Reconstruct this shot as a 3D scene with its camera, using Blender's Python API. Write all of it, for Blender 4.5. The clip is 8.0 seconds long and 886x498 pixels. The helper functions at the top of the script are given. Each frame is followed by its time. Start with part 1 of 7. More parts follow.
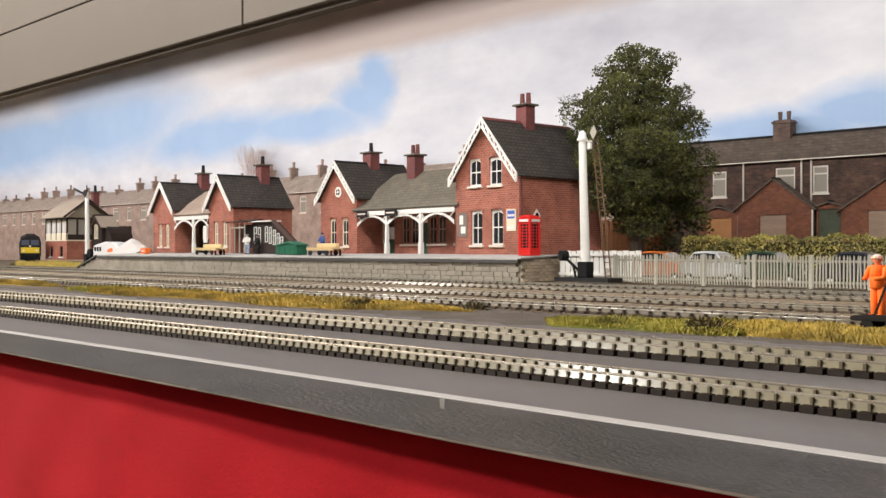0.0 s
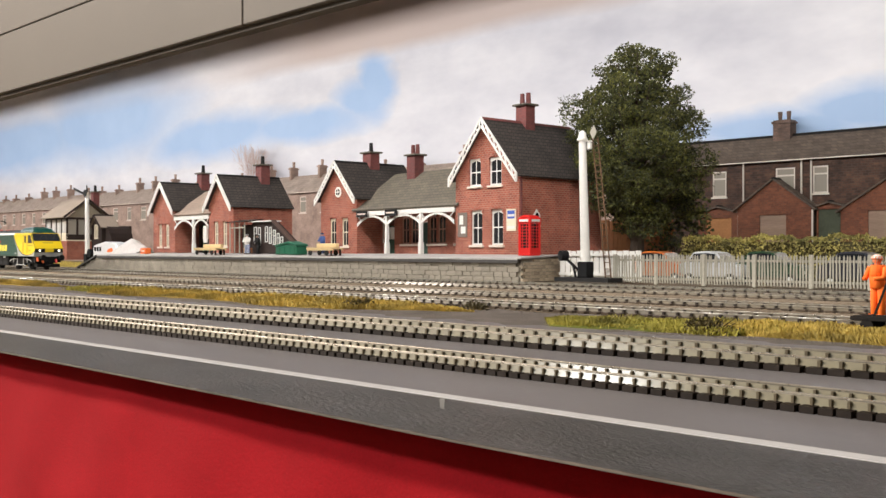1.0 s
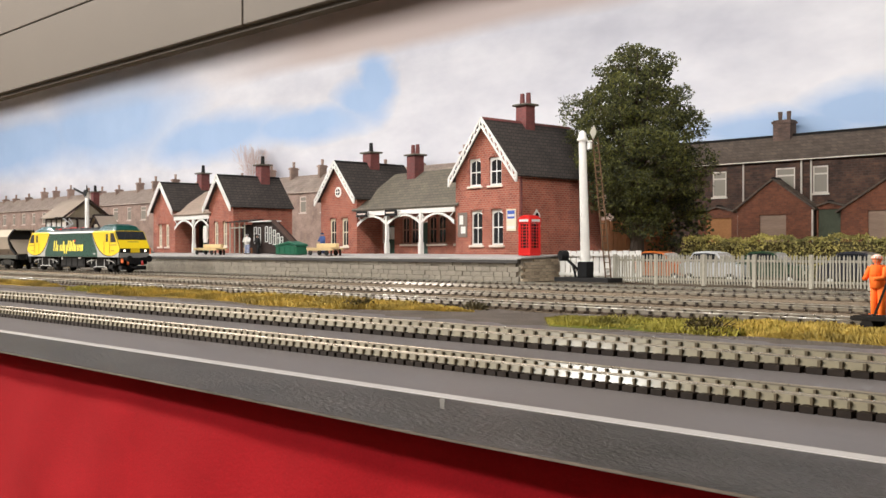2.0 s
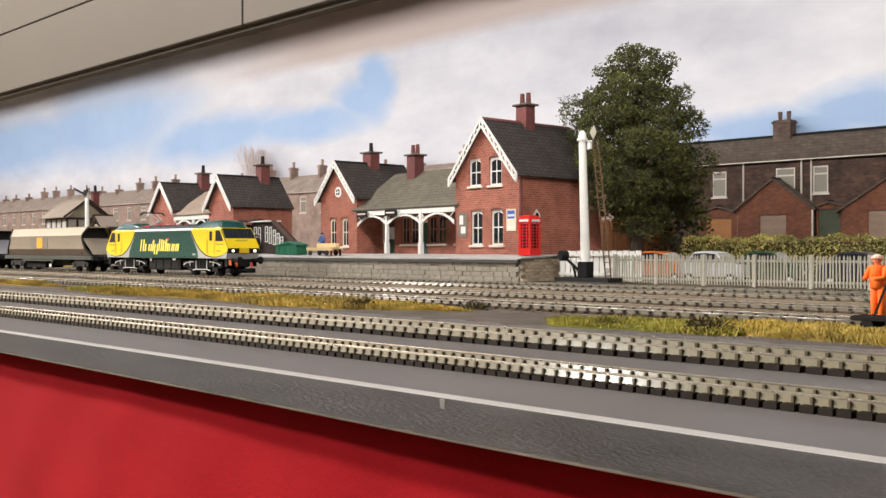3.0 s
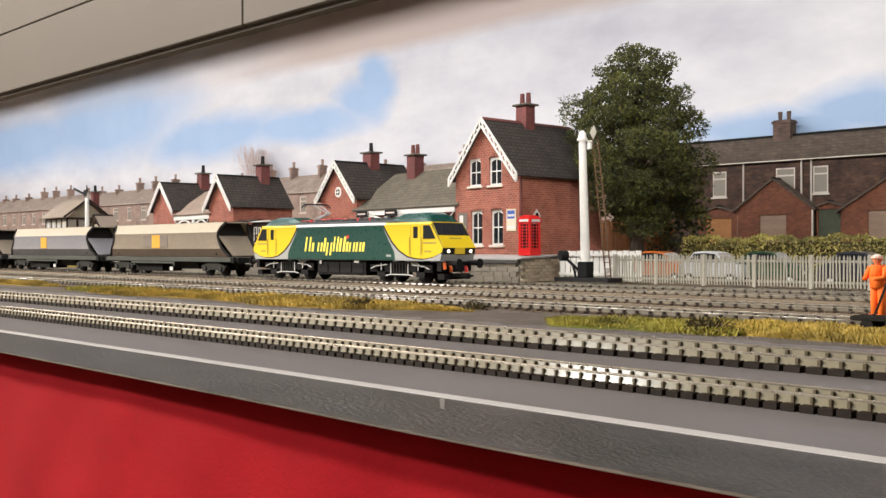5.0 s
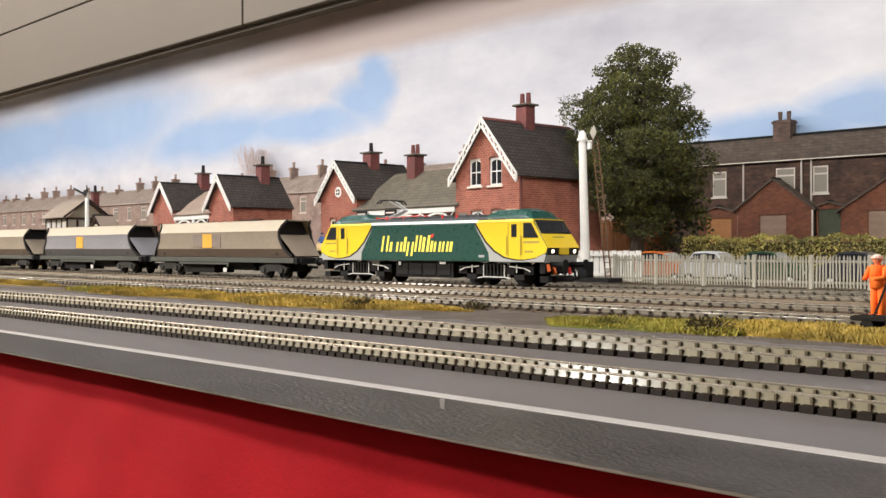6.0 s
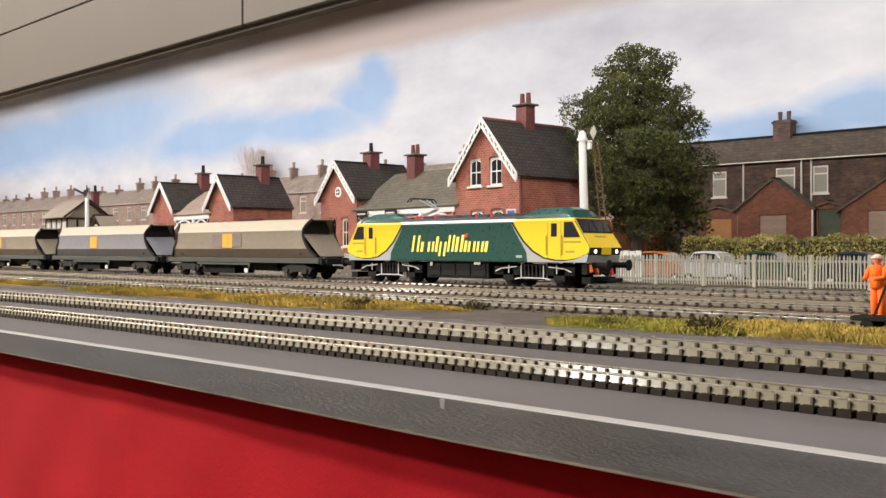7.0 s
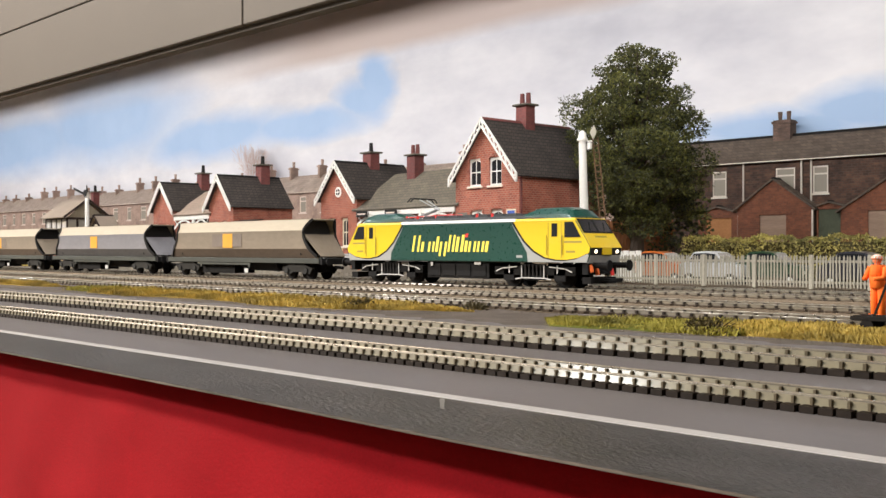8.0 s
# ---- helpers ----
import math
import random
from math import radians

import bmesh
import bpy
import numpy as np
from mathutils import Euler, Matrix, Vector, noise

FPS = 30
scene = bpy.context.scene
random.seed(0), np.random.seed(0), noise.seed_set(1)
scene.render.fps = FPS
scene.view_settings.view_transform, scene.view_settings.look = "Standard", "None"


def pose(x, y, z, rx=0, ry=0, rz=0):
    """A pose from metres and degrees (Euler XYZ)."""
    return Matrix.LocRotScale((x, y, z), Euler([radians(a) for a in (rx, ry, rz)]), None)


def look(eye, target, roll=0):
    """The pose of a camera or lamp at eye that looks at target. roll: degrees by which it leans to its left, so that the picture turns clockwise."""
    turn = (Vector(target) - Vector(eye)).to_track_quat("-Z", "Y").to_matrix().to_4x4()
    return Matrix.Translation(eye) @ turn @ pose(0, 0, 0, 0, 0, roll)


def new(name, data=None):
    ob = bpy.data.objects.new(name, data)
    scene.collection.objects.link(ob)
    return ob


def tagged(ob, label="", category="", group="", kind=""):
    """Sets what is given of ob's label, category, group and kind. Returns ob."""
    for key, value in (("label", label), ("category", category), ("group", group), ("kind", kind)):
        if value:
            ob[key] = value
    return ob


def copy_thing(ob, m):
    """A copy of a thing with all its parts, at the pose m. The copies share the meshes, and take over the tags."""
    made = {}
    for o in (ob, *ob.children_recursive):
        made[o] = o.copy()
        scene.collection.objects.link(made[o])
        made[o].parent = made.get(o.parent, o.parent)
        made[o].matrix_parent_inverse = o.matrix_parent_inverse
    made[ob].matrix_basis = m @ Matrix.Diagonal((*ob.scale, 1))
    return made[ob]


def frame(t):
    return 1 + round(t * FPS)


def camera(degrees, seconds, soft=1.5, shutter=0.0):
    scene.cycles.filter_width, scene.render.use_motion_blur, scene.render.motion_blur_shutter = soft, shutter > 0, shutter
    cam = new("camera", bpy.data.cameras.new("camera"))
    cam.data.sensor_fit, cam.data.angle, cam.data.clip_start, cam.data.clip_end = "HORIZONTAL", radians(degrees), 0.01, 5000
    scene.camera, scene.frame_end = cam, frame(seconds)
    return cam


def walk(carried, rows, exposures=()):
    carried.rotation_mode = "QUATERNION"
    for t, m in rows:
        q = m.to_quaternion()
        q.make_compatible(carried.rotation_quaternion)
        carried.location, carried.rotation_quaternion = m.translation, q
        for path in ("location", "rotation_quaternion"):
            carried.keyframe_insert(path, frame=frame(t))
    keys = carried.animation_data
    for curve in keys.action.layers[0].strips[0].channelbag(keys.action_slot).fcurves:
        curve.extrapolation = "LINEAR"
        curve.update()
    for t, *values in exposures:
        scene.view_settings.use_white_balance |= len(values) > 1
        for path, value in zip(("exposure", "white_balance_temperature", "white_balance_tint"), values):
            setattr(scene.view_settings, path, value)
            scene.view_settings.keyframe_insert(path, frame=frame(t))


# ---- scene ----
cam = camera(50, 8.0, soft=1.5)
S = 1 / 76.2          # everything below is drawn in full-size metres and made at 1:76
EYE = (0, 0, 1.77 * S)
VIEW = look(EYE, (-0.6896 * S, 0.7242 * S, 1.7706 * S))
walk(cam, [(0.0, VIEW), (8.0, VIEW)])

# ---- light ----
world = bpy.data.worlds.new("hall_air")
scene.world = world
world.use_nodes = True
world.node_tree.nodes["Background"].inputs[0].default_value = (1.0, 0.93, 0.86, 1)
world.node_tree.nodes["Background"].inputs[1].default_value = 0.25
scene.view_settings.exposure = 0.0


def lamp(name, at, to, sx, sy, watts, colour):
    d = bpy.data.lights.new(name, "AREA")
    d.shape, d.size, d.size_y, d.energy, d.color = "RECTANGLE", sx, sy, watts, colour
    o = new(name, d)
    o.matrix_world = look(tuple(c * S for c in at), tuple(c * S for c in to))
    return o


# hall ceiling fittings in front of the layout, and the layout's own strip behind the pelmet
lamp("hall_light", (-248, -124, 131), (-40, 20, 0), 0.35, 0.2, 166, (1.0, 0.865, 0.75))
lamp("hall_light", (-174, -200, 132), (-16, 20, 0), 0.35, 0.2, 94, (1.0, 0.99, 0.95))
lamp("layout_strip", (-112, 29, 26.99), (-112, 66, 2), 3.5, 0.003, 17.6, (1.0, 0.975, 0.98))


# ---- materials ----
def node(nt, kind, **inputs):
    n = nt.nodes.new(kind)
    for k, v in inputs.items():
        n.inputs[k.replace("_", " ")].default_value = v
    return n


def base(name, rough=0.6, metal=0.0):
    m = bpy.data.materials.new(name)
    m.use_nodes = True
    nt = m.node_tree
    p = nt.nodes["Principled BSDF"]
    p.inputs["Roughness"].default_value, p.inputs["Metallic"].default_value = rough, metal
    return m, nt, p


def scaled(nt, k=1.0, stretch=(1, 1, 1)):
    """Object coordinates in full-size metres."""
    tc = nt.nodes.new("ShaderNodeTexCoord")
    mp = nt.nodes.new("ShaderNodeMapping")
    mp.inputs["Scale"].default_value = [k / S * s for s in stretch]
    nt.links.new(tc.outputs["Object"], mp.inputs["Vector"])
    return mp.outputs[0]


def two_tone(nt, vec, lo, hi, scale, detail=5.0, rough=0.6):
    n = node(nt, "ShaderNodeTexNoise", Scale=scale, Detail=detail, Roughness=rough)
    nt.links.new(vec, n.inputs["Vector"])
    r = nt.nodes.new("ShaderNodeValToRGB")
    r.color_ramp.elements[0].position, r.color_ramp.elements[1].position = 0.3, 0.7
    r.color_ramp.elements[0].color, r.color_ramp.elements[1].color = (*lo, 1), (*hi, 1)
    nt.links.new(n.outputs["Fac"], r.inputs[0])
    return r.outputs[0], n.outputs["Fac"]


def mix(nt, a, b, fac, how="MIX"):
    m = nt.nodes.new("ShaderNodeMix")
    m.data_type, m.blend_type = "RGBA", how
    for sock, v in ((m.inputs[6], a), (m.inputs[7], b), (m.inputs[0], fac)):
        if isinstance(v, (int, float)):
            sock.default_value = v
        elif isinstance(v, tuple):
            sock.default_value = (*v, 1)
        else:
            nt.links.new(v, sock)
    return m.outputs[2]


def bump(nt, p, height, strength=0.4, dist=0.02):
    b = node(nt, "ShaderNodeBump", Strength=strength, Distance=dist * S)
    nt.links.new(height, b.inputs["Height"])
    nt.links.new(b.outputs[0], p.inputs["Normal"])


def mottled(name, colour, rough=0.6, metal=0.0, var=0.25, fine=6.0, coarse=0.5, relief=0.3, dist=0.02, stretch=(1, 1, 1), per_object=0.0, coat=0.0):
    """Paint, plastic, card, earth: a colour that varies at two scales, with fine relief."""
    m, nt, p = base(name, rough, metal)
    v = scaled(nt, 1.0, stretch)
    lo, hi = tuple(c * (1 - var) for c in colour), tuple(min(1, c * (1 + var)) for c in colour)
    c1, _ = two_tone(nt, v, lo, hi, coarse)
    c2, f2 = two_tone(nt, v, lo, hi, fine)
    col = mix(nt, c1, c2, 0.5)
    if per_object:
        oi = nt.nodes.new("ShaderNodeObjectInfo")
        mr = node(nt, "ShaderNodeMapRange", To_Min=1 - per_object, To_Max=1 + per_object)
        nt.links.new(oi.outputs["Random"], mr.inputs["Value"])
        col = mix(nt, col, mr.outputs[0], 1.0, "MULTIPLY")
    nt.links.new(col, p.inputs["Base Color"])
    rr = node(nt, "ShaderNodeMapRange", To_Min=max(0.03, rough - 0.12), To_Max=min(1, rough + 0.12))
    nt.links.new(f2, rr.inputs["Value"])
    nt.links.new(rr.outputs[0], p.inputs["Roughness"])
    if rough > 0.5:
        p.inputs["Specular IOR Level"].default_value = 0.25
    if coat:
        p.inputs["Coat Weight"].default_value = coat
        p.inputs["Coat Roughness"].default_value = 0.13
    if relief:
        bump(nt, p, f2, relief, dist)
    return m


def coursed(name, a, b, mortar, width, height, gap=0.012, rough=0.8, stain=0.35, relief=0.5, offset=0.5):
    """Brickwork or slates, laid along x + y and up z."""
    m, nt, p = base(name, rough)
    v = scaled(nt)
    sp = nt.nodes.new("ShaderNodeSeparateXYZ")
    nt.links.new(v, sp.inputs[0])
    add = nt.nodes.new("ShaderNodeMath")
    nt.links.new(sp.outputs[0], add.inputs[0])
    nt.links.new(sp.outputs[1], add.inputs[1])
    cb = nt.nodes.new("ShaderNodeCombineXYZ")
    nt.links.new(add.outputs[0], cb.inputs[0])
    nt.links.new(sp.outputs[2], cb.inputs[1])
    br = node(nt, "ShaderNodeTexBrick", Scale=1.0, Mortar_Size=gap, Mortar_Smooth=0.3, Brick_Width=width, Row_Height=height)
    br.offset = offset
    br.inputs["Color1"].default_value, br.inputs["Color2"].default_value, br.inputs["Mortar"].default_value = (*a, 1), (*b, 1), (*mortar, 1)
    nt.links.new(cb.outputs[0], br.inputs["Vector"])
    dirt, _ = two_tone(nt, v, (1 - stain,) * 3, (1.0, 1.0, 1.0), 0.7)
    speck, f = two_tone(nt, v, (0.8, 0.8, 0.8), (1.1, 1.1, 1.1), 9.0)
    col = mix(nt, mix(nt, br.outputs["Color"], dirt, 1.0, "MULTIPLY"), speck, 1.0, "MULTIPLY")
    nt.links.new(col, p.inputs["Base Color"])
    inv = node(nt, "ShaderNodeMath")
    inv.operation = "SUBTRACT"
    inv.inputs[0].default_value = 1.0
    nt.links.new(br.outputs["Fac"], inv.inputs[1])
    bump(nt, p, inv.outputs[0], relief, 0.03)
    return m


def glass(name, colour, rough=0.05):
    m, nt, p = base(name, rough)
    p.inputs["Base Color"].default_value = (*colour, 1)
    p.inputs["Specular IOR Level"].default_value = 0.6
    return m


def glow(name, colour, strength):
    m, nt, p = base(name)
    p.inputs["Base Color"].default_value = (*colour, 1)
    p.inputs["Emission Color"].default_value = (*colour, 1)
    p.inputs["Emission Strength"].default_value = strength
    return m


M = {
    "brick": coursed("red_brick", (0.49, 0.130, 0.072), (0.35, 0.084, 0.049), (0.45, 0.255, 0.175), 0.34, 0.15, 0.020, 0.8, 0.4, 1.0),
    "brick_dark": coursed("chimney_brick", (0.22, 0.055, 0.045), (0.17, 0.045, 0.04), (0.14, 0.07, 0.06), 0.30, 0.11, 0.010),
    "slate": coursed("roof_slates", (0.080, 0.064, 0.052), (0.052, 0.042, 0.036), (0.016, 0.014, 0.012), 0.42, 0.26, 0.03, 0.7, 0.35, 1.0),
    "slate_pale": coursed("pale_slates", (0.190, 0.160, 0.112), (0.150, 0.128, 0.092), (0.085, 0.072, 0.055), 0.42, 0.24, 0.02, 0.8, 0.3, 0.8),
    "slate_buff": coursed("buff_slates", (0.42, 0.31, 0.23), (0.37, 0.28, 0.21), (0.26, 0.19, 0.14), 0.42, 0.24, 0.02, 0.8, 0.3, 0.6),
    "slate_far": coursed("terrace_slates", (0.180, 0.132, 0.094), (0.120, 0.090, 0.067), (0.085, 0.066, 0.050), 0.5, 0.30, 0.02, 0.9, 0.4, 0.5),
    "terrace": coursed("sooty_brick", (0.165, 0.080, 0.048), (0.070, 0.039, 0.026), (0.105, 0.072, 0.052), 0.42, 0.19, 0.025, 0.9, 0.75),
    "terrace_red": coursed("new_red_brick", (0.255, 0.090, 0.042), (0.175, 0.060, 0.031), (0.17, 0.09, 0.056), 0.36, 0.16, 0.012, 0.9),
    "stack_brick": coursed("weathered_stack_brick", (0.27, 0.165, 0.12), (0.17, 0.112, 0.085), (0.16, 0.12, 0.10), 0.30, 0.14, 0.015, 0.9, 0.6),
    # far terrace brick and slate, with distance haze put into the colour
    "terrace_haze": coursed("hazed_brick", (0.52, 0.355, 0.275), (0.41, 0.285, 0.225), (0.47, 0.335, 0.265), 0.32, 0.13, 0.015, 0.9, 0.45),
    "roof_haze": coursed("hazed_slates", (0.50, 0.39, 0.31), (0.42, 0.33, 0.265), (0.34, 0.27, 0.22), 0.5, 0.30, 0.02, 0.9, 0.3, 0.3),
    "white": mottled("white_paint", (0.68, 0.66, 0.60), 0.5, var=0.08),
    "cream": mottled("cream_paint", (0.70, 0.62, 0.45), 0.5, var=0.1),
    "sill": mottled("stone_sill", (0.66, 0.56, 0.46), 0.8, var=0.12),
    "green_door": mottled("dark_green_paint", (0.012, 0.055, 0.035), 0.4, var=0.2),
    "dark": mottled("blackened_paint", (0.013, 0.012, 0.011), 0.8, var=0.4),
    "dark_wood": mottled("dark_timber", (0.030, 0.019, 0.015), 0.85, var=0.3, stretch=(1, 1, 0.2)),
    "brown_wood": mottled("orange_brown_timber", (0.30, 0.12, 0.045), 0.7, var=0.3, stretch=(4, 4, 0.3)),
    "glass_dark": glass("dark_window_glass", (0.015, 0.017, 0.02)),
    "glass_pale": glass("net_curtained_glass", (0.30, 0.27, 0.22), 0.15),
    "stone": mottled("platform_stone", (0.255, 0.222, 0.172), 0.9, var=0.6, fine=14, coarse=0.7, relief=0.7, dist=0.04, per_object=0.10),
    "coping": mottled("coping_stone", (0.36, 0.34, 0.31), 0.75, var=0.2, fine=12, per_object=0.1),
    "coping_edge": mottled("dark_coping", (0.06, 0.055, 0.05), 0.8, var=0.35, fine=12),
    "paving": mottled("platform_paving", (0.36, 0.335, 0.31), 0.7, var=0.2, fine=10, relief=0.4),
    "board": mottled("grey_painted_board", (0.215, 0.209, 0.220), 0.42, var=0.20, fine=26, coarse=0.5, relief=0.3, dist=0.03, stretch=(0.25, 1, 1)),
    "road": mottled("dark_grit_roadway", (0.078, 0.078, 0.080), 0.38, var=0.7, fine=13, coarse=1.1, relief=0.7, dist=0.08, stretch=(0.6, 1, 1)),
    "trim_dull": mottled("dulled_white_trim", (0.64, 0.58, 0.49), 0.8, var=0.2),
    # window trim paled the same way, for haze
    "trim_haze": mottled("hazed_window_trim", (0.64, 0.53, 0.44), 0.8, var=0.12),
    "gravel": mottled("grey_track_grit", (0.205, 0.185, 0.170), 0.85, var=0.5, fine=14, coarse=0.8, relief=1.0, dist=0.08),
    "edge_wood": mottled("scuffed_board_lip", (0.15, 0.128, 0.108), 0.7, var=0.6, fine=5, coarse=1.0, stretch=(0.5, 1, 1)),
    "tick": mottled("worn_grey_line", (0.30, 0.30, 0.29), 0.6, var=0.2, fine=14),
    "line": mottled("white_line_paint", (0.66, 0.67, 0.69), 0.6, var=0.12, fine=14),
    "ballast": mottled("brown_ballast", (0.158, 0.122, 0.080), 0.9, var=0.5, fine=12, coarse=0.5, relief=1.0, dist=0.12),
    "sleeper": mottled("dark_brown_sleeper", (0.016, 0.011, 0.008), 0.6, var=0.3, fine=8, per_object=0.2),
    "sleeper_brown": mottled("dusty_brown_sleeper", (0.062, 0.046, 0.031), 0.8, var=0.35, fine=8, per_object=0.25),
    "chair": mottled("dusty_rail_chair", (0.110, 0.092, 0.060), 0.7, var=0.3),
    "rail": mottled("pale_weathered_rail_side", (0.205, 0.187, 0.125), 0.55, 0.0, var=0.25, fine=4, coat=0.10),
    "rail_dark": mottled("brown_weathered_rail_side", (0.105, 0.087, 0.055), 0.55, 0.0, var=0.3, fine=4, coat=0.06),
    "rail_top": mottled("polished_rail_head", (0.42, 0.39, 0.33), 0.3, 0.8, var=0.15),
    "cloth": mottled("red_cloth", (0.33, 0.008, 0.014), 0.9, var=0.22, fine=22, coarse=0.5, relief=0.35, dist=0.02),
    "pelmet": mottled("cream_pelmet_board", (0.140, 0.126, 0.108), 0.6, var=0.05, coarse=0.12),
    "pelmet_dark": mottled("dark_pelmet_batten", (0.10, 0.085, 0.07), 0.7, var=0.2),
    "hall": mottled("hall_wall_paint", (0.55, 0.50, 0.44), 0.8, var=0.06, coarse=0.02, fine=0.3, relief=0),
    "floor": mottled("hall_floor", (0.20, 0.14, 0.09), 0.5, var=0.2, coarse=0.02, fine=0.3, relief=0),
    "loco_green": mottled("dark_green_loco_paint", (0.008, 0.050, 0.038), 0.30, var=0.06, relief=0, coat=0.3),
    "loco_yellow": mottled("bright_yellow_loco_paint", (0.66, 0.47, 0.012), 0.35, var=0.04, relief=0, coat=0.2),
    "loco_grey": mottled("grey_loco_paint", (0.30, 0.31, 0.30), 0.4, var=0.06, relief=0),
    "loco_band": mottled("pale_grey_band", (0.62, 0.62, 0.58), 0.4, var=0.06, relief=0),
    "black": mottled("black_underframe", (0.005, 0.005, 0.005), 0.85, var=0.4),
    "frame_white": mottled("white_pipework", (0.48, 0.48, 0.46), 0.5, var=0.05),
    "orange": mottled("orange_fitting", (0.80, 0.16, 0.03), 0.5, var=0.1),
    "red": mottled("signal_red", (0.60, 0.03, 0.025), 0.4, var=0.1),
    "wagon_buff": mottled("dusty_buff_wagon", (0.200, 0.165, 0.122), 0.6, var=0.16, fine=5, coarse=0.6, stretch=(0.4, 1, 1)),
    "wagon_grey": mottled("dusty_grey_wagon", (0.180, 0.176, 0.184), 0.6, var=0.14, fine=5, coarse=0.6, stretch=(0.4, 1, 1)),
    # light from above put into the colours: top sheet lighter, lower sheets darker
    "wagon_top": mottled("top_lit_roof_sheet", (0.37, 0.315, 0.23), 0.7, var=0.1, fine=5, coarse=0.5, stretch=(0.3, 1, 1)),
    "wagon_low": mottled("shaded_brown_lower_sheet", (0.105, 0.080, 0.060), 0.7, var=0.25, fine=5, coarse=0.6, stretch=(0.4, 1, 1)),
    "wagon_lowgrey": mottled("shaded_grey_lower_sheet", (0.085, 0.082, 0.082), 0.7, var=0.25, fine=5, coarse=0.6, stretch=(0.4, 1, 1)),
    "solebar": mottled("grey_green_solebar", (0.045, 0.049, 0.041), 0.6, var=0.25),
    "ochre": mottled("ochre_logo_panel", (0.60, 0.30, 0.025), 0.5, var=0.1),
    "patch": mottled("grey_brown_patch", (0.17, 0.14, 0.115), 0.6, var=0.2),
    "bark": mottled("brown_bark", (0.075, 0.055, 0.040), 0.9, var=0.4, stretch=(3, 3, 0.5)),
    "hedge": mottled("hedge_leaf", (0.135, 0.125, 0.030), 0.8, var=0.5, fine=5, coarse=0.8, relief=0),
    "grass": mottled("straw_yellow_grass", (0.36, 0.27, 0.055), 0.85, var=0.35, fine=3, coarse=0.4, relief=0),
    "grass_green": mottled("green_grass", (0.16, 0.19, 0.035), 0.85, var=0.35, fine=3, coarse=0.4, relief=0),
    "weed": mottled("dark_dry_weed", (0.085, 0.070, 0.030), 0.85, var=0.4, relief=0),
    "fence": mottled("grey_white_fence", (0.34, 0.315, 0.25), 0.8, var=0.2, fine=6),
    "phone_red": mottled("pillar_red_paint", (0.62, 0.015, 0.012), 0.35, var=0.08),
    "hi_vis": mottled("orange_overall", (0.90, 0.17, 0.02), 0.7, var=0.12),
    "lamp_on": glow("lit_lamp", (1.0, 0.86, 0.62), 4.0),
}


# ---- mesh helpers ----
def box(bm, x0, x1, y0, y1, z0, z1, mi=0):
    vs = [bm.verts.new((x, y, z)) for z in (z0, z1) for x, y in ((x0, y0), (x1, y0), (x1, y1), (x0, y1))]
    for q in ((3, 2, 1, 0), (4, 5, 6, 7), (0, 1, 5, 4), (1, 2, 6, 5), (2, 3, 7, 6), (3, 0, 4, 7)):
        bm.faces.new([vs[i] for i in q]).material_index = mi
    return vs


def prism(bm, pts, axis, a, b, mi=0):
    """A polygon swept from a to b along an axis: x takes (y, z), y takes (x, z), z takes (x, y)."""
    def at(p, s):
        return {"x": (s, *p), "y": (p[0], s, p[1]), "z": (*p, s)}[axis]
    lo, hi = [bm.verts.new(at(p, a)) for p in pts], [bm.verts.new(at(p, b)) for p in pts]
    fs = [bm.faces.new(lo), bm.faces.new(hi[::-1])]
    n = len(pts)
    fs += [bm.faces.new((lo[i], hi[i], hi[(i + 1) % n], lo[(i + 1) % n])) for i in range(n)]
    for f in fs:
        f.material_index = mi
    return fs


def rod(bm, p, q, r0, r1=None, n=8, mi=0):
    p, q = Vector(p), Vector(q)
    r1 = r0 if r1 is None else r1
    m = (q - p).to_track_quat("Z", "Y").to_matrix()
    ring = [[bm.verts.new(c + m @ Vector((r * math.cos(2 * math.pi * i / n), r * math.sin(2 * math.pi * i / n), 0))) for i in range(n)] for c, r in ((p, r0), (q, r1))]
    for i in range(n):
        bm.faces.new((ring[0][i], ring[0][(i + 1) % n], ring[1][(i + 1) % n], ring[1][i])).material_index = mi
    bm.faces.new(ring[0][::-1]).material_index = mi
    bm.faces.new(ring[1]).material_index = mi


def bar(bm, p, q, w, h, mi=0):
    """A square bar from p to q, w wide and h high."""
    p, q = Vector(p), Vector(q)
    m = (q - p).to_track_quat("X", "Z").to_matrix()
    ends = [[bm.verts.new(c + m @ Vector((0, y * w / 2, z * h / 2))) for y, z in ((-1, -1), (1, -1), (1, 1), (-1, 1))] for c in (p, q)]
    for i in range(4):
        bm.faces.new((ends[0][i], ends[0][(i + 1) % 4], ends[1][(i + 1) % 4], ends[1][i])).material_index = mi
    bm.faces.new(ends[0][::-1]).material_index = mi
    bm.faces.new(ends[1]).material_index = mi


def to_mesh(name, bm, mats, soften=0.0, smooth=False):
    bmesh.ops.recalc_face_normals(bm, faces=bm.faces)
    if soften:
        es = [e for e in bm.edges if len(e.link_faces) == 2 and e.calc_face_angle(0) > 0.5]
        bmesh.ops.bevel(bm, geom=es, offset=soften, segments=1, affect="EDGES", clamp_overlap=True)
    for v in bm.verts:
        v.co *= S
    me = bpy.data.meshes.new(name)
    bm.to_mesh(me)
    bm.free()
    for k in (mats if isinstance(mats, (list, tuple)) else [mats]):
        me.materials.append(M[k])
    if smooth:
        for f in me.polygons:
            f.use_smooth = True
    return me


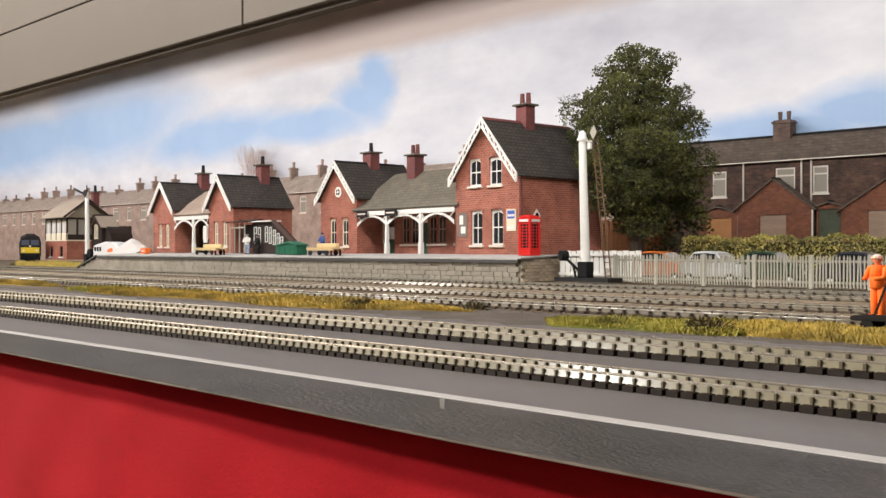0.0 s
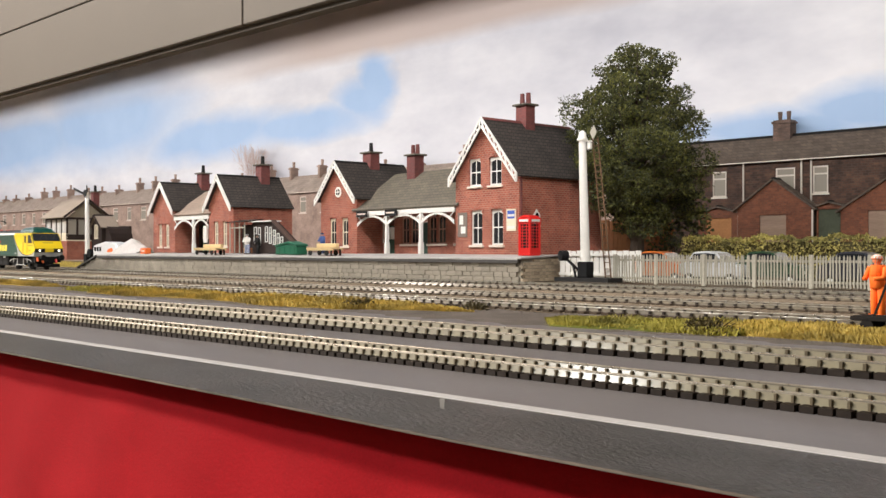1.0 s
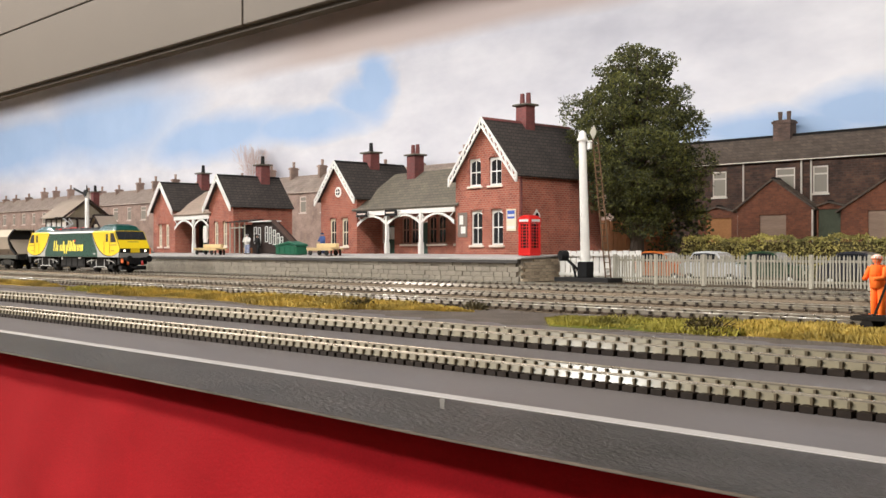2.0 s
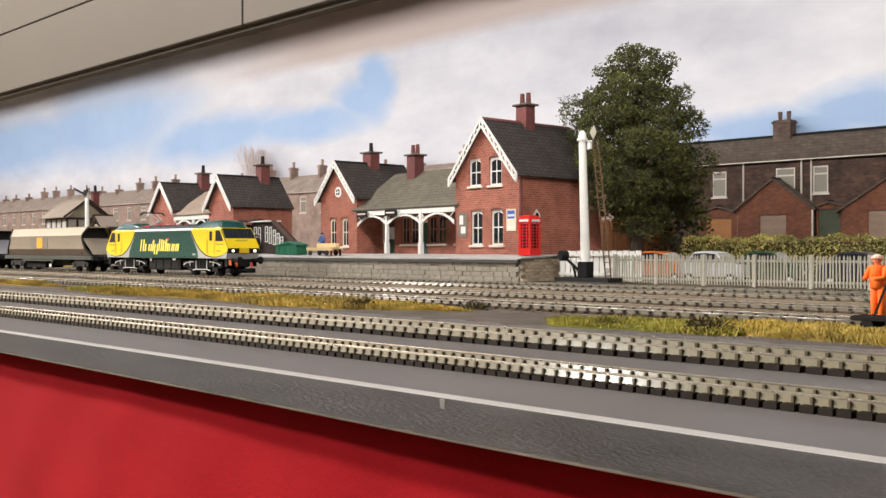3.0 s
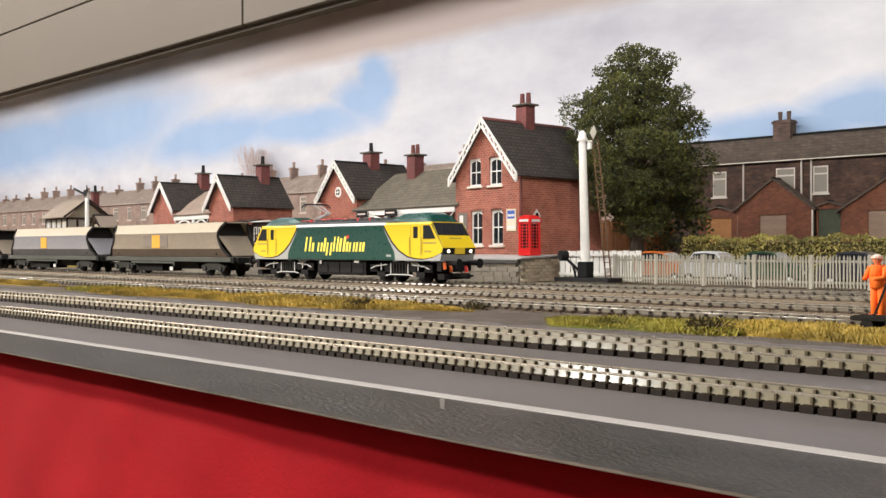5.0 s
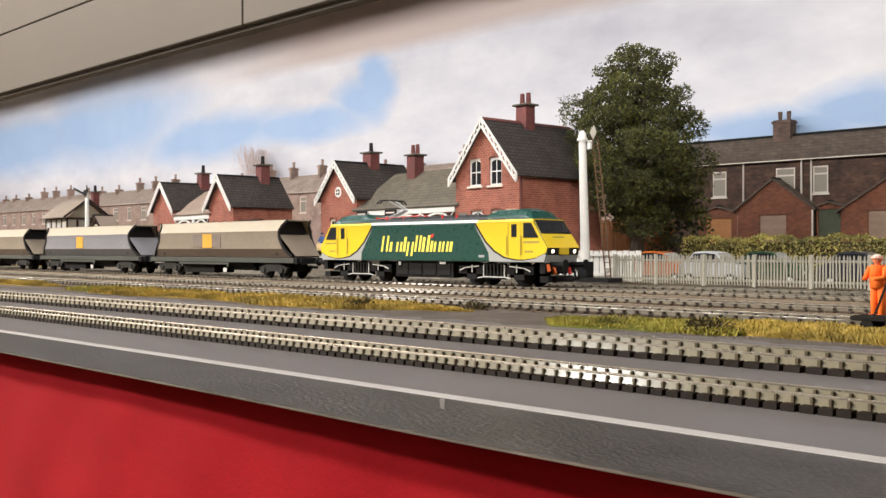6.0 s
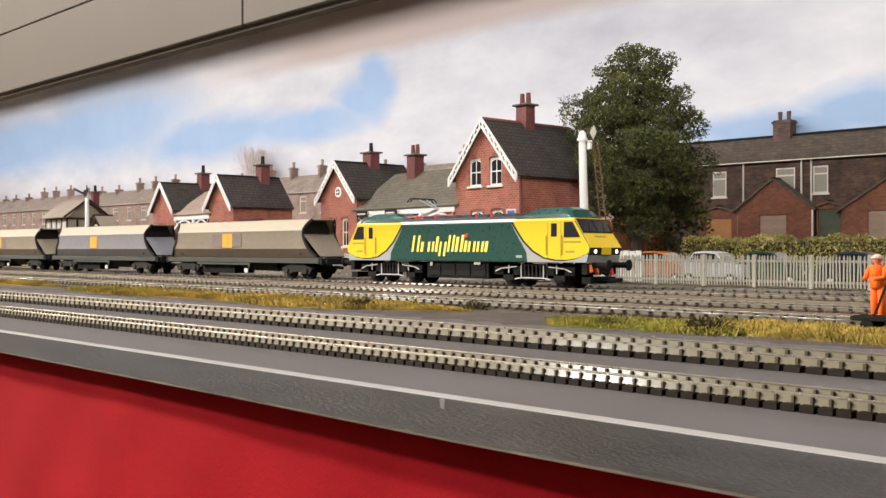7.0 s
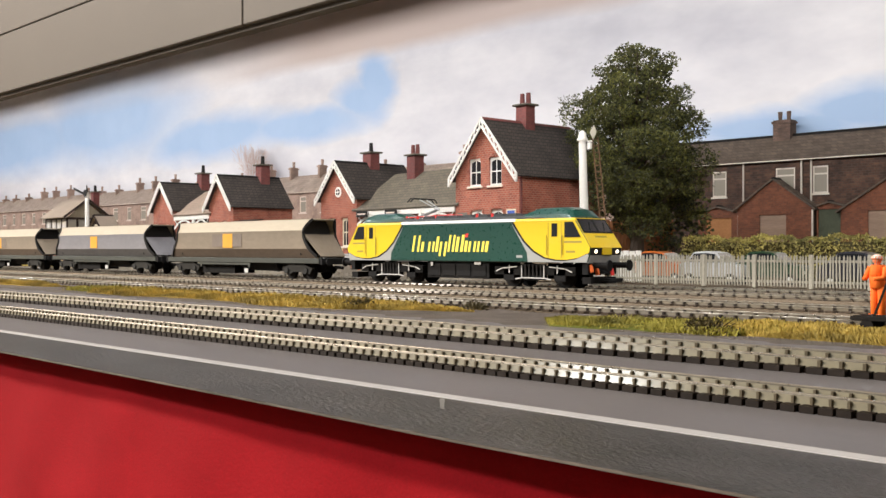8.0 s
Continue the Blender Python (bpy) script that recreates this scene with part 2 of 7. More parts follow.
def part(name, bm, mats, parent, label="", soften=0.0, at=None, smooth=False):
    o = new(name, to_mesh(name, bm, mats, soften, smooth))
    o.parent = parent
    if at:
        o.location = [c * S for c in at]
    return tagged(o, label)


def whole(name, bm, mats, label, category, kind="", group="", at=(0, 0, 0), rz=0, soften=0.0, smooth=False):
    o = new(name, to_mesh(name, bm, mats, soften, smooth))
    o.matrix_basis = pose(*(c * S for c in at), 0, 0, rz)
    return tagged(o, label, category, group, kind)


def thing(name, at, rz, label, category, group="", kind=""):
    o = new(name)
    o.empty_display_size = 0.01
    o.matrix_basis = pose(*(c * S for c in at), 0, 0, rz)
    return tagged(o, label, category, group, kind)


def shared(name, me, parent, at, rz=0.0):
    o = new(name, me)
    o.parent = parent
    o.matrix_basis = pose(*(c * S for c in at), 0, 0, rz)
    return o


def fresh():
    return bmesh.new()

M["cloth"].node_tree.nodes["Principled BSDF"].inputs["Specular IOR Level"].default_value = 0.12

# ---- the setting ----
EDGE = [(-300, 7.86), (-20, 7.81), (-11.6, 7.69), (-7, 7.57), (40, 7.55)]     # front edge of the board


def setting():
    bm = fresh()                                                    # the hall round the exhibition layout
    box(bm, -330, 330, -330, 330, -92, -90)
    whole("floor", bm, "floor", "brown wooden hall floor", "floor", "structure")
    bm = fresh()
    box(bm, -330, 330, -330, 330, 155, 158)
    whole("ceiling", bm, "hall", "cream painted hall ceiling", "ceiling", "structure")
    for name, b in (("wall_north", (-330, 330, 326, 330)), ("wall_south", (-330, 330, -330, -326)), ("wall_west", (-330, -326, -326, 326)), ("wall_east", (326, 330, -326, 326))):
        bm = fresh()
        box(bm, *b, -90, 155)
        whole(name, bm, "hall", "plain cream hall wall", "wall", "structure")
    bm = fresh()                                                    # the baseboard, with a slightly uneven painted top
    prism(bm, [(-300, 8.75), (40, 8.75), (40, 82), (-300, 82)], "z", -1.1, -0.332)
    prism(bm, EDGE + [(40, 82), (-300, 82)], "z", -0.332, -0.32)
    whole("ground", bm, "board", "grey painted layout baseboard", "ground", "structure")
    bm = fresh()
    prism(bm, [(x, y + 0.016) for x, y in EDGE] + [(40, 9.6), (-300, 9.6)], "z", -0.322, -0.30)
    whole("road", bm, "road", "dark grey gritty roadway strip along the board edge", "road", "structure")
    bm = fresh()
    prism(bm, [(x, y - 0.008) for x, y in EDGE] + [(x, y + 0.014) for x, y in EDGE[::-1]], "z", -0.326, -0.302)
    whole("trim", bm, "edge_wood", "thin bare wood lip along the board edge", "edging", "structure")
    bm = fresh()
    prism(bm, [(-300, 9.6), (40, 9.6), (40, 9.86), (-300, 9.86)], "z", -0.33, -0.293)
    whole("trim", bm, "line", "white painted line along the roadway", "line", "structure")
    bm = fresh()
    prism(bm, [(-8.58, 8.95), (-8.50, 8.95), (-9.10, 9.6), (-9.20, 9.6)], "z", -0.31, -0.296)
    whole("trim", bm, "tick", "short pale tick mark beside the white line", "line", "structure")
    bm = fresh()                                                    # ballast bed under the running lines
    n = 200
    rows = [[bm.verts.new((-300 + 340 * i / n, y + 0.25 * math.sin(i * 1.7 + y), z + 0.02 * math.sin(i * 2.3 + y * 3))) for i in range(n + 1)]
            for y, z in ((25.0, -0.318), (25.5, -0.30), (33.0, -0.30), (40.0, -0.30), (45.5, -0.29), (52, -0.25), (70, -0.22), (80, -0.22))]
    for a, b in zip(rows, rows[1:]):
        for i in range(n):
            bm.faces.new((a[i], a[i + 1], b[i + 1], b[i]))
    whole("ground", bm, "ballast", "brown weathered track ballast and bare earth", "ballast", "structure")
    bm = fresh()                                                    # grey grit between the sidings and the running lines
    rows = [[bm.verts.new((-130 + 170 * i / n, y + 0.22 * math.sin(i * 1.3 + y) + 0.1 * math.sin(i * 3.1), z + 0.008 * math.sin(i * 2.9 + y * 3))) for i in range(n + 1)]
            for y, z in ((20.4, -0.330), (21.0, -0.308), (23.0, -0.303), (25.2, -0.312))]
    for a, b in zip(rows, rows[1:]):
        for i in range(n):
            bm.faces.new((a[i], a[i + 1], b[i + 1], b[i]))
    whole("ground", bm, "gravel", "mauve-grey grit between the tracks", "gravel", "structure")
    bm = fresh()                                                    # cloth that hangs from under the board's edge, in soft folds
    n, cols = 220, []
    for i in range(n + 1):
        x = -60 + 80 * i / n
        col = []
        for j in range(33):
            z = -0.36 - j * 0.4
            d = -0.36 - z
            y = 8.58 - 0.09 * d + (0.03 + 0.016 * d) * math.sin(x * 0.55 + 0.6 * math.sin(x * 0.21)) + 0.05 * min(1, d) * math.sin(x * 0.8 + z * 1.9) + 0.03 * min(1, d) * math.sin(x * 2.1 - z * 1.1)
            col.append(bm.verts.new((x, y, z)))
        cols.append(col)
    for a, b in zip(cols, cols[1:]):
        for j in range(32):
            bm.faces.new((a[j], b[j], b[j + 1], a[j + 1]))
    o = whole("table_cloth", bm, "cloth", "bright red cloth draped below the layout's edge", "cloth", smooth=True)
    sd = o.modifiers.new("cloth", "SOLIDIFY")
    sd.thickness = 0.0006
    sd.offset = 1
    t = thing("layout_trestle", (0, 0, -90), 0, "plain wooden trestle legs under the layout board", "trestle")
    for x in (-290, -150, -20, 30):
        for y in (14, 76):
            bm = fresh()
            box(bm, x - 2, x + 2, y - 2, y + 2, 0, 88.9)
            part("leg", bm, "brown_wood", t)


def pelmet():
    p = thing("pelmet", (0, 26, 12.4), 0, "cream painted pelmet board hung over the layout's front", "pelmet")
    for a, b in ((-265, -37.9), (-37.82, 45)):
        bm = fresh()
        prism(bm, [(0, 0.0), (0.35, 0.0), (0.35, 3.9), (0, 3.9)], "x", a, b)
        part("face_board", bm, "pelmet", p, soften=0.04)
        # carried up far out of view to block the hall's light
        bm = fresh()
        prism(bm, [(-0.02, 3.96), (0.5, 3.96), (0.5, 33), (-0.02, 33)], "x", a, b)
        part("upper_board", bm, "pelmet", p, soften=0.04)
    bm = fresh()
    prism(bm, [(0.30, -0.22), (0.9, -0.22), (0.9, 0.5), (0.30, 0.5)], "x", -265, 45)
    part("rear_batten", bm, "pelmet_dark", p, "dark wooden batten behind the board")
    bm = fresh()                                                    # unseen hood added over the lighting strip; it throws the top of the sky sheet into shade
    prism(bm, [(0.505, 14.755), (6.0, 14.755), (6.0, 14.95), (0.505, 14.95)], "x", -265, 45)
    part("light_hood", bm, "pelmet", p, "unseen board hood added to shade the sky sheet")
    bm = fresh()                                                    # unseen lid added over the layout, which keeps the hall's light off the sky sheet
    prism(bm, [(-0.02, 33.005), (54.4, 33.005), (54.4, 33.3), (-0.02, 33.3)], "x", -300, 45)
    part("lid", bm, "pelmet", p, "unseen board lid added to block the hall's light")
    for x in (-264.5, 44.0):
        bm = fresh()
        box(bm, x - 0.5, x + 0.5, 0.95, 2.0, -12.7, 14)
        part("upright", bm, "pelmet", p)


def sky_sheet():
    """The printed sky that stands behind the layout: blue with heaped cloud, warm grey shade coloured in along its top.
    """
    m, nt, p = base("printed_sky", 0.55)
    v = scaled(nt)
    sp = nt.nodes.new("ShaderNodeSeparateXYZ")
    nt.links.new(v, sp.inputs[0])
    n = node(nt, "ShaderNodeTexNoise", Scale=0.16, Detail=6.0, Roughness=0.55)
    nt.links.new(scaled(nt, 1.0, (0.45, 1, 1)), n.inputs["Vector"])
    jig = nt.nodes.new("ShaderNodeVectorMath")
    jig.operation = "MULTIPLY_ADD"
    jig.inputs[1].default_value = (9.0, 0.0, 4.0)
    nt.links.new(n.outputs["Color"], jig.inputs[0])
    nt.links.new(v, jig.inputs[2])
    gap = None                                                      # the blue gaps in the cloud
    for cx, cz, rx, rz in BLUE:
        mp = nt.nodes.new("ShaderNodeMapping")
        mp.inputs["Location"].default_value = (-(cx + 4.5) / rx, 0, -(cz + 2.0) / rz)
        mp.inputs["Scale"].default_value = (1 / rx, 0, 1 / rz)
        nt.links.new(jig.outputs[0], mp.inputs[0])
        ln = nt.nodes.new("ShaderNodeVectorMath")
        ln.operation = "LENGTH"
        nt.links.new(mp.outputs[0], ln.inputs[0])
        mr = node(nt, "ShaderNodeMapRange", From_Min=0.50, From_Max=1.22, To_Min=1.0, To_Max=0.0)
        nt.links.new(ln.outputs["Value"], mr.inputs["Value"])
        if gap is None:
            gap = mr.outputs[0]
        else:
            mx = nt.nodes.new("ShaderNodeMath")
            mx.operation = "MAXIMUM"
            nt.links.new(gap, mx.inputs[0])
            nt.links.new(mr.outputs[0], mx.inputs[1])
            gap = mx.outputs[0]
    cloud, _ = two_tone(nt, scaled(nt, 1.0, (0.45, 1, 1)), (0.50, 0.50, 0.545), (0.82, 0.805, 0.81), 0.10)
    blue, _ = two_tone(nt, v, (0.31, 0.455, 0.67), (0.40, 0.54, 0.74), 0.05)
    sky = mix(nt, cloud, blue, gap)
    wob = node(nt, "ShaderNodeMath")                                # warm shade along the top painted into the colour, with a nearly level lower edge
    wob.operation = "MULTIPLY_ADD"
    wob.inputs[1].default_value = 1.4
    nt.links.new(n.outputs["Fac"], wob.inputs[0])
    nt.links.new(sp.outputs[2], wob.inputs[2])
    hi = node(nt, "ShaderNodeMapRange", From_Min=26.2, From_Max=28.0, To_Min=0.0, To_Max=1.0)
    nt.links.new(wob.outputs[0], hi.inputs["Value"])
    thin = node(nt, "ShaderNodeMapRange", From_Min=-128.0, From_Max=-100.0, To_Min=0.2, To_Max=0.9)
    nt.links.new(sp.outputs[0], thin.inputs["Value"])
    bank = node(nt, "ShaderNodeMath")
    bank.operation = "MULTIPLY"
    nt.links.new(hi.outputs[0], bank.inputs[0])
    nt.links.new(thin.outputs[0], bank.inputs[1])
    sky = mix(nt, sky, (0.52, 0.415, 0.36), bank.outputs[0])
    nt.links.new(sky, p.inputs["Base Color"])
    M["sky"] = m
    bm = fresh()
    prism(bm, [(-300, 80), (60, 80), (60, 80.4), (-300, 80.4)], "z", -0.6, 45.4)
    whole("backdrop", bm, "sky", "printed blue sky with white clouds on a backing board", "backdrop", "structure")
    bm = fresh()
    prism(bm, [(-301, 30), (-300, 30), (-300, 80), (-301, 80)], "z", -0.6, 45.4)
    whole("backdrop", bm, "sky", "printed sky on the layout's end board", "backdrop", "structure")


BLUE = (
    (-199.8, 22.9, 44.4, 7.0),
    (-159.3, 24.0, 30.9, 7.9),
    (-124.7, 18.9, 22.8, 3.9),
    (-103.0, 18.5, 14.8, 2.6),
    (-88.4, 23.0, 3.6, 4.4),
    (-90.8, 20.5, 5.4, 3.3),
    (-35.9, 12.4, 11.6, 1.9),
    (-27.3, 13.4, 7.4, 2.4),
)


# ---- tracks ----
def track(y, x0, x1, step, label, curve=0.0, gauge=1.26, size=1.0, side_mat="rail_dark", tall=1.0):
    """One line of flexible track: dark sleepers with chairs, and two pale weathered rails."""
    t = thing("railway_track", (0, y, -0.32), 0, label, "railway track", "parallel railway tracks")
    k, g = size, gauge / 2
    f = 0.5 + 0.8 * tall

    def off(x):
        return curve * ((x - x1) / 100) ** 2
    for side in (-g, g):
        for name, prof, m in (("rail", ((-f, 0.08), (f, 0.08), (0.5, 0.27), (-0.5, 0.27)), side_mat), ("rail_head", ((-0.55, 0.272), (0.55, 0.272), (0.55, 0.30), (0.32, 0.32), (-0.32, 0.32), (-0.55, 0.30)), "rail_top")):
            bm = fresh()
            n, ring = 60, []
            for i in range(n + 1):
                x = x0 + (x1 - x0) * i / n
                ring.append([bm.verts.new((x, side + off(x) + a * 0.09 * k, z * k * tall)) for a, z in prof])
            for a, b in zip(ring, ring[1:]):
                for i in range(len(prof)):
                    j = (i + 1) % len(prof)
                    bm.faces.new((a[i], a[j], b[j], b[i]))
            bm.faces.new(ring[0]), bm.faces.new(ring[-1])
            part(name, bm, m, t, "shiny worn running surface" if m == "rail_top" else "")
    bm = fresh()
    w, deep = step * (0.38 if k < 0.9 else 0.29), f * 0.09 * k + 0.004 if k < 0.9 else 0.13
    box(bm, -w, w, -g - 0.48 * k, g + 0.48 * k, 0.0, 0.13 * k * tall)
    for side in (-g, g):
        box(bm, -step * 0.075, step * 0.075, side - deep, side + deep, 0.13 * k * tall, 0.262 * k * tall, 1)
    me = to_mesh("sleeper", bm, ["sleeper", "chair"] if k < 0.9 else ["sleeper_brown", "sleeper"])
    for side in (-g, g):                                            # moulded web that links the sleepers under each rail
        bm = fresh()
        n, ring = 40, []
        for i in range(n + 1):
            x = x0 + (x1 - x0) * i / n
            ring.append([bm.verts.new((x, side + off(x) + a, z)) for a, z in ((-0.26 * k, 0.0), (0.26 * k, 0.0), (0.22 * k, 0.095 * k * tall), (-0.22 * k, 0.095 * k * tall))])
        for a, b in zip(ring, ring[1:]):
            for i in range(4):
                bm.faces.new((a[i], a[(i + 1) % 4], b[(i + 1) % 4], b[i]))
        bm.faces.new(ring[0]), bm.faces.new(ring[-1])
        part("sleeper_web", bm, "sleeper" if k < 0.9 else "sleeper_brown", t)
    rnd = random.Random(int(y * 10))
    n = int((x1 - x0) / step)
    for i in range(min(n, 300)):
        x = x1 - (i + 0.5) * step
        shared("sleeper", me, t, (x, off(x) + rnd.uniform(-0.02, 0.02) * (k > 0.9), 0), rnd.uniform(-0.8, 0.8))
    return t


# ---- platform ----
def platform():
    p = thing("pavement", (0, 0, 0), 0, "raised stone-faced station platform with pale paving", "platform", kind="structure")
    xl, xr, yf, yb = -92.7, -37.3, 46.0, 72.0
    bm = fresh()                                                    # core with the ramp at its far end
    prof = [(xl - 4.0, -0.25), (xr - 0.16, -0.25), (xr - 0.16, 1.16), (xl, 1.16)]
    prism(bm, prof, "y", yf + 0.16, yb)
    part("core", bm, "stone", p)
    bm = fresh()
    vs = [bm.verts.new(c) for c in ((xl, yf + 0.8, 1.24), (xr, yf + 0.8, 1.24), (xr, 50, 1.43), (xr, yb, 1.43), (xl, yb, 1.43), (xl, 50, 1.43),
                                    (xl - 4.2, yf + 0.8, -0.1), (xl - 4.2, 50, -0.1))]
    bm.faces.new((vs[0], vs[1], vs[2], vs[5]))
    bm.faces.new((vs[5], vs[2], vs[3], vs[4]))
    bm.faces.new((vs[6], vs[0], vs[5], vs[7]))
    ret = bmesh.ops.extrude_face_region(bm, geom=bm.faces[:])
    for g in ret["geom"]:
        if isinstance(g, bmesh.types.BMVert):
            g.co.z -= 0.09
    part("paving", bm, "paving", p, "pale worn paving")
    rnd = random.Random(4)
    bm = fresh()
    box(bm, -0.47, 0.47, 0, 0.85, 0, 0.13)
    slab = to_mesh("coping_slab", bm, ["coping"], 0.02)
    # dark lip below each slab's front edge
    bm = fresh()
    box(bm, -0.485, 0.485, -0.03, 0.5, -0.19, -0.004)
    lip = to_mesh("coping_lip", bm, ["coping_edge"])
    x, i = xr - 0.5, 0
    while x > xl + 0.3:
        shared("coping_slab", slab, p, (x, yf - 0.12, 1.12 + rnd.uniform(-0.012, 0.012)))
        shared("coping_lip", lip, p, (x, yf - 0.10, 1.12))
        x -= 0.97
    bm = fresh()
    bar(bm, (xl - 4.3, yf + 0.1, -0.12), (xl, yf + 0.1, 1.17), 0.5, 0.16)
    part("ramp_coping", bm, "coping_edge", p)
    # courses of squared stone along the front, the nearest laid singly
    blocks = []
    for w in (0.55, 0.72, 0.9):
        bm = fresh()
        box(bm, -w / 2 + 0.010, w / 2 - 0.010, 0, 0.2, 0.008, 0.30)
        blocks.append((w, to_mesh("stone_block", bm, ["stone"], 0.014)))
    rest, count = fresh(), 0
    for c in range(4):
        x = xr - 0.02 - 0.2 * (c % 2)
        while x > xl - 3.5 + c * 1.05:
            w, me = rnd.choice(blocks)
            y = yf + rnd.uniform(-0.03, 0.02)
            if x > -74 and count < 290:
                shared("stone_block", me, p, (x - w / 2, y, -0.25 + 0.31 * c))
                count += 1
            else:
                box(rest, x - w + 0.018, x - 0.018, y, y + 0.2, -0.235 + 0.31 * c, 0.04 + 0.31 * c)
            x -= w
    tagged(part("far_stonework", rest, "stone", p), kind="stuff")
    # end wall, running back from the platform's corner
    e = thing("brick_end_wall", (0, 0, 0), 0, "low buff stone wall closing the platform's end", "wall", kind="structure")
    bm = fresh()
    prism(bm, [(yf + 0.2, -0.25), (yf + 6.5, -0.25), (yf + 6.5, 1.40), (yf + 0.2, 1.14)], "x", xr - 0.15, xr + 0.02)
    part("backing", bm, "stone", e)
    bm = fresh()
    box(bm, 0, 0.16, -0.29, 0.29, 0.012, 0.19)
    me = to_mesh("stone_block", bm, ["stone_buff"], 0.02)
    for c in range(7):
        for k in range(10):
            y = yf + 0.45 + 0.6 * k + 0.28 * (c % 2)
            if -0.25 + 0.205 * (c + 1) < 1.14 + 0.04 * (y - yf):
                shared("stone_block", me, e, (xr, y, -0.25 + 0.205 * c))
    bm = fresh()
    prism(bm, [(yf - 0.1, 1.17), (yf + 6.5, 1.43), (yf + 6.5, 1.55), (yf - 0.1, 1.29)], "x", xr - 0.2, xr + 0.24)
    part("wall_cap", bm, "coping", e, soften=0.02)


M["stone_buff"] = mottled("buff_stone", (0.33, 0.265, 0.185), 0.9, var=0.3, fine=12, relief=0.6, dist=0.04, per_object=0.25)


# ---- station buildings ----
def facade(bm, x0, x1, z0, eave, apex, y, thick, openings=()):
    """A wall in the xz plane with openings cut through it; its top rises to a gable when apex is above eave."""
    mid = (x0 + x1) / 2

    def top(x):
        return eave + (apex - eave) * (1 - abs(x - mid) / ((x1 - x0) / 2))
    xs = sorted({x0, x1, mid, *[o[0] for o in openings], *[o[1] for o in openings]})
    for a, b in zip(xs, xs[1:]):
        holes = sorted((o[2], o[3]) for o in openings if o[0] <= a + 1e-6 and o[1] >= b - 1e-6)
        lo = z0
        for h0, h1 in holes:
            if h0 > lo + 1e-6:
                prism(bm, [(a, lo), (b, lo), (b, h0), (a, h0)], "y", y, y + thick)
            lo = h1
        prism(bm, [(a, lo), (b, lo), (b, top(b)), (a, top(a))], "y", y, y + thick)
    bmesh.ops.remove_doubles(bm, verts=bm.verts, dist=0.0005)


def window(parent, x, z0, z1, w, y, frame_mat="white", pane="glass_dark", hood="brick_hood", side=False):
    """A sash window with a cambered head: frame, panes, sill and a brick hood."""
    wn = part("window", fresh_frame(w, z1 - z0), frame_mat, parent, at=(x, y + 0.10, z0), label="white sash window with a cambered head")
    bm = fresh()
    box(bm, -w / 2 + 0.03, w / 2 - 0.03, 0.05, 0.07, 0.03, z1 - z0 - 0.02)
    part("pane", bm, pane, wn)
    bm = fresh()
    box(bm, -w / 2 - 0.16, w / 2 + 0.16, -0.24, 0.02, -0.17, 0.0)
    part("sill", bm, "sill", wn, soften=0.03)
    bm = fresh()
    h = z1 - z0
    for s in (-1, 1):
        prism(bm, [(s * (w / 2 + 0.14), h - 0.22), (s * (w / 2 - 0.02), h - 0.22), (s * (w / 2 - 0.02), h - 0.02), (0, h + 0.16), (0, h + 0.34), (s * (w / 2 + 0.14), h + 0.08)], "y", -0.15, -0.05)
    part("hood", bm, "brick", wn, "projecting brick hood")
    return wn


def fresh_frame(w, h):
    bm = fresh()
    b = 0.115
    for a0, a1, c0, c1 in ((-w / 2, -w / 2 + b, 0, h), (w / 2 - b, w / 2, 0, h), (-w / 2 + b, w / 2 - b, 0, b), (-w / 2 + b, w / 2 - b, h - b - 0.03, h)):
        box(bm, a0, a1, 0, 0.09, c0, c1)
    box(bm, -w / 2 + b, w / 2 - b, 0.01, 0.08, h * 0.5 - 0.04, h * 0.5 + 0.04)
    box(bm, -0.03, 0.03, 0.015, 0.075, b, h * 0.5 - 0.04)
    box(bm, -0.03, 0.03, 0.015, 0.075, h * 0.5 + 0.04, h - b - 0.03)
    for s in (-1, 1):
        prism(bm, [(s * (w / 2 - b), h - 0.30), (s * (w / 2 - b), h - b - 0.03), (s * 0.05, h - b - 0.03)], "y", 0.0, 0.06)
    return bm


def slope(bm, a, b, c, d, thick):
    """A roof slope: a slab on the four corners a, b (eave) and c, d (ridge)."""
    n = (Vector(b) - Vector(a)).cross(Vector(d) - Vector(a)).normalized()
    if n.z < 0:
        n = -n
    lo = [bm.verts.new(p) for p in (a, b, c, d)]
    hi = [bm.verts.new(Vector(p) + n * thick) for p in (a, b, c, d)]
    bm.faces.new(lo), bm.faces.new(hi)
    for i in range(4):
        bm.faces.new((lo[i], lo[(i + 1) % 4], hi[(i + 1) % 4], hi[i]))


def gable_roof(parent, x0, x1, y0, y1, eave, apex, over, mat, ridge_mat, label):
    """Two slopes with the ridge along y."""
    mid = (x0 + x1) / 2
    g = (apex - eave) / (mid - x0)
    bm = fresh()
    e = eave - over * g
    slope(bm, (x0 - over, y0, e), (x0 - over, y1, e), (mid, y1, apex), (mid, y0, apex), 0.13)
    slope(bm, (x1 + over, y0, e), (x1 + over, y1, e), (mid, y1, apex), (mid, y0, apex), 0.13)
    r = part("roof", bm, mat, parent, label)
    bm = fresh()
    prism(bm, [(mid - 0.2, apex + 0.02), (mid, apex + 0.22), (mid + 0.2, apex + 0.02)], "y", y0 + 0.01, y1 - 0.01)
    part("ridge_tiles", bm, ridge_mat, r)
    return r


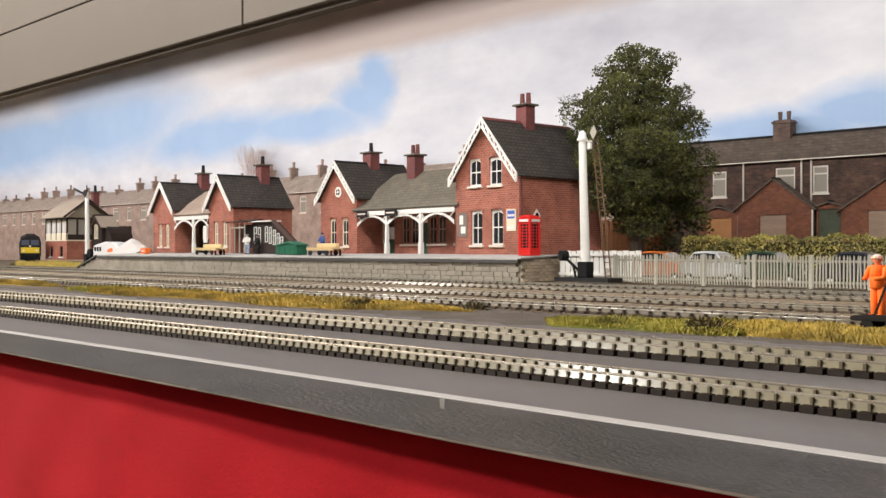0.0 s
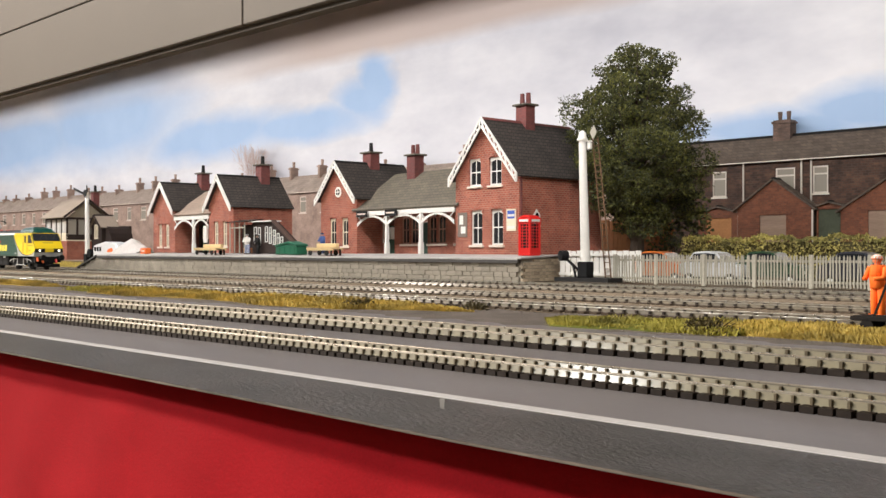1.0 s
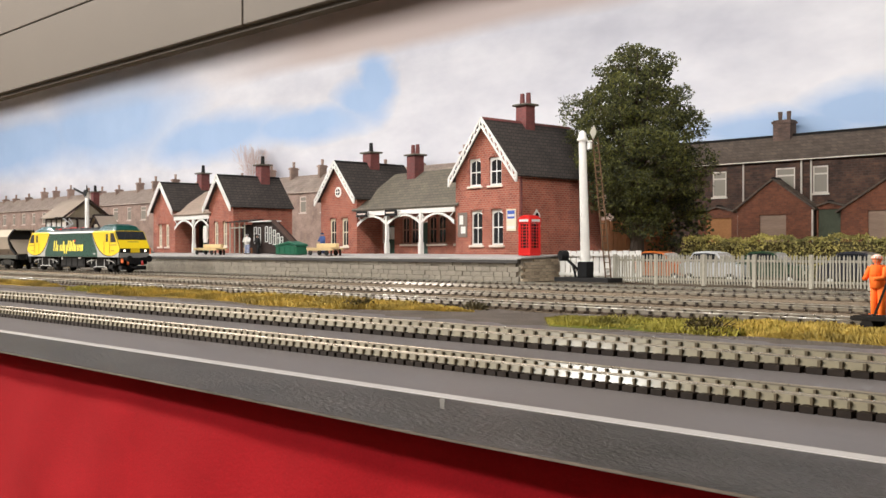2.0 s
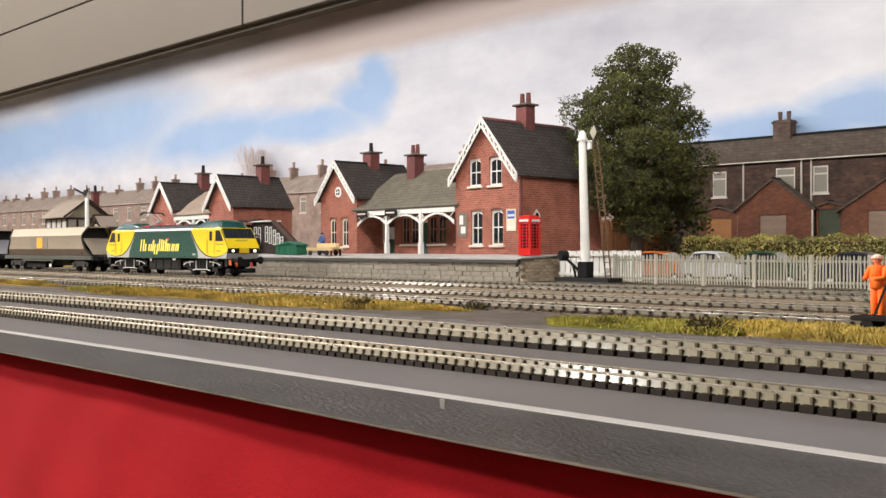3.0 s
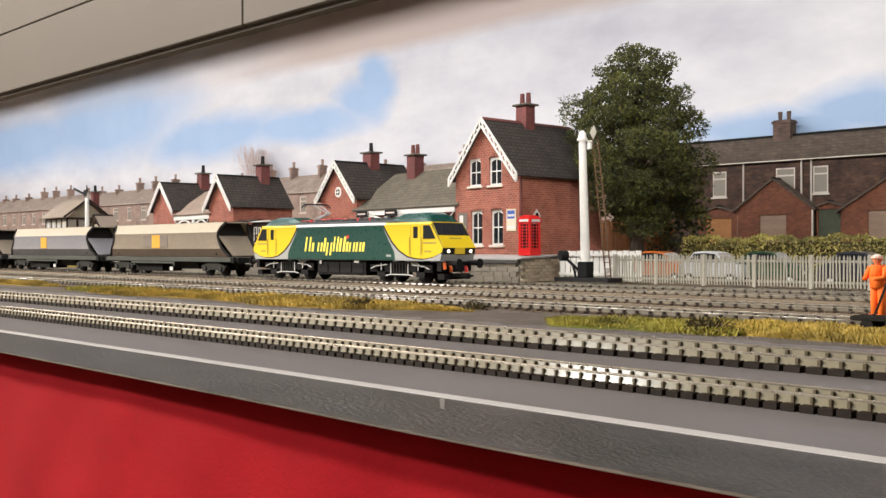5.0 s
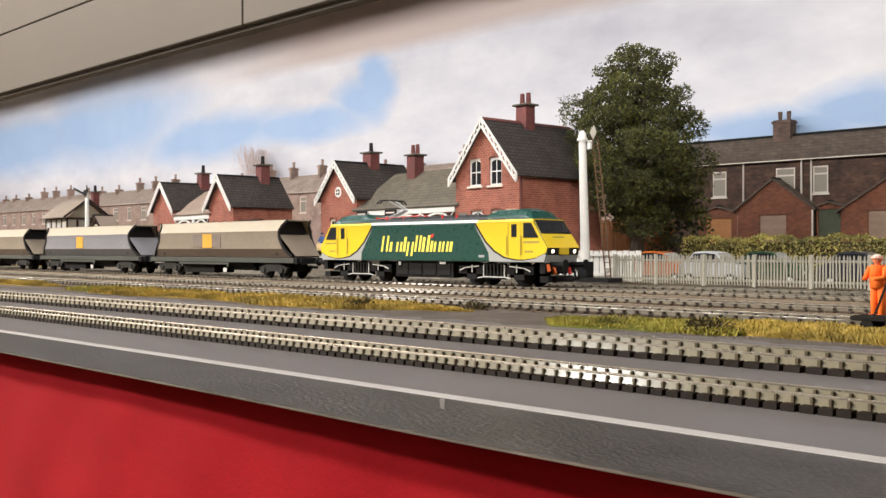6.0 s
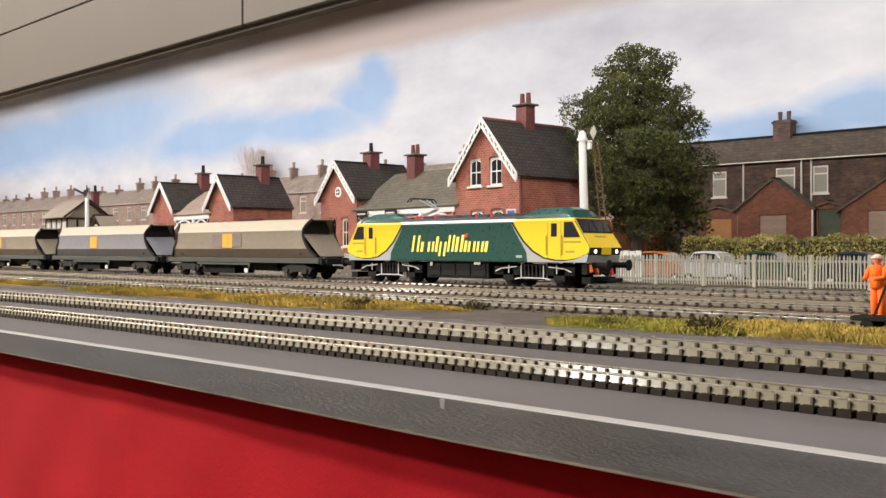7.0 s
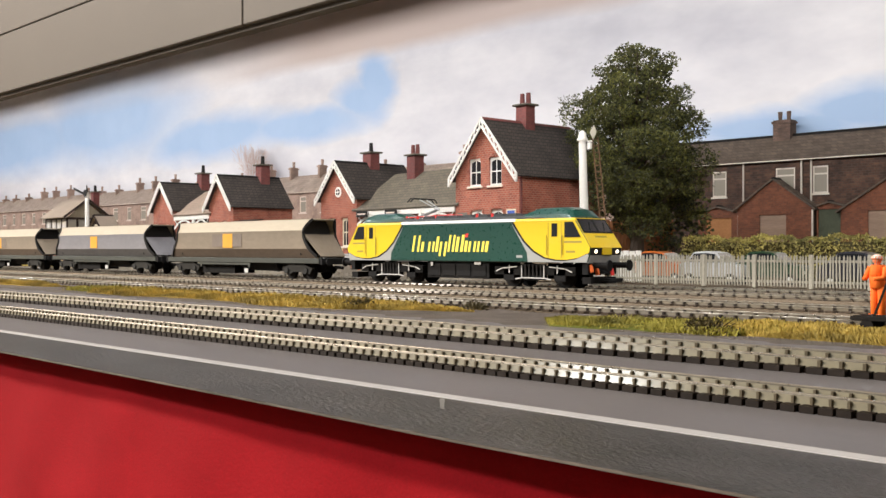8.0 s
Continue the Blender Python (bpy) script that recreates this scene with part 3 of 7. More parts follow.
def bargeboard(parent, x0, x1, y, eave, apex, over, drop=0.42):
    """White fretted bargeboards: two rails with zigzag work between them, one part a side."""
    mid = (x0 + x1) / 2
    g = (apex - eave) / (mid - x0)
    for s in (-1, 1):
        half = (x1 - x0) / 2 + over
        a, b = Vector((mid + s * half, y, apex - half * g + 0.12)), Vector((mid, y, apex + 0.14))
        down = Vector((0, 0, -drop))
        bm = fresh()
        bar(bm, a, b, 0.09, 0.13)
        bar(bm, a + down, b + down, 0.09, 0.11)
        n = max(5, int((b - a).length / 0.42))
        for i in range(n):
            p, q = a.lerp(b, i / n), a.lerp(b, (i + 1) / n)
            bar(bm, p + (down if i % 2 else Vector()), q + (Vector() if i % 2 else down), 0.06, 0.10)
        bar(bm, a + Vector((0, 0, 0.05)), a + down * 1.05, 0.09, 0.16)
        part("bargeboard", bm, "white", parent, "white fretted timber bargeboard")


def chimney(parent, x, y, z0, z1, w, d, pots):
    bm = fresh()
    box(bm, x - w / 2, x + w / 2, y - d / 2, y + d / 2, z0, z1)
    c = part("chimney", bm, "brick_dark", parent, "dark red brick chimney stack")
    bm = fresh()
    box(bm, x - w / 2 - 0.2, x + w / 2 + 0.2, y - d / 2 - 0.2, y + d / 2 + 0.2, z1, z1 + 0.14)
    part("cap", bm, "slate_pale", c, soften=0.02)
    for i in range(pots):
        px = x + (i - (pots - 1) / 2) * 0.62
        bm = fresh()
        rod(bm, (px, y, z1 + 0.14), (px, y, z1 + 0.95), 0.2, 0.16, 10)
        part("chimney_pot", bm, "brick_dark" if pots > 1 else "dark", c)
    return c


def door(parent, x, z0, w, h, y, mat="green_door"):
    bm = fresh()
    box(bm, x - w / 2, x + w / 2, y, y + 0.07, z0, z0 + h)
    for k in (0.12, 0.56):
        for s in (-1, 1):
            box(bm, x + s * w * 0.24 - w * 0.16, x + s * w * 0.24 + w * 0.16, y - 0.03, y, z0 + h * k, z0 + h * (k + 0.32))
    return part("door", bm, mat, parent, "dark green panelled door", soften=0.01)


def canopy(parent, x0, x1, z, posts, arch):
    """The white platform canopy: fascia, posts, and curved brackets between them."""
    bm = fresh()
    box(bm, x0, x1, -0.10, 0.02, z - 0.42, z)
    part("canopy_fascia", bm, "white", parent, "white painted canopy fascia", soften=0.02)
    stops = [x0 + 0.1, *posts, x1 - 0.1]
    for px in posts:
        bm = fresh()
        box(bm, px - 0.17, px + 0.17, -0.17, 0.17, 0, 0.9)
        box(bm, px - 0.13, px + 0.13, -0.13, 0.13, 0.9, z - 0.1)
        part("canopy_post", bm, "white", parent, soften=0.02)
    for a, b in zip(stops, stops[1:]):
        bm = fresh()
        k = 12
        for i in range(k):
            u, v = i / k, (i + 1) / k
            f0, f1 = (2 * u - 1) ** 2, (2 * v - 1) ** 2
            xa, xb = a + (b - a) * u, a + (b - a) * v
            prism(bm, [(xa, z - 0.55 - arch * f0), (xb, z - 0.55 - arch * f1), (xb, z - 0.40 - arch * 0.82 * f1), (xa, z - 0.40 - arch * 0.82 * f0)], "y", -0.06, 0.0)
        for s, e in ((a, 1), (b, -1)):
            bar(bm, (s + e * 0.1, -0.03, z - 0.45), (s + e * (b - a) * 0.16, -0.03, z - 0.55 - arch * 0.42), 0.04, 0.07)
        part("canopy_bracket", bm, "white", parent, "white arched timber bracket")


def station_main():
    h = thing("station_building", (-40.5, 50.0, 1.43), -7, "red brick station with a two-storey gabled house and white canopy", "station building", "station buildings on the platform")
    # two-storey house
    x0, x1, ev, ap, dep = -6.65, 0.0, 5.6, 9.42, 8.0
    wins = [(-4.33, 0.66, 3.12, 1.2), (-2.20, 0.66, 3.12, 1.2)]
    ups = [(-4.52, 4.85, 6.8, 1.25), (-2.38, 4.82, 6.77, 1.25)]
    bm = fresh()
    facade(bm, x0, x1, 0, ev, ap, 0, 0.3, [(x - w / 2, x + w / 2, a, b) for x, a, b, w in wins + ups])
    part("front_wall", bm, "brick", h)
    bm = fresh()
    box(bm, -0.3, 0, 0.3, dep, 0, ev)
    part("side_wall", bm, "brick", h)
    bm = fresh()
    box(bm, x0, x0 + 0.3, 0.3, dep, 0, ev)
    part("side_wall", bm, "brick", h)
    bm = fresh()
    facade(bm, x0, x1, 0, ev, ap, dep, 0.3)
    part("rear_wall", bm, "brick", h)
    # near-black sheet stands in for the unlit room
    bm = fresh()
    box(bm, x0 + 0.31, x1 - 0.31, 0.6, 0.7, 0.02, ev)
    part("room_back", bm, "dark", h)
    for x, a, b, w in wins + ups:
        window(h, x, a, b, w, 0)
    gable_roof(h, x0, x1, -0.45, dep + 0.5, ev, ap, 0.3, "slate", "brick_dark", "dark slate gabled roof with red ridge tiles")
    bargeboard(h, x0, x1, -0.5, ev, ap, 0.2, 0.58)
    chimney(h, -3.3, 3.8, 8.6, 10.75, 1.05, 0.9, 2)
    bm = fresh()
    box(bm, 0.002, 0.12, 1.25, 1.95, 1.9, 2.02)
    part("side_sill", bm, "sill", h)
    bm = fresh()
    prism(bm, [(1.3, 2.02), (1.9, 2.02), (1.9, 2.75), (1.6, 3.1), (1.3, 2.75)], "x", 0.002, 0.09)
    part("side_window", bm, "white", h, "small arched white side window")
    bm = fresh()
    prism(bm, [(1.42, 2.1), (1.78, 2.1), (1.78, 2.7), (1.6, 2.92), (1.42, 2.7)], "x", 0.09, 0.1)
    part("side_pane", bm, "glass_dark", h)
    bm = fresh()
    rod(bm, (0.1, 0.1, 0), (0.1, 0.1, ev - 0.1), 0.07)
    part("drainpipe", bm, "brick_dark", h)
    # far cross wing
    x0, x1, ev, ap, dep = -25.0, -19.4, 4.8, 7.75, 7.0
    wins = [(-23.05, 0.62, 3.0, 0.98), (-21.2, 0.62, 3.0, 0.98)]
    bm = fresh()
    facade(bm, x0, x1, 0, ev, ap, 0, 0.3, [(x - w / 2, x + w / 2, a, b) for x, a, b, w in wins])
    part("front_wall", bm, "brick", h)
    for a in (x0, x1 - 0.3):
        bm = fresh()
        box(bm, a, a + 0.3, 0.3, dep, 0, ev)
        part("side_wall", bm, "brick", h)
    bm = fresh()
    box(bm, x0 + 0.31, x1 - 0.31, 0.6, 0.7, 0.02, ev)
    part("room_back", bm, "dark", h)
    for x, a, b, w in wins:
        window(h, x, a, b, w, 0, "cream")
    gable_roof(h, x0, x1, -0.45, dep, ev, ap, 0.3, "slate", "dark", "dark slate gabled roof")
    bargeboard(h, x0, x1, -0.5, ev, ap, 0.25, 0.48)
    bm = fresh()
    rod(bm, (-22.2, -0.06, 5.25), (-22.2, 0.02, 5.25), 0.45, 0.45, 16)
    o = part("round_window", bm, "white", h, "small round white gable window")
    bm = fresh()
    rod(bm, (-22.2, -0.075, 5.25), (-22.2, -0.055, 5.25), 0.3, 0.3, 16)
    part("pane", bm, "glass_dark", o)
    bm = fresh()
    box(bm, -22.24, -22.16, -0.085, -0.07, 4.95, 5.55)
    box(bm, -22.5, -21.9, -0.085, -0.07, 5.21, 5.29)
    part("glazing_bar", bm, "white", o)
    chimney(h, -22.2, 3.4, 6.8, 8.75, 1.2, 0.95, 1)
    # range between, behind the canopy
    bm = fresh()
    ws = [(-12.35, 1.0), (-11.2, 1.0), (-15.9, 1.0), (-14.7, 1.0), (-9.0, 1.0)]
    facade(bm, -19.4, -6.65, 0, 4.5, 4.5, 2.4, 0.3, [(x - w / 2, x + w / 2, 0.8, 3.1) for x, w in ws] + [(-18.6, -17.4, 0.01, 2.9), (-13.9, -12.95, 0.01, 2.6)])
    part("range_wall", bm, "brick", h)
    for x, w in ws:
        window(h, x, 0.8, 3.1, w, 2.4, "brick_trim")
    door(h, -18.0, 0.02, 1.2, 2.3, 2.5)
    door(h, -13.43, 0.02, 0.95, 2.5, 2.5)
    bm = fresh()
    box(bm, -19.0, -18.9, 2.36, 2.4, 0.9, 2.6)
    box(bm, -18.55, -18.05, 2.44, 2.5, 1.2, 2.2)
    box(bm, -17.95, -17.45, 2.44, 2.5, 1.2, 2.2)
    part("door_glazing", bm, "white", h)
    bm = fresh()
    slope(bm, (-19.9, -0.15, 3.5), (-6.3, -0.15, 3.5), (-6.3, 4.4, 6.75), (-19.9, 4.4, 6.75), 0.13)
    slope(bm, (-19.9, 8.6, 3.5), (-6.3, 8.6, 3.5), (-6.3, 4.4, 6.75), (-19.9, 4.4, 6.75), 0.13)
    r = part("roof", bm, "slate_pale", h, "pale weathered slate roof sweeping over the canopy")
    bm = fresh()
    box(bm, -8.0, -6.2, 4.1, 4.7, 6.85, 7.35)
    part("parapet", bm, "slate_pale", r)
    canopy(h, -19.4, -6.7, 3.52, (-15.15, -10.76), 0.75)
    chimney(h, -16.5, 3.9, 6.0, 8.15, 1.1, 0.95, 2)
    for x in (-18.3, -14.3):                                        # signs hung under the canopy edge
        bm = fresh()
        box(bm, x - 0.75, x + 0.75, -0.32, -0.22, 3.0, 3.5)
        o = part("hanging_sign", bm, "dark", h, "dark hanging platform sign")
        bm = fresh()
        box(bm, x - 0.55, x + 0.55, -0.335, -0.322, 3.2, 3.3)
        part("sign_bar", bm, "sill", o)
    # boards on the wall
    bm = fresh()
    box(bm, -6.35, -5.35, -0.06, -0.002, 1.25, 3.0)
    o = part("notice_board", bm, "patch", h, "framed grey notice board")
    bm = fresh()
    box(bm, -6.15, -5.75, -0.07, -0.06, 2.15, 2.8)
    box(bm, -6.0, -5.5, -0.07, -0.06, 1.5, 2.0)
    part("notice", bm, "white", o)
    bm = fresh()
    box(bm, -1.2, -0.3, -0.06, -0.002, 1.6, 3.1)
    o = part("timetable_board", bm, "cream", h, "cream poster board with a blue heading")
    bm = fresh()
    box(bm, -1.1, -0.4, -0.07, -0.06, 2.45, 3.0)
    part("poster", bm, "blue", o, "blue and white poster")
    bm = fresh()
    box(bm, -1.05, -0.4, -0.075, -0.07, 2.6, 2.75)
    box(bm, -1.1, -0.4, -0.07, -0.06, 1.75, 1.95)
    part("poster_bar", bm, "white", o)
    return h


M["brick_trim"] = mottled("terracotta_frame", (0.42, 0.22, 0.16), 0.6, var=0.1)
M["blue"] = mottled("poster_blue", (0.05, 0.10, 0.38), 0.4, var=0.2)


def station_far():
    h = thing("station_building", (-74.25, 50.0, 1.45), -7, "smaller red brick station with twin gables and a buff roof between", "station building", "station buildings on the platform")
    dep = 6.2
    for x0, x1, ev, ap in ((-5.05, 0.0, 4.5, 7.2), (-18.4, -12.85, 4.5, 7.2)):
        mid = (x0 + x1) / 2
        wins = [(mid - 0.95, 0.62, 2.95, 0.9), (mid + 0.85, 0.62, 2.95, 0.9)]
        bm = fresh()
        facade(bm, x0, x1, 0, ev, ap, 0, 0.3, [(x - w / 2, x + w / 2, a, b) for x, a, b, w in wins])
        part("front_wall", bm, "brick", h)
        for a in (x0, x1 - 0.3):
            bm = fresh()
            box(bm, a, a + 0.3, 0.3, dep, 0, ev)
            part("side_wall", bm, "brick", h)
        # black sheet in place of the darkness indoors
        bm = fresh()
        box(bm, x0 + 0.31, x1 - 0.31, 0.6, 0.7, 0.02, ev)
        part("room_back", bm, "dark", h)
        for x, a, b, w in wins:
            window(h, x, a, b, w, 0, "cream", "glass_pale")
        gable_roof(h, x0, x1, -0.45, dep, ev, ap, 0.3, "slate", "dark", "dark slate gabled roof")
        bargeboard(h, x0, x1, -0.5, ev, ap, 0.3, 0.42)
        chimney(h, mid + 0.2, 4.3, 6.3, 8.4, 1.1, 0.95, 1)
    # recess shade put into the wall's dark colour
    bm = fresh()
    facade(bm, -12.85, -5.05, 0, 4.0, 4.0, 2.6, 0.3, [(-12.2, -10.4, 0.01, 2.9)])
    part("range_wall", bm, "dark_wood", h)
    o = door(h, -11.3, 0.02, 1.8, 2.8, 2.7)
    bm = fresh()
    for s in (-0.45, 0.45):
        box(bm, -11.3 + s - 0.3, -11.3 + s + 0.3, 2.63, 2.66, 1.4, 2.5)
    part("door_glazing", bm, "sill", o)
    bm = fresh()
    slope(bm, (-13.2, -0.15, 3.7), (-4.6, -0.15, 3.7), (-4.6, 3.6, 6.3), (-13.2, 3.6, 6.3), 0.13)
    slope(bm, (-13.2, 7.0, 3.7), (-4.6, 7.0, 3.7), (-4.6, 3.6, 6.3), (-13.2, 3.6, 6.3), 0.13)
    part("roof", bm, "slate_buff", h, "buff slate roof between the gables")
    canopy(h, -13.0, -5.0, 3.7, (-8.4,), 0.85)
    bm = fresh()
    box(bm, -5.75, -5.1, -0.25, -0.1, 1.0, 2.6)
    part("notice_board", bm, "white", h, "white notice board")
    return h
# ---- terraces behind the station, in low relief against the backdrop ----
def terrace(x0, x1, wall, roof, detail, label, lights=(), pipes=(), ev=9.2, ap=11.3):
    h = thing("terraced_house", (0, 76, -0.25), 0, label, "terraced house", "terraced houses behind the station")
    ev, ap = ev + 0.25, ap + 0.25
    bm = fresh()
    wins = []
    n = max(1, round((x1 - x0) / 4.6))
    for i in range(n):
        c = x0 + (x1 - x0) * (i + 0.5) / n
        wins.append((c, 6.75, 8.85, 1.35 if (i + int(abs(x0))) % 2 else 1.7))
    if lights:
        wins = [(c, 6.55, 8.75, w) for c, w in lights]
    facade(bm, x0, x1, 0, ev, ev, 0, 0.3, [(c - w / 2, c + w / 2, a, b) for c, a, b, w in wins])
    part("wall", bm, wall, h)
    bm = fresh()
    slope(bm, (x0, -0.3, ev - 0.1), (x1, -0.3, ev - 0.1), (x1, 2.6, ap), (x0, 2.6, ap), 0.12)
    slope(bm, (x0, 3.9, ev + 0.9), (x1, 3.9, ev + 0.9), (x1, 2.6, ap), (x0, 2.6, ap), 0.12)
    r = part("roof", bm, roof, h)
    bm = fresh()
    prism(bm, [(2.4, ap + 0.05), (2.6, ap + 0.28), (2.8, ap + 0.05)], "x", x0, x1)
    part("ridge_tiles", bm, "dark" if detail else roof, r)
    for c, a, b, w in wins:
        bm = fresh()
        k = 0.12
        for q in ((-w / 2, -w / 2 + k, 0, b - a), (w / 2 - k, w / 2, 0, b - a), (-w / 2 + k, w / 2 - k, 0, k), (-w / 2 + k, w / 2 - k, b - a - k, b - a), (-w / 2 + k, w / 2 - k, (b - a) * 0.68, (b - a) * 0.74)):
            box(bm, q[0], q[1], 0.0, 0.1, q[2], q[3])
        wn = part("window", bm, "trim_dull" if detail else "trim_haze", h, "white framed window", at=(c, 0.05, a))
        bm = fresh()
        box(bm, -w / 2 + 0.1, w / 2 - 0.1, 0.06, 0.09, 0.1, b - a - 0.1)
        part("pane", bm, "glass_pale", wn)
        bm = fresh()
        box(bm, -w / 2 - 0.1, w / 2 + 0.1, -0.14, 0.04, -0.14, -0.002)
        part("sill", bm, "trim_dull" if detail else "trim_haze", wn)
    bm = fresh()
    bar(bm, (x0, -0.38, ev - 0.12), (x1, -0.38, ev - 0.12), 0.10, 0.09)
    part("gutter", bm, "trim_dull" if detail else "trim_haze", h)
    if detail:
        for c in pipes:
            bm = fresh()
            rod(bm, (c, -0.12, 1.0), (c, -0.12, ev - 0.15), 0.075, n=6)
            part("drainpipe", bm, "trim_dull", h)
    return h


def stack(x, y, z0, z1, w, mat, pots, parent):
    bm = fresh()
    box(bm, x - w / 2, x + w / 2, y - 0.6, y + 0.6, z0, z1)
    box(bm, x - w / 2 - 0.1, x + w / 2 + 0.1, y - 0.7, y + 0.7, z1 - 0.3, z1 - 0.1)
    c = part("chimney", bm, mat, parent, "brick chimney stack")
    for i in range(pots):
        px = x - w / 2 + w * (i + 0.5) / pots
        bm = fresh()
        rod(bm, (px, y, z1), (px, y, z1 + 0.75), 0.16, 0.2, 8)
        part("chimney_pot", bm, mat, c)


def outhouse(x0, x1, y0, y1, ev, ap, gar, label):
    """A back extension with a gable towards the line."""
    h = thing("back_extension", (0, 0, -0.25), 0, label, "house extension", "back extensions of the terrace")
    w = (x1 - x0)
    op = (x0 + w * gar[0], x0 + w * gar[1], 0.01, gar[2])
    bm = fresh()
    facade(bm, x0, x1, 0, ev, ap, y0, 0.3, [op])
    part("front_wall", bm, "terrace_red", h)
    for a in (x0, x1 - 0.3):
        bm = fresh()
        box(bm, a, a + 0.3, y0 + 0.3, y1, 0, ev)
        part("side_wall", bm, "terrace", h)
    gable_roof(h, x0, x1, y0 - 0.25, y1, ev, ap, 0.35, "slate_far", "dark", "dark slate roof with pale verges")
    bm = fresh()
    box(bm, op[0], op[1], y0 + 0.14, y0 + 0.18, 0.02, gar[2])
    d = part("door", bm, gar[3], h, "boarded garage door")
    for i in range(8):
        z = 0.02 + (gar[2] - 0.04) * i / 8
        bm = fresh()
        box(bm, op[0], op[1], y0 + 0.1, y0 + 0.138, z, z + (gar[2] - 0.04) / 8 - 0.04)
        part("board", bm, gar[3], d)
    bm = fresh()
    rod(bm, (x1 + 0.12, y0 - 0.1, 0), (x1 + 0.12, y0 - 0.1, ev - 0.2), 0.08, n=6)
    part("drainpipe", bm, "trim_dull", h)


M["garage_pale"] = mottled("weathered_pink_boards", (0.28, 0.195, 0.14), 0.8, var=0.25, stretch=(0.3, 1, 3))
M["garage_green"] = mottled("faded_green_boards", (0.075, 0.085, 0.055), 0.8, var=0.25)
M["garage_orange"] = mottled("orange_boards", (0.38, 0.18, 0.07), 0.8, var=0.25)


# ---- the train ----
def wheelset(parent, x, r):
    bm = fresh()
    rod(bm, (0, -0.72, 0), (0, 0.72, 0), 0.10, n=8)
    for s in (-1, 1):
        rod(bm, (0, s * 0.60, 0), (0, s * 0.74, 0), r, n=24)
        rod(bm, (0, s * 0.55, 0), (0, s * 0.60, 0), r + 0.04, n=24)
        for i in range(6):
            a = i * math.pi / 3
            rod(bm, (0.62 * r * math.cos(a), s * 0.735, 0.62 * r * math.sin(a)), (0.62 * r * math.cos(a), s * 0.755, 0.62 * r * math.sin(a)), 0.12 * r, n=6)
    w = part("wheelset", bm, "black", parent, at=(x, 0, r - 0.16))
    WHEELS.append((w, x, r))
    return w


WHEELS = []


def settle(t):
    """Lengthens what hangs below the floor, so that the wheels come down to the rail heads."""
    done = set()
    for o in t.children_recursive:
        if o.name.startswith("wheelset") or o.data in done:
            continue
        done.add(o.data)
        up = (o.location.z if o.parent == t else 0.0) / S
        for v in o.data.vertices:
            z = v.co.z / S + up
            if z < 1.1:
                v.co.z = (1.1 - (1.1 - z) * 1.145 - up) * S


def livery(pts, y, thick, mat, name, parent, label=""):
    """A thin painted panel on each side."""
    for s in (-1, 1):
        bm = fresh()
        prism(bm, pts, "y", s * y, s * (y + thick))
        part(name, bm, mat, parent, label)


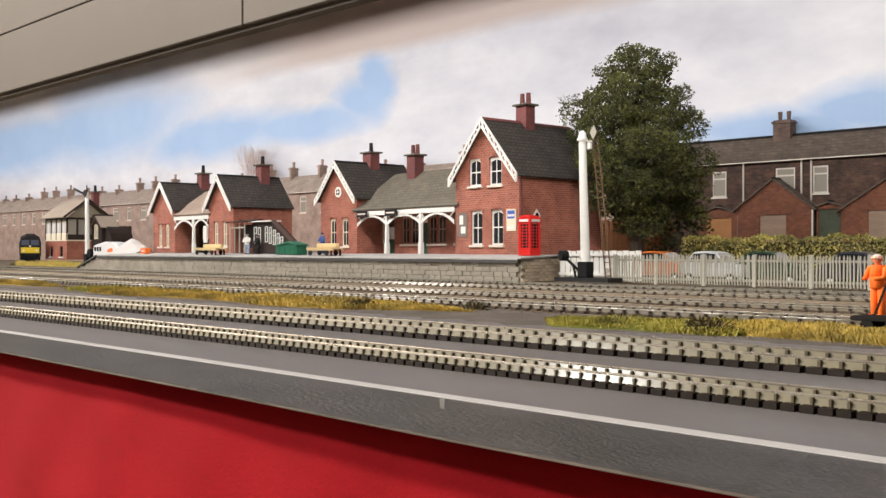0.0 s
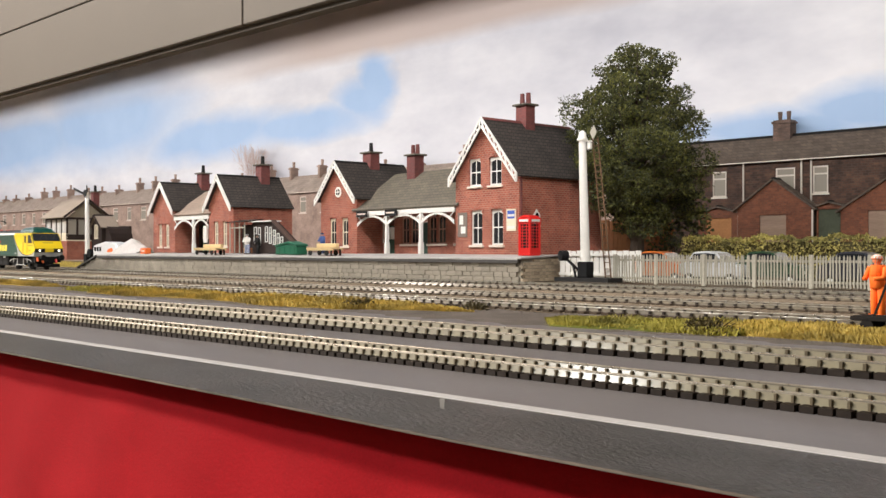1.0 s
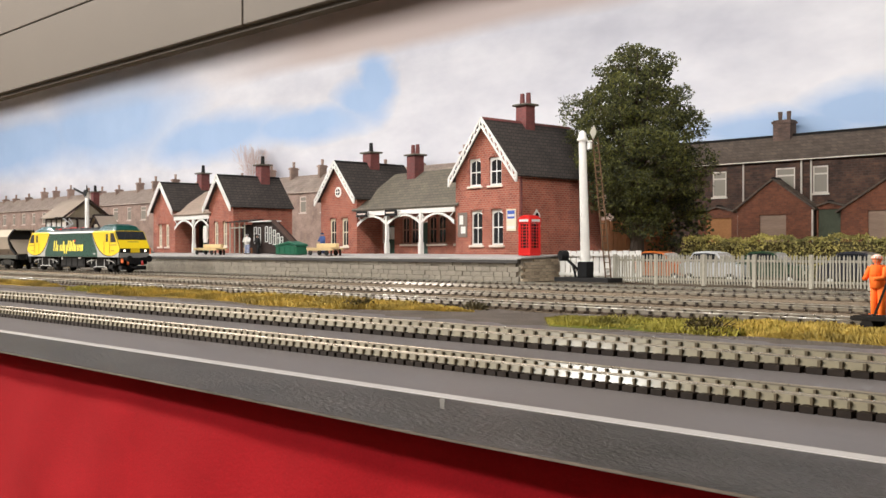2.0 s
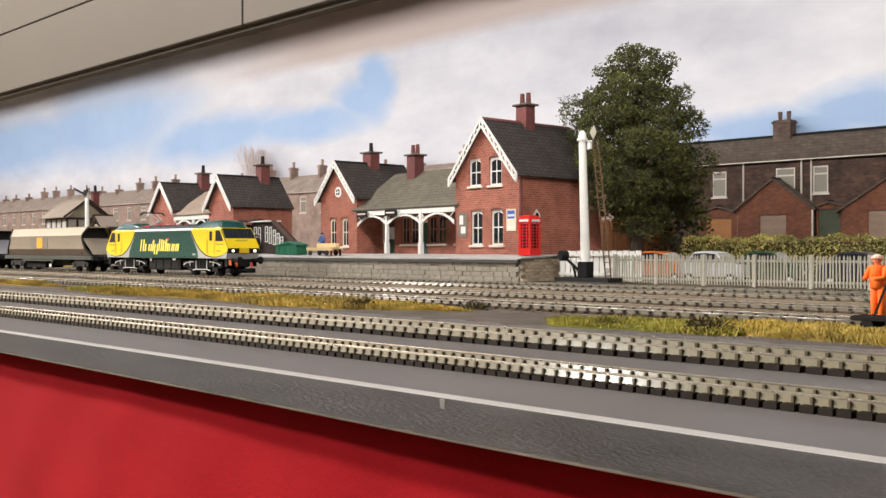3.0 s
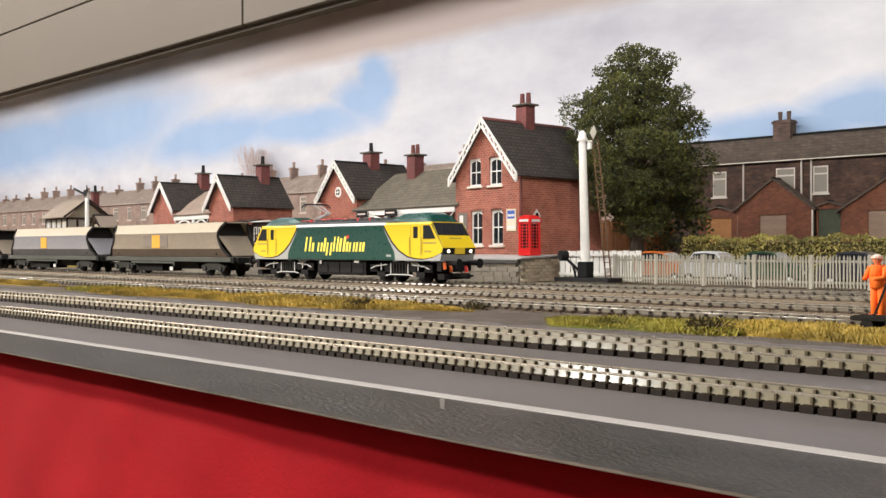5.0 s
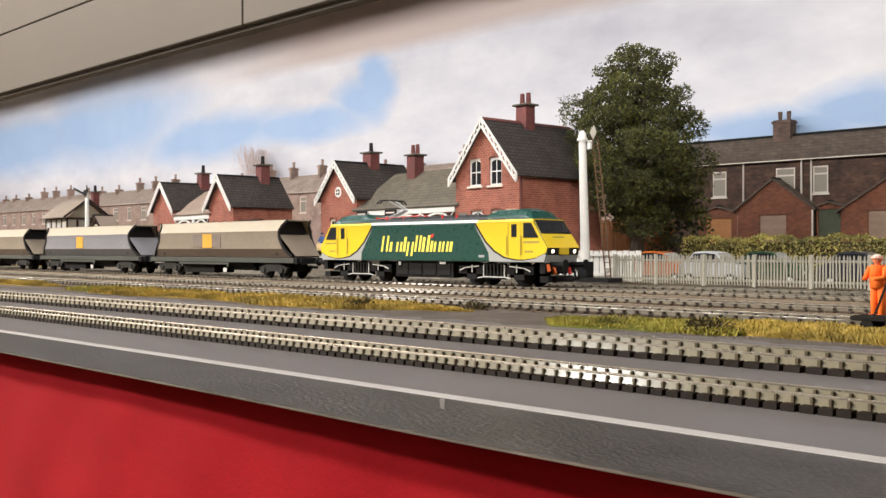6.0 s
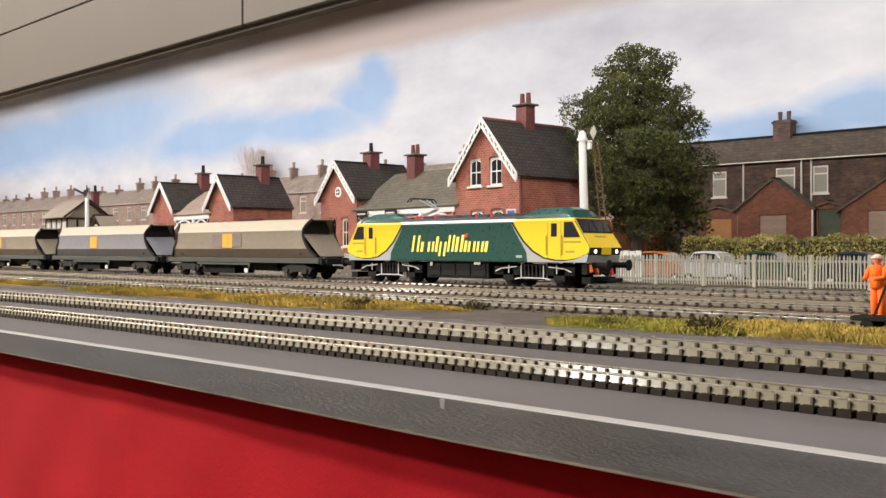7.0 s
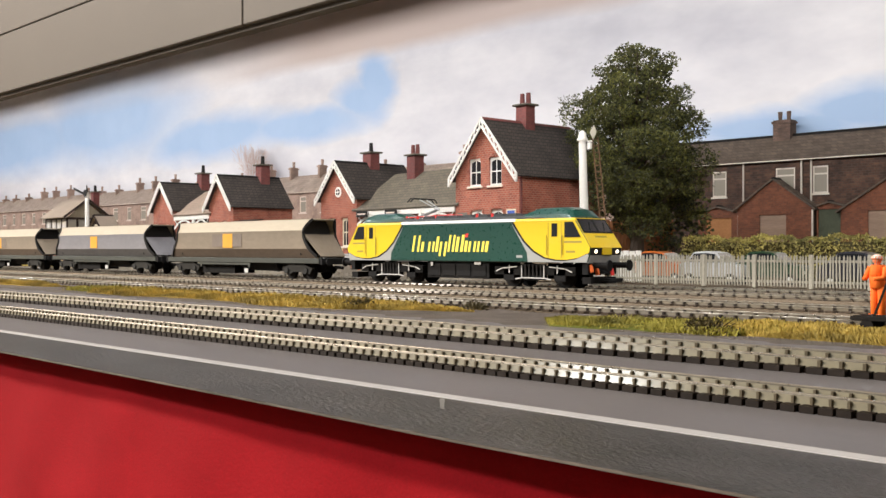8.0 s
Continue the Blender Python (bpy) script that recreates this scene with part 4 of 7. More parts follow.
def locomotive():
    """Electric locomotive, nose to nose 17.95 m, origin on the rails under its middle."""
    lo = thing("locomotive", (-35.5, 39.47, 0), 0, "green and yellow electric locomotive with raked cabs", "locomotive")
    W, L = 1.35, 8.95
    # side outline: raked ends, nose break at 1.88 m
    side = [(-8.75, 1.12), (8.75, 1.12), (8.88, 1.45), (L, 1.88), (8.05, 3.20), (-8.05, 3.20), (-L, 1.88), (-8.88, 1.45)]
    bm = fresh()
    prism(bm, side, "y", -W, W)
    body = part("body", bm, "loco_green", lo, soften=0.05)
    # cantrail and roof
    bm = fresh()
    prism(bm, [(-W, 3.202), (W, 3.202), (W - 0.06, 3.36), (-W + 0.06, 3.36)], "x", -4.25, 4.25)
    part("cantrail", bm, "loco_band", lo, "pale grey cantrail band", soften=0.015)
    for a, b in ((4.252, 8.02), (-8.02, -4.252)):
        bm = fresh()
        prism(bm, [(-W, 3.202), (W, 3.202), (W - 0.06, 3.34), (-W + 0.06, 3.34)], "x", a, b)
        part("cab_cantrail", bm, "loco_yellow", lo, "bright yellow cab cantrail", soften=0.015)
    bm = fresh()
    prism(bm, [(-W + 0.08, 3.362), (W - 0.08, 3.362), (W - 0.42, 3.52), (-W + 0.42, 3.52)], "x", -6.0, 6.0)
    part("roof_well", bm, "loco_roof", lo, "dark grey low roof")
    for s in (-1, 1):
        bm = fresh()
        secs = []
        for x, k, zt in ((7.92, 1.0, 3.42), (7.55, 1.0, 3.78), (7.0, 0.97, 3.92), (5.3, 0.95, 3.90), (4.3, 0.95, 3.55), (3.9, 0.96, 3.40)):
            ring = []
            for i in range(9):
                a = math.pi * i / 8
                ring.append(bm.verts.new((s * x, -(W - 0.06) * k * math.cos(a) * (1 if i in (0, 8) else 0.96), 3.24 + (zt - 3.24) * min(1, 1.25 * math.sin(a)))))
            secs.append(ring)
        for a, b in zip(secs, secs[1:]):
            for i in range(8):
                bm.faces.new((a[i], a[i + 1], b[i + 1], b[i]))
        bm.faces.new(secs[0]), bm.faces.new(secs[-1])
        part("cab_roof", bm, "loco_green", lo, smooth=False)
        # yellow cab: side panels with the swept edge, and the front
        def sw(pts):
            return [(s * a, b) for a, b in pts]
        curve = [(4.15, 3.20), (4.5, 2.72), (4.9, 2.22), (5.5, 1.72), (6.2, 1.38), (6.9, 1.27), (7.5, 1.26), (8.2, 1.36), (8.88, 1.62)]
        yel = sw(curve + [(8.935, 1.88), (8.04, 3.20)])
        livery(yel, W, 0.012, "loco_yellow", "cab_side", lo, "bright yellow cab side")
        dark = sw([(a - 0.10, b - 0.06) for a, b in curve] + [(8.88, 1.56), *[(a, b) for a, b in curve[::-1]]])
        livery(dark, W, 0.008, "dark", "stripe", lo, "dark curved edging stripe")
        grey = sw([(5.1, 1.14), (5.05, 1.6), (4.72, 2.1), (4.3, 2.7), (4.02, 3.14)] + [(a - 0.10, b - 0.06) for a, b in curve[1:]] + [(8.86, 1.48), (8.74, 1.14)])
        livery(grey, W, 0.006, "loco_grey", "skirt_panel", lo, "grey lower panel")
        # raked front, in a frame along the slope
        def fr(u, v, out=0.0):
            """u across, v up the slope from the nose break (0) to the roof (1)."""
            nx, nz = 1.42, 0.97
            k = math.hypot(nx, nz)
            return Vector((s * (L - 0.97 * v + out * nx / k), u, 1.88 + 1.42 * v + out * nz / k))

        def panel(name, u0, u1, v0, v1, out, mat, label="", parent=lo, th=0.03, inset=0.0):
            bm = fresh()
            lo4 = [bm.verts.new(fr(u, v, out)) for u, v in ((u0 , v0), (u1, v0), (u1 - inset, v1), (u0 + inset, v1))]
            hi4 = [bm.verts.new(fr(u, v, out + th)) for u, v in ((u0, v0), (u1, v0), (u1 - inset, v1), (u0 + inset, v1))]
            bm.faces.new(lo4), bm.faces.new(hi4)
            for i in range(4):
                bm.faces.new((lo4[i], lo4[(i + 1) % 4], hi4[(i + 1) % 4], hi4[i]))
            return part(name, bm, mat, parent, label)
        panel("front_panel", -W + 0.02, W - 0.02, -0.02, 1.0, 0.002, "loco_yellow", "bright yellow cab front", inset=0.07)
        panel("windscreen_surround", -W + 0.06, W - 0.06, 0.48, 0.98, 0.032, "dark", "black windscreen surround", th=0.012, inset=0.05)
        for c in (-0.62, 0.62):
            panel("windscreen", c - 0.52, c + 0.52, 0.53, 0.93, 0.044, "glass_cab", "tinted cab windscreen", th=0.012)
        for c in (-0.62, 0.62):
            bm = fresh()
            bar(bm, fr(c - 0.1, 0.5, 0.07), fr(c + 0.25, 0.86, 0.07), 0.03, 0.03)
            part("wiper", bm, "dark", lo)
        panel("name_bars", -0.5, 0.5, 0.33, 0.39, 0.033, "olive_bar", th=0.006)
        # vertical nose below the break
        bm = fresh()
        prism(bm, [(s * (L + 0.004), 1.86), (s * (L + 0.04), 1.86), (s * (8.93), 1.50), (s * (8.895), 1.50)], "y", -W + 0.05, W - 0.05)
        part("lamp_band", bm, "dark", lo, "black lamp cluster band")
        bm = fresh()
        prism(bm, [(s * (8.88), 1.495), (s * (8.92), 1.495), (s * (8.80), 1.10), (s * (8.70), 1.10)], "y", -W + 0.06, W - 0.06)
        part("buffer_beam_panel", bm, "loco_grey", lo, "grey lower nose panel")
        for c in (-0.92, 0.92):
            bm = fresh()
            rod(bm, (s * (L - 0.05), c, 1.68), (s * (L + 0.05), c, 1.68), 0.085, n=14)
            part("headlight", bm, "lamp_on" if s > 0 else "white", lo, "round lit headlight" if s > 0 else "round unlit lamp")
        bm = fresh()
        box(bm, s * L if s > 0 else -L - 0.06, L + 0.06 if s > 0 else -L, -0.40, 0.40, 1.52, 1.86)
        part("nose_plate", bm, "loco_yellow", lo)
        for q in (-1, 1):
            bm = fresh()
            prism(bm, sw([(7.42, 2.38), (8.40, 2.38), (7.93, 3.14), (7.42, 3.14)]), "y", q * (W + 0.013), q * (W + 0.03))
            part("cab_side_window", bm, "glass_cab", lo, "dark cab side window")
        for q in (-1, 1):
            bm = fresh()
            for a, b in ((6.40, 6.425), (7.2, 7.225)):
                box(bm, min(s * a, s * b), max(s * a, s * b), min(q * (W + 0.013), q * (W + 0.02)), max(q * (W + 0.013), q * (W + 0.02)), 1.35, 3.15)
            rod(bm, (s * 6.33, q * (W + 0.05), 1.5), (s * 6.33, q * (W + 0.05), 2.5), 0.02, n=5)
            rod(bm, (s * 7.29, q * (W + 0.05), 1.5), (s * 7.29, q * (W + 0.05), 2.5), 0.02, n=5)
            d = part("cab_door", bm, "olive_bar", lo, "recessed cab door with handrails")
            bm = fresh()
            box(bm, min(s * 6.62, s * 6.97), max(s * 6.62, s * 6.97), min(q * (W + 0.013), q * (W + 0.022)), max(q * (W + 0.013), q * (W + 0.022)), 2.42, 3.08)
            part("door_window", bm, "glass_cab", d)
            bm = fresh()
            for z, a, b in ((2.10, 7.4, 8.45), (1.62, 7.5, 8.05)):
                box(bm, min(s * a, s * b), max(s * a, s * b), min(q * (W + 0.013), q * (W + 0.018)), max(q * (W + 0.013), q * (W + 0.018)), z, z + 0.10)
            part("lettering_bars", bm, "olive_bar", lo, "small dark lettering bars")
        # buffers, coupling, pipes
        for c in (-0.87, 0.87):
            bm = fresh()
            rod(bm, (s * 8.7, c, 1.02), (s * 9.68, c, 1.02), 0.13, n=10)
            rod(bm, (s * 9.68, c, 1.02), (s * 9.76, c, 1.02), 0.25, n=14)
            part("buffer", bm, "black", lo)
        bm = fresh()
        box(bm, min(s * 8.4, s * 8.72), max(s * 8.4, s * 8.72), -1.25, 1.25, 0.62, 1.12)
        box(bm, min(s * 8.3, s * 8.8), max(s * 8.3, s * 8.8), -1.1, 1.1, 0.22, 0.5)
        part("buffer_beam", bm, "black", lo)
        bm = fresh()
        rod(bm, (s * 8.6, 0, 0.75), (s * 9.1, 0, 0.62), 0.09, n=8)
        box(bm, min(s * 8.8, s * 9.75), max(s * 8.8, s * 9.75), -0.3, 0.3, 0.35, 0.45)
        part("coupling", bm, "black", lo)
        for c, z in ((-1.05, 0.82), (-0.55, 0.70), (0.75, 0.66)):
            bm = fresh()
            rod(bm, (s * 8.74, c, z + 0.2), (s * 8.84, c, z - 0.1), 0.10, n=8)
            part("brake_pipe", bm, "orange" if c < 0 else "red", lo, "orange hose coupling")
        # bogie
        bx = s * 5.3
        bm = fresh()
        for q in (-1, 1):
            a, b = sorted((q * 1.0, q * 1.12))
            box(bm, bx - 2.6, bx + 2.6, a, b, 0.55, 0.92)
            box(bm, bx - 0.7, bx + 0.7, a, b + 0.05, 0.32, 1.05)
            for e in (-1.65, 1.65):
                box(bm, bx + e - 0.34, bx + e + 0.34, a, b + 0.04, 0.30, 0.78)
        box(bm, bx - 2.4, bx + 2.4, -1.0, 1.0, 0.62, 0.9)
        bg = part("bogie", bm, "black", lo, "black bogie frame")
        for q in (-1, 1):
            y = q * 1.2
            bm = fresh()
            for e in (-1, 1):
                bar(bm, (bx + e * 0.72, y, 0.98), (bx + e * 0.72, y, 0.42), 0.035, 0.045)
                bar(bm, (bx + e * 0.72, y, 0.42), (bx + e * 1.15, y, 0.36), 0.035, 0.045)
                bar(bm, (bx + e * 1.05, y, 0.92), (bx + e * 2.0, y, 0.84), 0.035, 0.045)
                bar(bm, (bx + e * 1.55, y, 0.98), (bx + e * 1.55, y, 0.62), 0.035, 0.045)
                bar(bm, (bx + e * 2.05, y, 0.84), (bx + e * 2.45, y, 0.70), 0.035, 0.045)
            bar(bm, (bx - 0.72, y, 0.42), (bx + 0.72, y, 0.42), 0.035, 0.045)
            part("pipework", bm, "frame_white", bg, "white painted bogie pipework")
            bm = fresh()
            for i in range(5):
                rod(bm, (bx - 0.5 + 0.25 * i, y - q * 0.06, 0.45), (bx - 0.5 + 0.25 * i, y - q * 0.06, 1.0), 0.07, n=6)
            part("springs", bm, "dark", bg)
        for e in (-1.65, 1.65):
            wheelset(lo, bx + e, 0.62)
    bm = fresh()
    box(bm, -2.3, 2.3, -1.12, 1.12, 0.32, 1.10)
    for i in range(4):
        for q in (-1, 1):
            a, b = sorted((q * 1.12, q * 1.16))
            box(bm, -2.2 + 1.12 * i, -1.25 + 1.12 * i, a, b, 0.42, 1.0)
    part("equipment_box", bm, "black", lo, "black underframe equipment cases", soften=0.02)
    for x, w, z in ((-1.95, 0.18, 0.98), (1.35, 0.45, 1.06)):
        for q in (-1, 1):
            bm = fresh()
            a, b = sorted((q * 1.20, q * 1.24))
            box(bm, x, x + w, a, b, z - 0.08, z + 0.10)
            part("data_plate", bm, "frame_white", lo)
    # the name on the side as slanted yellow bars
    bars = [(-3.35, 0.10, 1.02, 0.50), (-2.72, 0.10, 0.66, 0.34), (-2.22, 0.10, 0.66, 0.42), (-1.70, 0.10, 0.95, 0.17), (-1.42, -0.14, 0.66, 0.46),
            (-0.86, 0.10, 1.02, 0.42), (-0.34, 0.10, 0.92, 0.26), (-0.02, 0.10, 1.02, 0.17), (0.24, 0.10, 0.70, 0.17), (0.50, 0.10, 0.66, 0.46), (1.06, 0.10, 0.66, 0.42), (1.57, 0.10, 0.66, 0.30)]
    for q in (-1, 1):
        k = 0.2
        for x, z0, z1, w in bars:
            x, w = 1.12 * (x + 3.35) - 3.35, 1.12 * w
            for x_a, x_b in ((0, 0.15), (w - 0.15, w)) if w > 0.4 else ((0, min(w, 0.20)),):
                bm = fresh()
                prism(bm, [(x + x_a + k * z0, 1.55 + z0), (x + x_b + k * z0, 1.55 + z0), (x + x_b + k * z1, 1.55 + z1), (x + x_a + k * z1, 1.55 + z1)], "y", q * (W + 0.004), q * (W + 0.016))
                part("name_bar", bm, "name_yellow", lo, "slanted yellow bar in place of lettering")
        bm = fresh()
        prism(bm, [(0.72, 2.44), (0.96, 2.44), (1.04, 2.64), (0.84, 2.64)], "y", q * (W + 0.004), q * (W + 0.016))
        part("accent", bm, "red", lo, "small red accent")
        bm = fresh()
        box(bm, 4.35, 4.75, min(q * (W + 0.002), q * (W + 0.01)), max(q * (W + 0.002), q * (W + 0.01)), 1.35, 1.48)
        part("data_panel", bm, "loco_grey", lo)
    # roof gear
    for x in (-2.7, -1.7, -0.7, 0.4, 1.5, 2.6, 3.5):
        bm = fresh()
        prism(bm, [(x - 0.38, 3.50), (x + 0.38, 3.50), (x + 0.26, 3.68), (x - 0.26, 3.68)], "y", -0.75, 0.75)
        part("roof_vent", bm, "loco_roof", lo, soften=0.02)
    for x in (-4.6, -3.7, -2.2, 0.9, 2.0):
        bm = fresh()
        rod(bm, (x, -0.5, 3.5), (x, -0.5, 3.72), 0.10, 0.07, 8)
        part("insulator", bm, "red", lo, "red roof insulator")
    bm = fresh()
    rod(bm, (-5.2, -0.35, 3.62), (-1.0, -0.35, 3.74), 0.035, n=6)
    rod(bm, (-5.2, 0.35, 3.62), (-1.0, 0.35, 3.74), 0.035, n=6)
    part("busbar", bm, "red", lo, "red roof busbar")
    pn = thing_part("pantograph", lo, (-4.3, 0, 3.55), "half-raised pantograph")
    bm = fresh()
    for y in (-0.45, 0.45):
        bar(bm, (-0.9, y, 0.05), (1.2, y, 0.05), 0.06, 0.06)
    bar(bm, (-0.9, -0.45, 0.05), (-0.9, 0.45, 0.05), 0.06, 0.06)
    bar(bm, (1.2, -0.45, 0.05), (1.2, 0.45, 0.05), 0.06, 0.06)
    part("base_frame", bm, "dark", pn)
    bm = fresh()
    for y in (-0.18, 0.18):
        rod(bm, (-0.3, y, 0.1), (1.75, y * 0.6, 0.62), 0.05, n=6)
    part("lower_arm", bm, "loco_grey", pn)
    bm = fresh()
    for y in (-0.3, 0.3):
        rod(bm, (1.75, y * 0.4, 0.62), (0.55, y, 1.12), 0.035, n=6)
    part("upper_arm", bm, "loco_grey", pn)
    bm = fresh()
    for x in (0.35, 0.6):
        rod(bm, (x, -0.85, 1.17), (x, 0.85, 1.17), 0.04, n=6)
        rod(bm, (x, -0.85, 1.17), (x, -1.1, 0.98), 0.035, n=6)
        rod(bm, (x, 0.85, 1.17), (x, 1.1, 0.98), 0.035, n=6)
    part("collector_head", bm, "dark", pn)
    settle(lo)
    return lo


def thing_part(name, parent, at, label):
    bm = fresh()
    box(bm, -0.3, 0.0, -0.3, 0.3, 0.0, 0.12)
    return part(name, bm, "loco_roof", parent, label, at=at)


M["loco_roof"] = mottled("dark_grey_roof_paint", (0.055, 0.058, 0.058), 0.55, var=0.2, relief=0)
M["glass_cab"] = glass("dark_cab_glass", (0.02, 0.022, 0.025), 0.06)
M["olive_bar"] = mottled("olive_lettering", (0.30, 0.24, 0.03), 0.5, var=0.1, relief=0)
M["name_yellow"] = mottled("pale_yellow_lettering", (0.85, 0.70, 0.08), 0.5, var=0.05, relief=0)


def wagon(kind, label):
    """Bogie aggregate hopper, 18.9 m over headstocks, origin on the rails under its middle; covered sides run in to a narrow top."""
    wg = thing("hopper_wagon", (0, 39.47, 0), 0, label, "hopper wagon", "hopper wagons of the train")
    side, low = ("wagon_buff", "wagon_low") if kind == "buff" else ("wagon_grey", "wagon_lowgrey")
    A = 8.3
    prof = [(1.05, 1.22), (1.32, 1.82), (1.34, 3.02), (0.92, 3.72), (0.90, 3.72)]

    def ends(z):
        """How far the skin reaches at height z: drawn in where the end is cut away in a curve."""
        return A - 0.7 + 1.15 * (max(0, 2.75 - z) / 1.5) ** 1.6 + 0.45 * (max(0, z - 3.1) / 0.62) ** 2
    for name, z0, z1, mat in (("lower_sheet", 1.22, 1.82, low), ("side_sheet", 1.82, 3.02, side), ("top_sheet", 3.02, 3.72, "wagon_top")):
        for q in (-1, 1):
            bm = fresh()
            k, rows = 6, []
            for i in range(k + 1):
                z = z0 + (z1 - z0) * i / k
                for (ya, za), (yb, zb) in zip(prof, prof[1:]):
                    if za <= z <= zb and zb > za:
                        y = ya + (yb - ya) * (z - za) / (zb - za)
                rows.append((y * q, z))
            grid = []
            for y, z in rows:
                e = ends(z)
                grid.append([[bm.verts.new((x, y - d * q, z)) for x in (-e, -e * 0.5, 0, e * 0.5, e)] for d in (0, 0.06)])
            for a, b in zip(grid, grid[1:]):
                for i in range(4):
                    for d in (0, 1):
                        bm.faces.new((a[d][i], a[d][i + 1], b[d][i + 1], b[d][i]))
                for i in (0, 4):
                    bm.faces.new((a[0][i], a[1][i], b[1][i], b[0][i]))
            for g in (grid[0], grid[-1]):
                for i in range(4):
                    bm.faces.new((g[0][i], g[0][i + 1], g[1][i + 1], g[1][i]))
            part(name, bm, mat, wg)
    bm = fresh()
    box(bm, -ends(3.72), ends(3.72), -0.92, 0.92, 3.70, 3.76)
    part("roof_hatch", bm, "wagon_top", wg, "flat roof strip in the lit top colour")
    for s in (-1, 1):
        e = ends(2.6)
        for q in (-1, 1):                                           # dark rim round the open end
            bm = fresh()
            last = None
            for i in range(13):
                z = 1.3 + 2.42 * i / 12
                for (ya, za), (yb, zb) in zip(prof, prof[1:]):
                    if za <= z <= zb and zb > za:
                        y = ya + (yb - ya) * (z - za) / (zb - za)
                p = Vector((s * (ends(z) + 0.02), q * y, z))
                if last is not None:
                    bar(bm, last, p, 0.13, 0.15)
                last = p
            part("end_rim", bm, "dark", wg, "dark pressed rim round the wagon end")
        bm = fresh()
        slope(bm, (s * 9.0, -1.0, 1.3), (s * 9.0, 1.0, 1.3), (s * (e - 0.12), 1.24, 2.72), (s * (e - 0.12), -1.24, 2.72), 0.06)
        part("slope_sheet", bm, side, wg, "sloping end sheet")
        bm = fresh()
        box(bm, min(s * (e - 0.5), s * (e - 0.42)), max(s * (e - 0.5), s * (e - 0.42)), -1.2, 1.2, 1.4, 3.0)
        prism(bm, [(-1.24, 3.0), (1.24, 3.0), (0.88, 3.66), (-0.88, 3.66)], "x", s * (e - 0.5), s * (e - 0.42))
        part("bulkhead", bm, "dark", wg)
        bm = fresh()
        box(bm, min(s * 9.1, s * 9.35), max(s * 9.1, s * 9.35), -1.2, 1.2, 0.85, 1.2)
        part("headstock", bm, "black", wg)
        for c in (-0.87, 0.87):
            bm = fresh()
            rod(bm, (s * 9.35, c, 1.0), (s * 9.62, c, 1.0), 0.11, n=8)
            rod(bm, (s * 9.62, c, 1.0), (s * 9.68, c, 1.0), 0.22, n=12)
            part("buffer", bm, "black", wg)
        bm = fresh()
        rod(bm, (s * 9.2, 0, 0.7), (s * 9.98, 0, 0.66), 0.09, n=8)
        part("coupling", bm, "black", wg)
        bx = s * 6.6
        bm = fresh()
        for q in (-1, 1):
            a, b = sorted((q * 0.95, q * 1.07))
            prism(bm, [(bx - 1.6, 0.62), (bx - 1.3, 0.30), (bx - 0.7, 0.30), (bx - 0.4, 0.42), (bx + 0.4, 0.42), (bx + 0.7, 0.30), (bx + 1.3, 0.30), (bx + 1.6, 0.62), (bx + 0.6, 0.86), (bx - 0.6, 0.86)], "y", a, b)
            for e2 in (-1.0, 1.0):
                rod(bm, (bx + e2, q * 1.06, 0.48), (bx + e2, q * 1.18, 0.48), 0.17, n=8)
        box(bm, bx - 0.35, bx + 0.35, -0.95, 0.95, 0.45, 0.9)
        part("bogie", bm, "bogie_grey", wg, "weathered grey bogie side frame")
        for e2 in (-1.0, 1.0):
            wheelset(wg, bx + e2, 0.51)
    bm = fresh()
    for q in (-1, 1):
        a, b = sorted((q * 1.12, q * 1.26))
        box(bm, -9.1, 9.1, a, b, 0.90, 1.20)
    box(bm, -9.1, 9.1, -1.12, 1.12, 1.08, 1.20)
    part("solebar", bm, "solebar", wg, "long grey-green solebar", soften=0.02)
    for x in (-3.4, 2.6):
        bm = fresh()
        prism(bm, [(-0.9, 1.08), (0.9, 1.08), (0.45, 0.42), (-0.45, 0.42)], "x", x - 1.3, x + 1.3)
        part("discharge_chute", bm, "black", wg)
    # black boxes added so that the open underside reads dark
    bm = fresh()
    box(bm, -8.6, 8.6, -0.3, 0.3, 0.42, 1.07)
    box(bm, -4.9, -0.8, -0.85, 0.85, 0.22, 0.75)
    part("centre_sill", bm, "black", wg, "black centre sill boxes added to darken the underside")
    bm = fresh()
    for q in (-1, 1):
        bar(bm, (-5.0, q * 1.22, 0.82), (1.6, q * 1.22, 0.82), 0.06, 0.12)
        for x in (-4.6, 1.4):
            bar(bm, (x, q * 1.22, 0.88), (x + 0.1, q * 1.22, 0.62), 0.05, 0.16)
    part("brake_lever", bm, "solebar", wg)
    bm = fresh()
    for q in (-1, 1):
        a, b = sorted((q * 1.30, q * 1.345))
        box(bm, 1.1, 1.5, a, b, 0.3, 0.55)
    part("data_plate", bm, "frame_white", wg, "white data plate")
    for q in (-1, 1):
        if kind == "buff":
            a, b = sorted((q * 1.335, q * 1.36))
            bm = fresh()
            box(bm, -2.9, 0.75, a, b, 1.98, 2.86)
            part("faded_patch", bm, "patch", wg, "faded grey-brown paint patch")
        a, b = sorted((q * 1.335, q * 1.368))
        bm = fresh()
        box(bm, -1.55, -0.35, a, b, 1.90, 2.88)
        part("logo_panel", bm, "ochre", wg, "plain ochre panel")
    settle(wg)
    return wg


M["bogie_grey"] = mottled("weathered_bogie_grey", (0.022, 0.022, 0.020), 0.8, var=0.35)


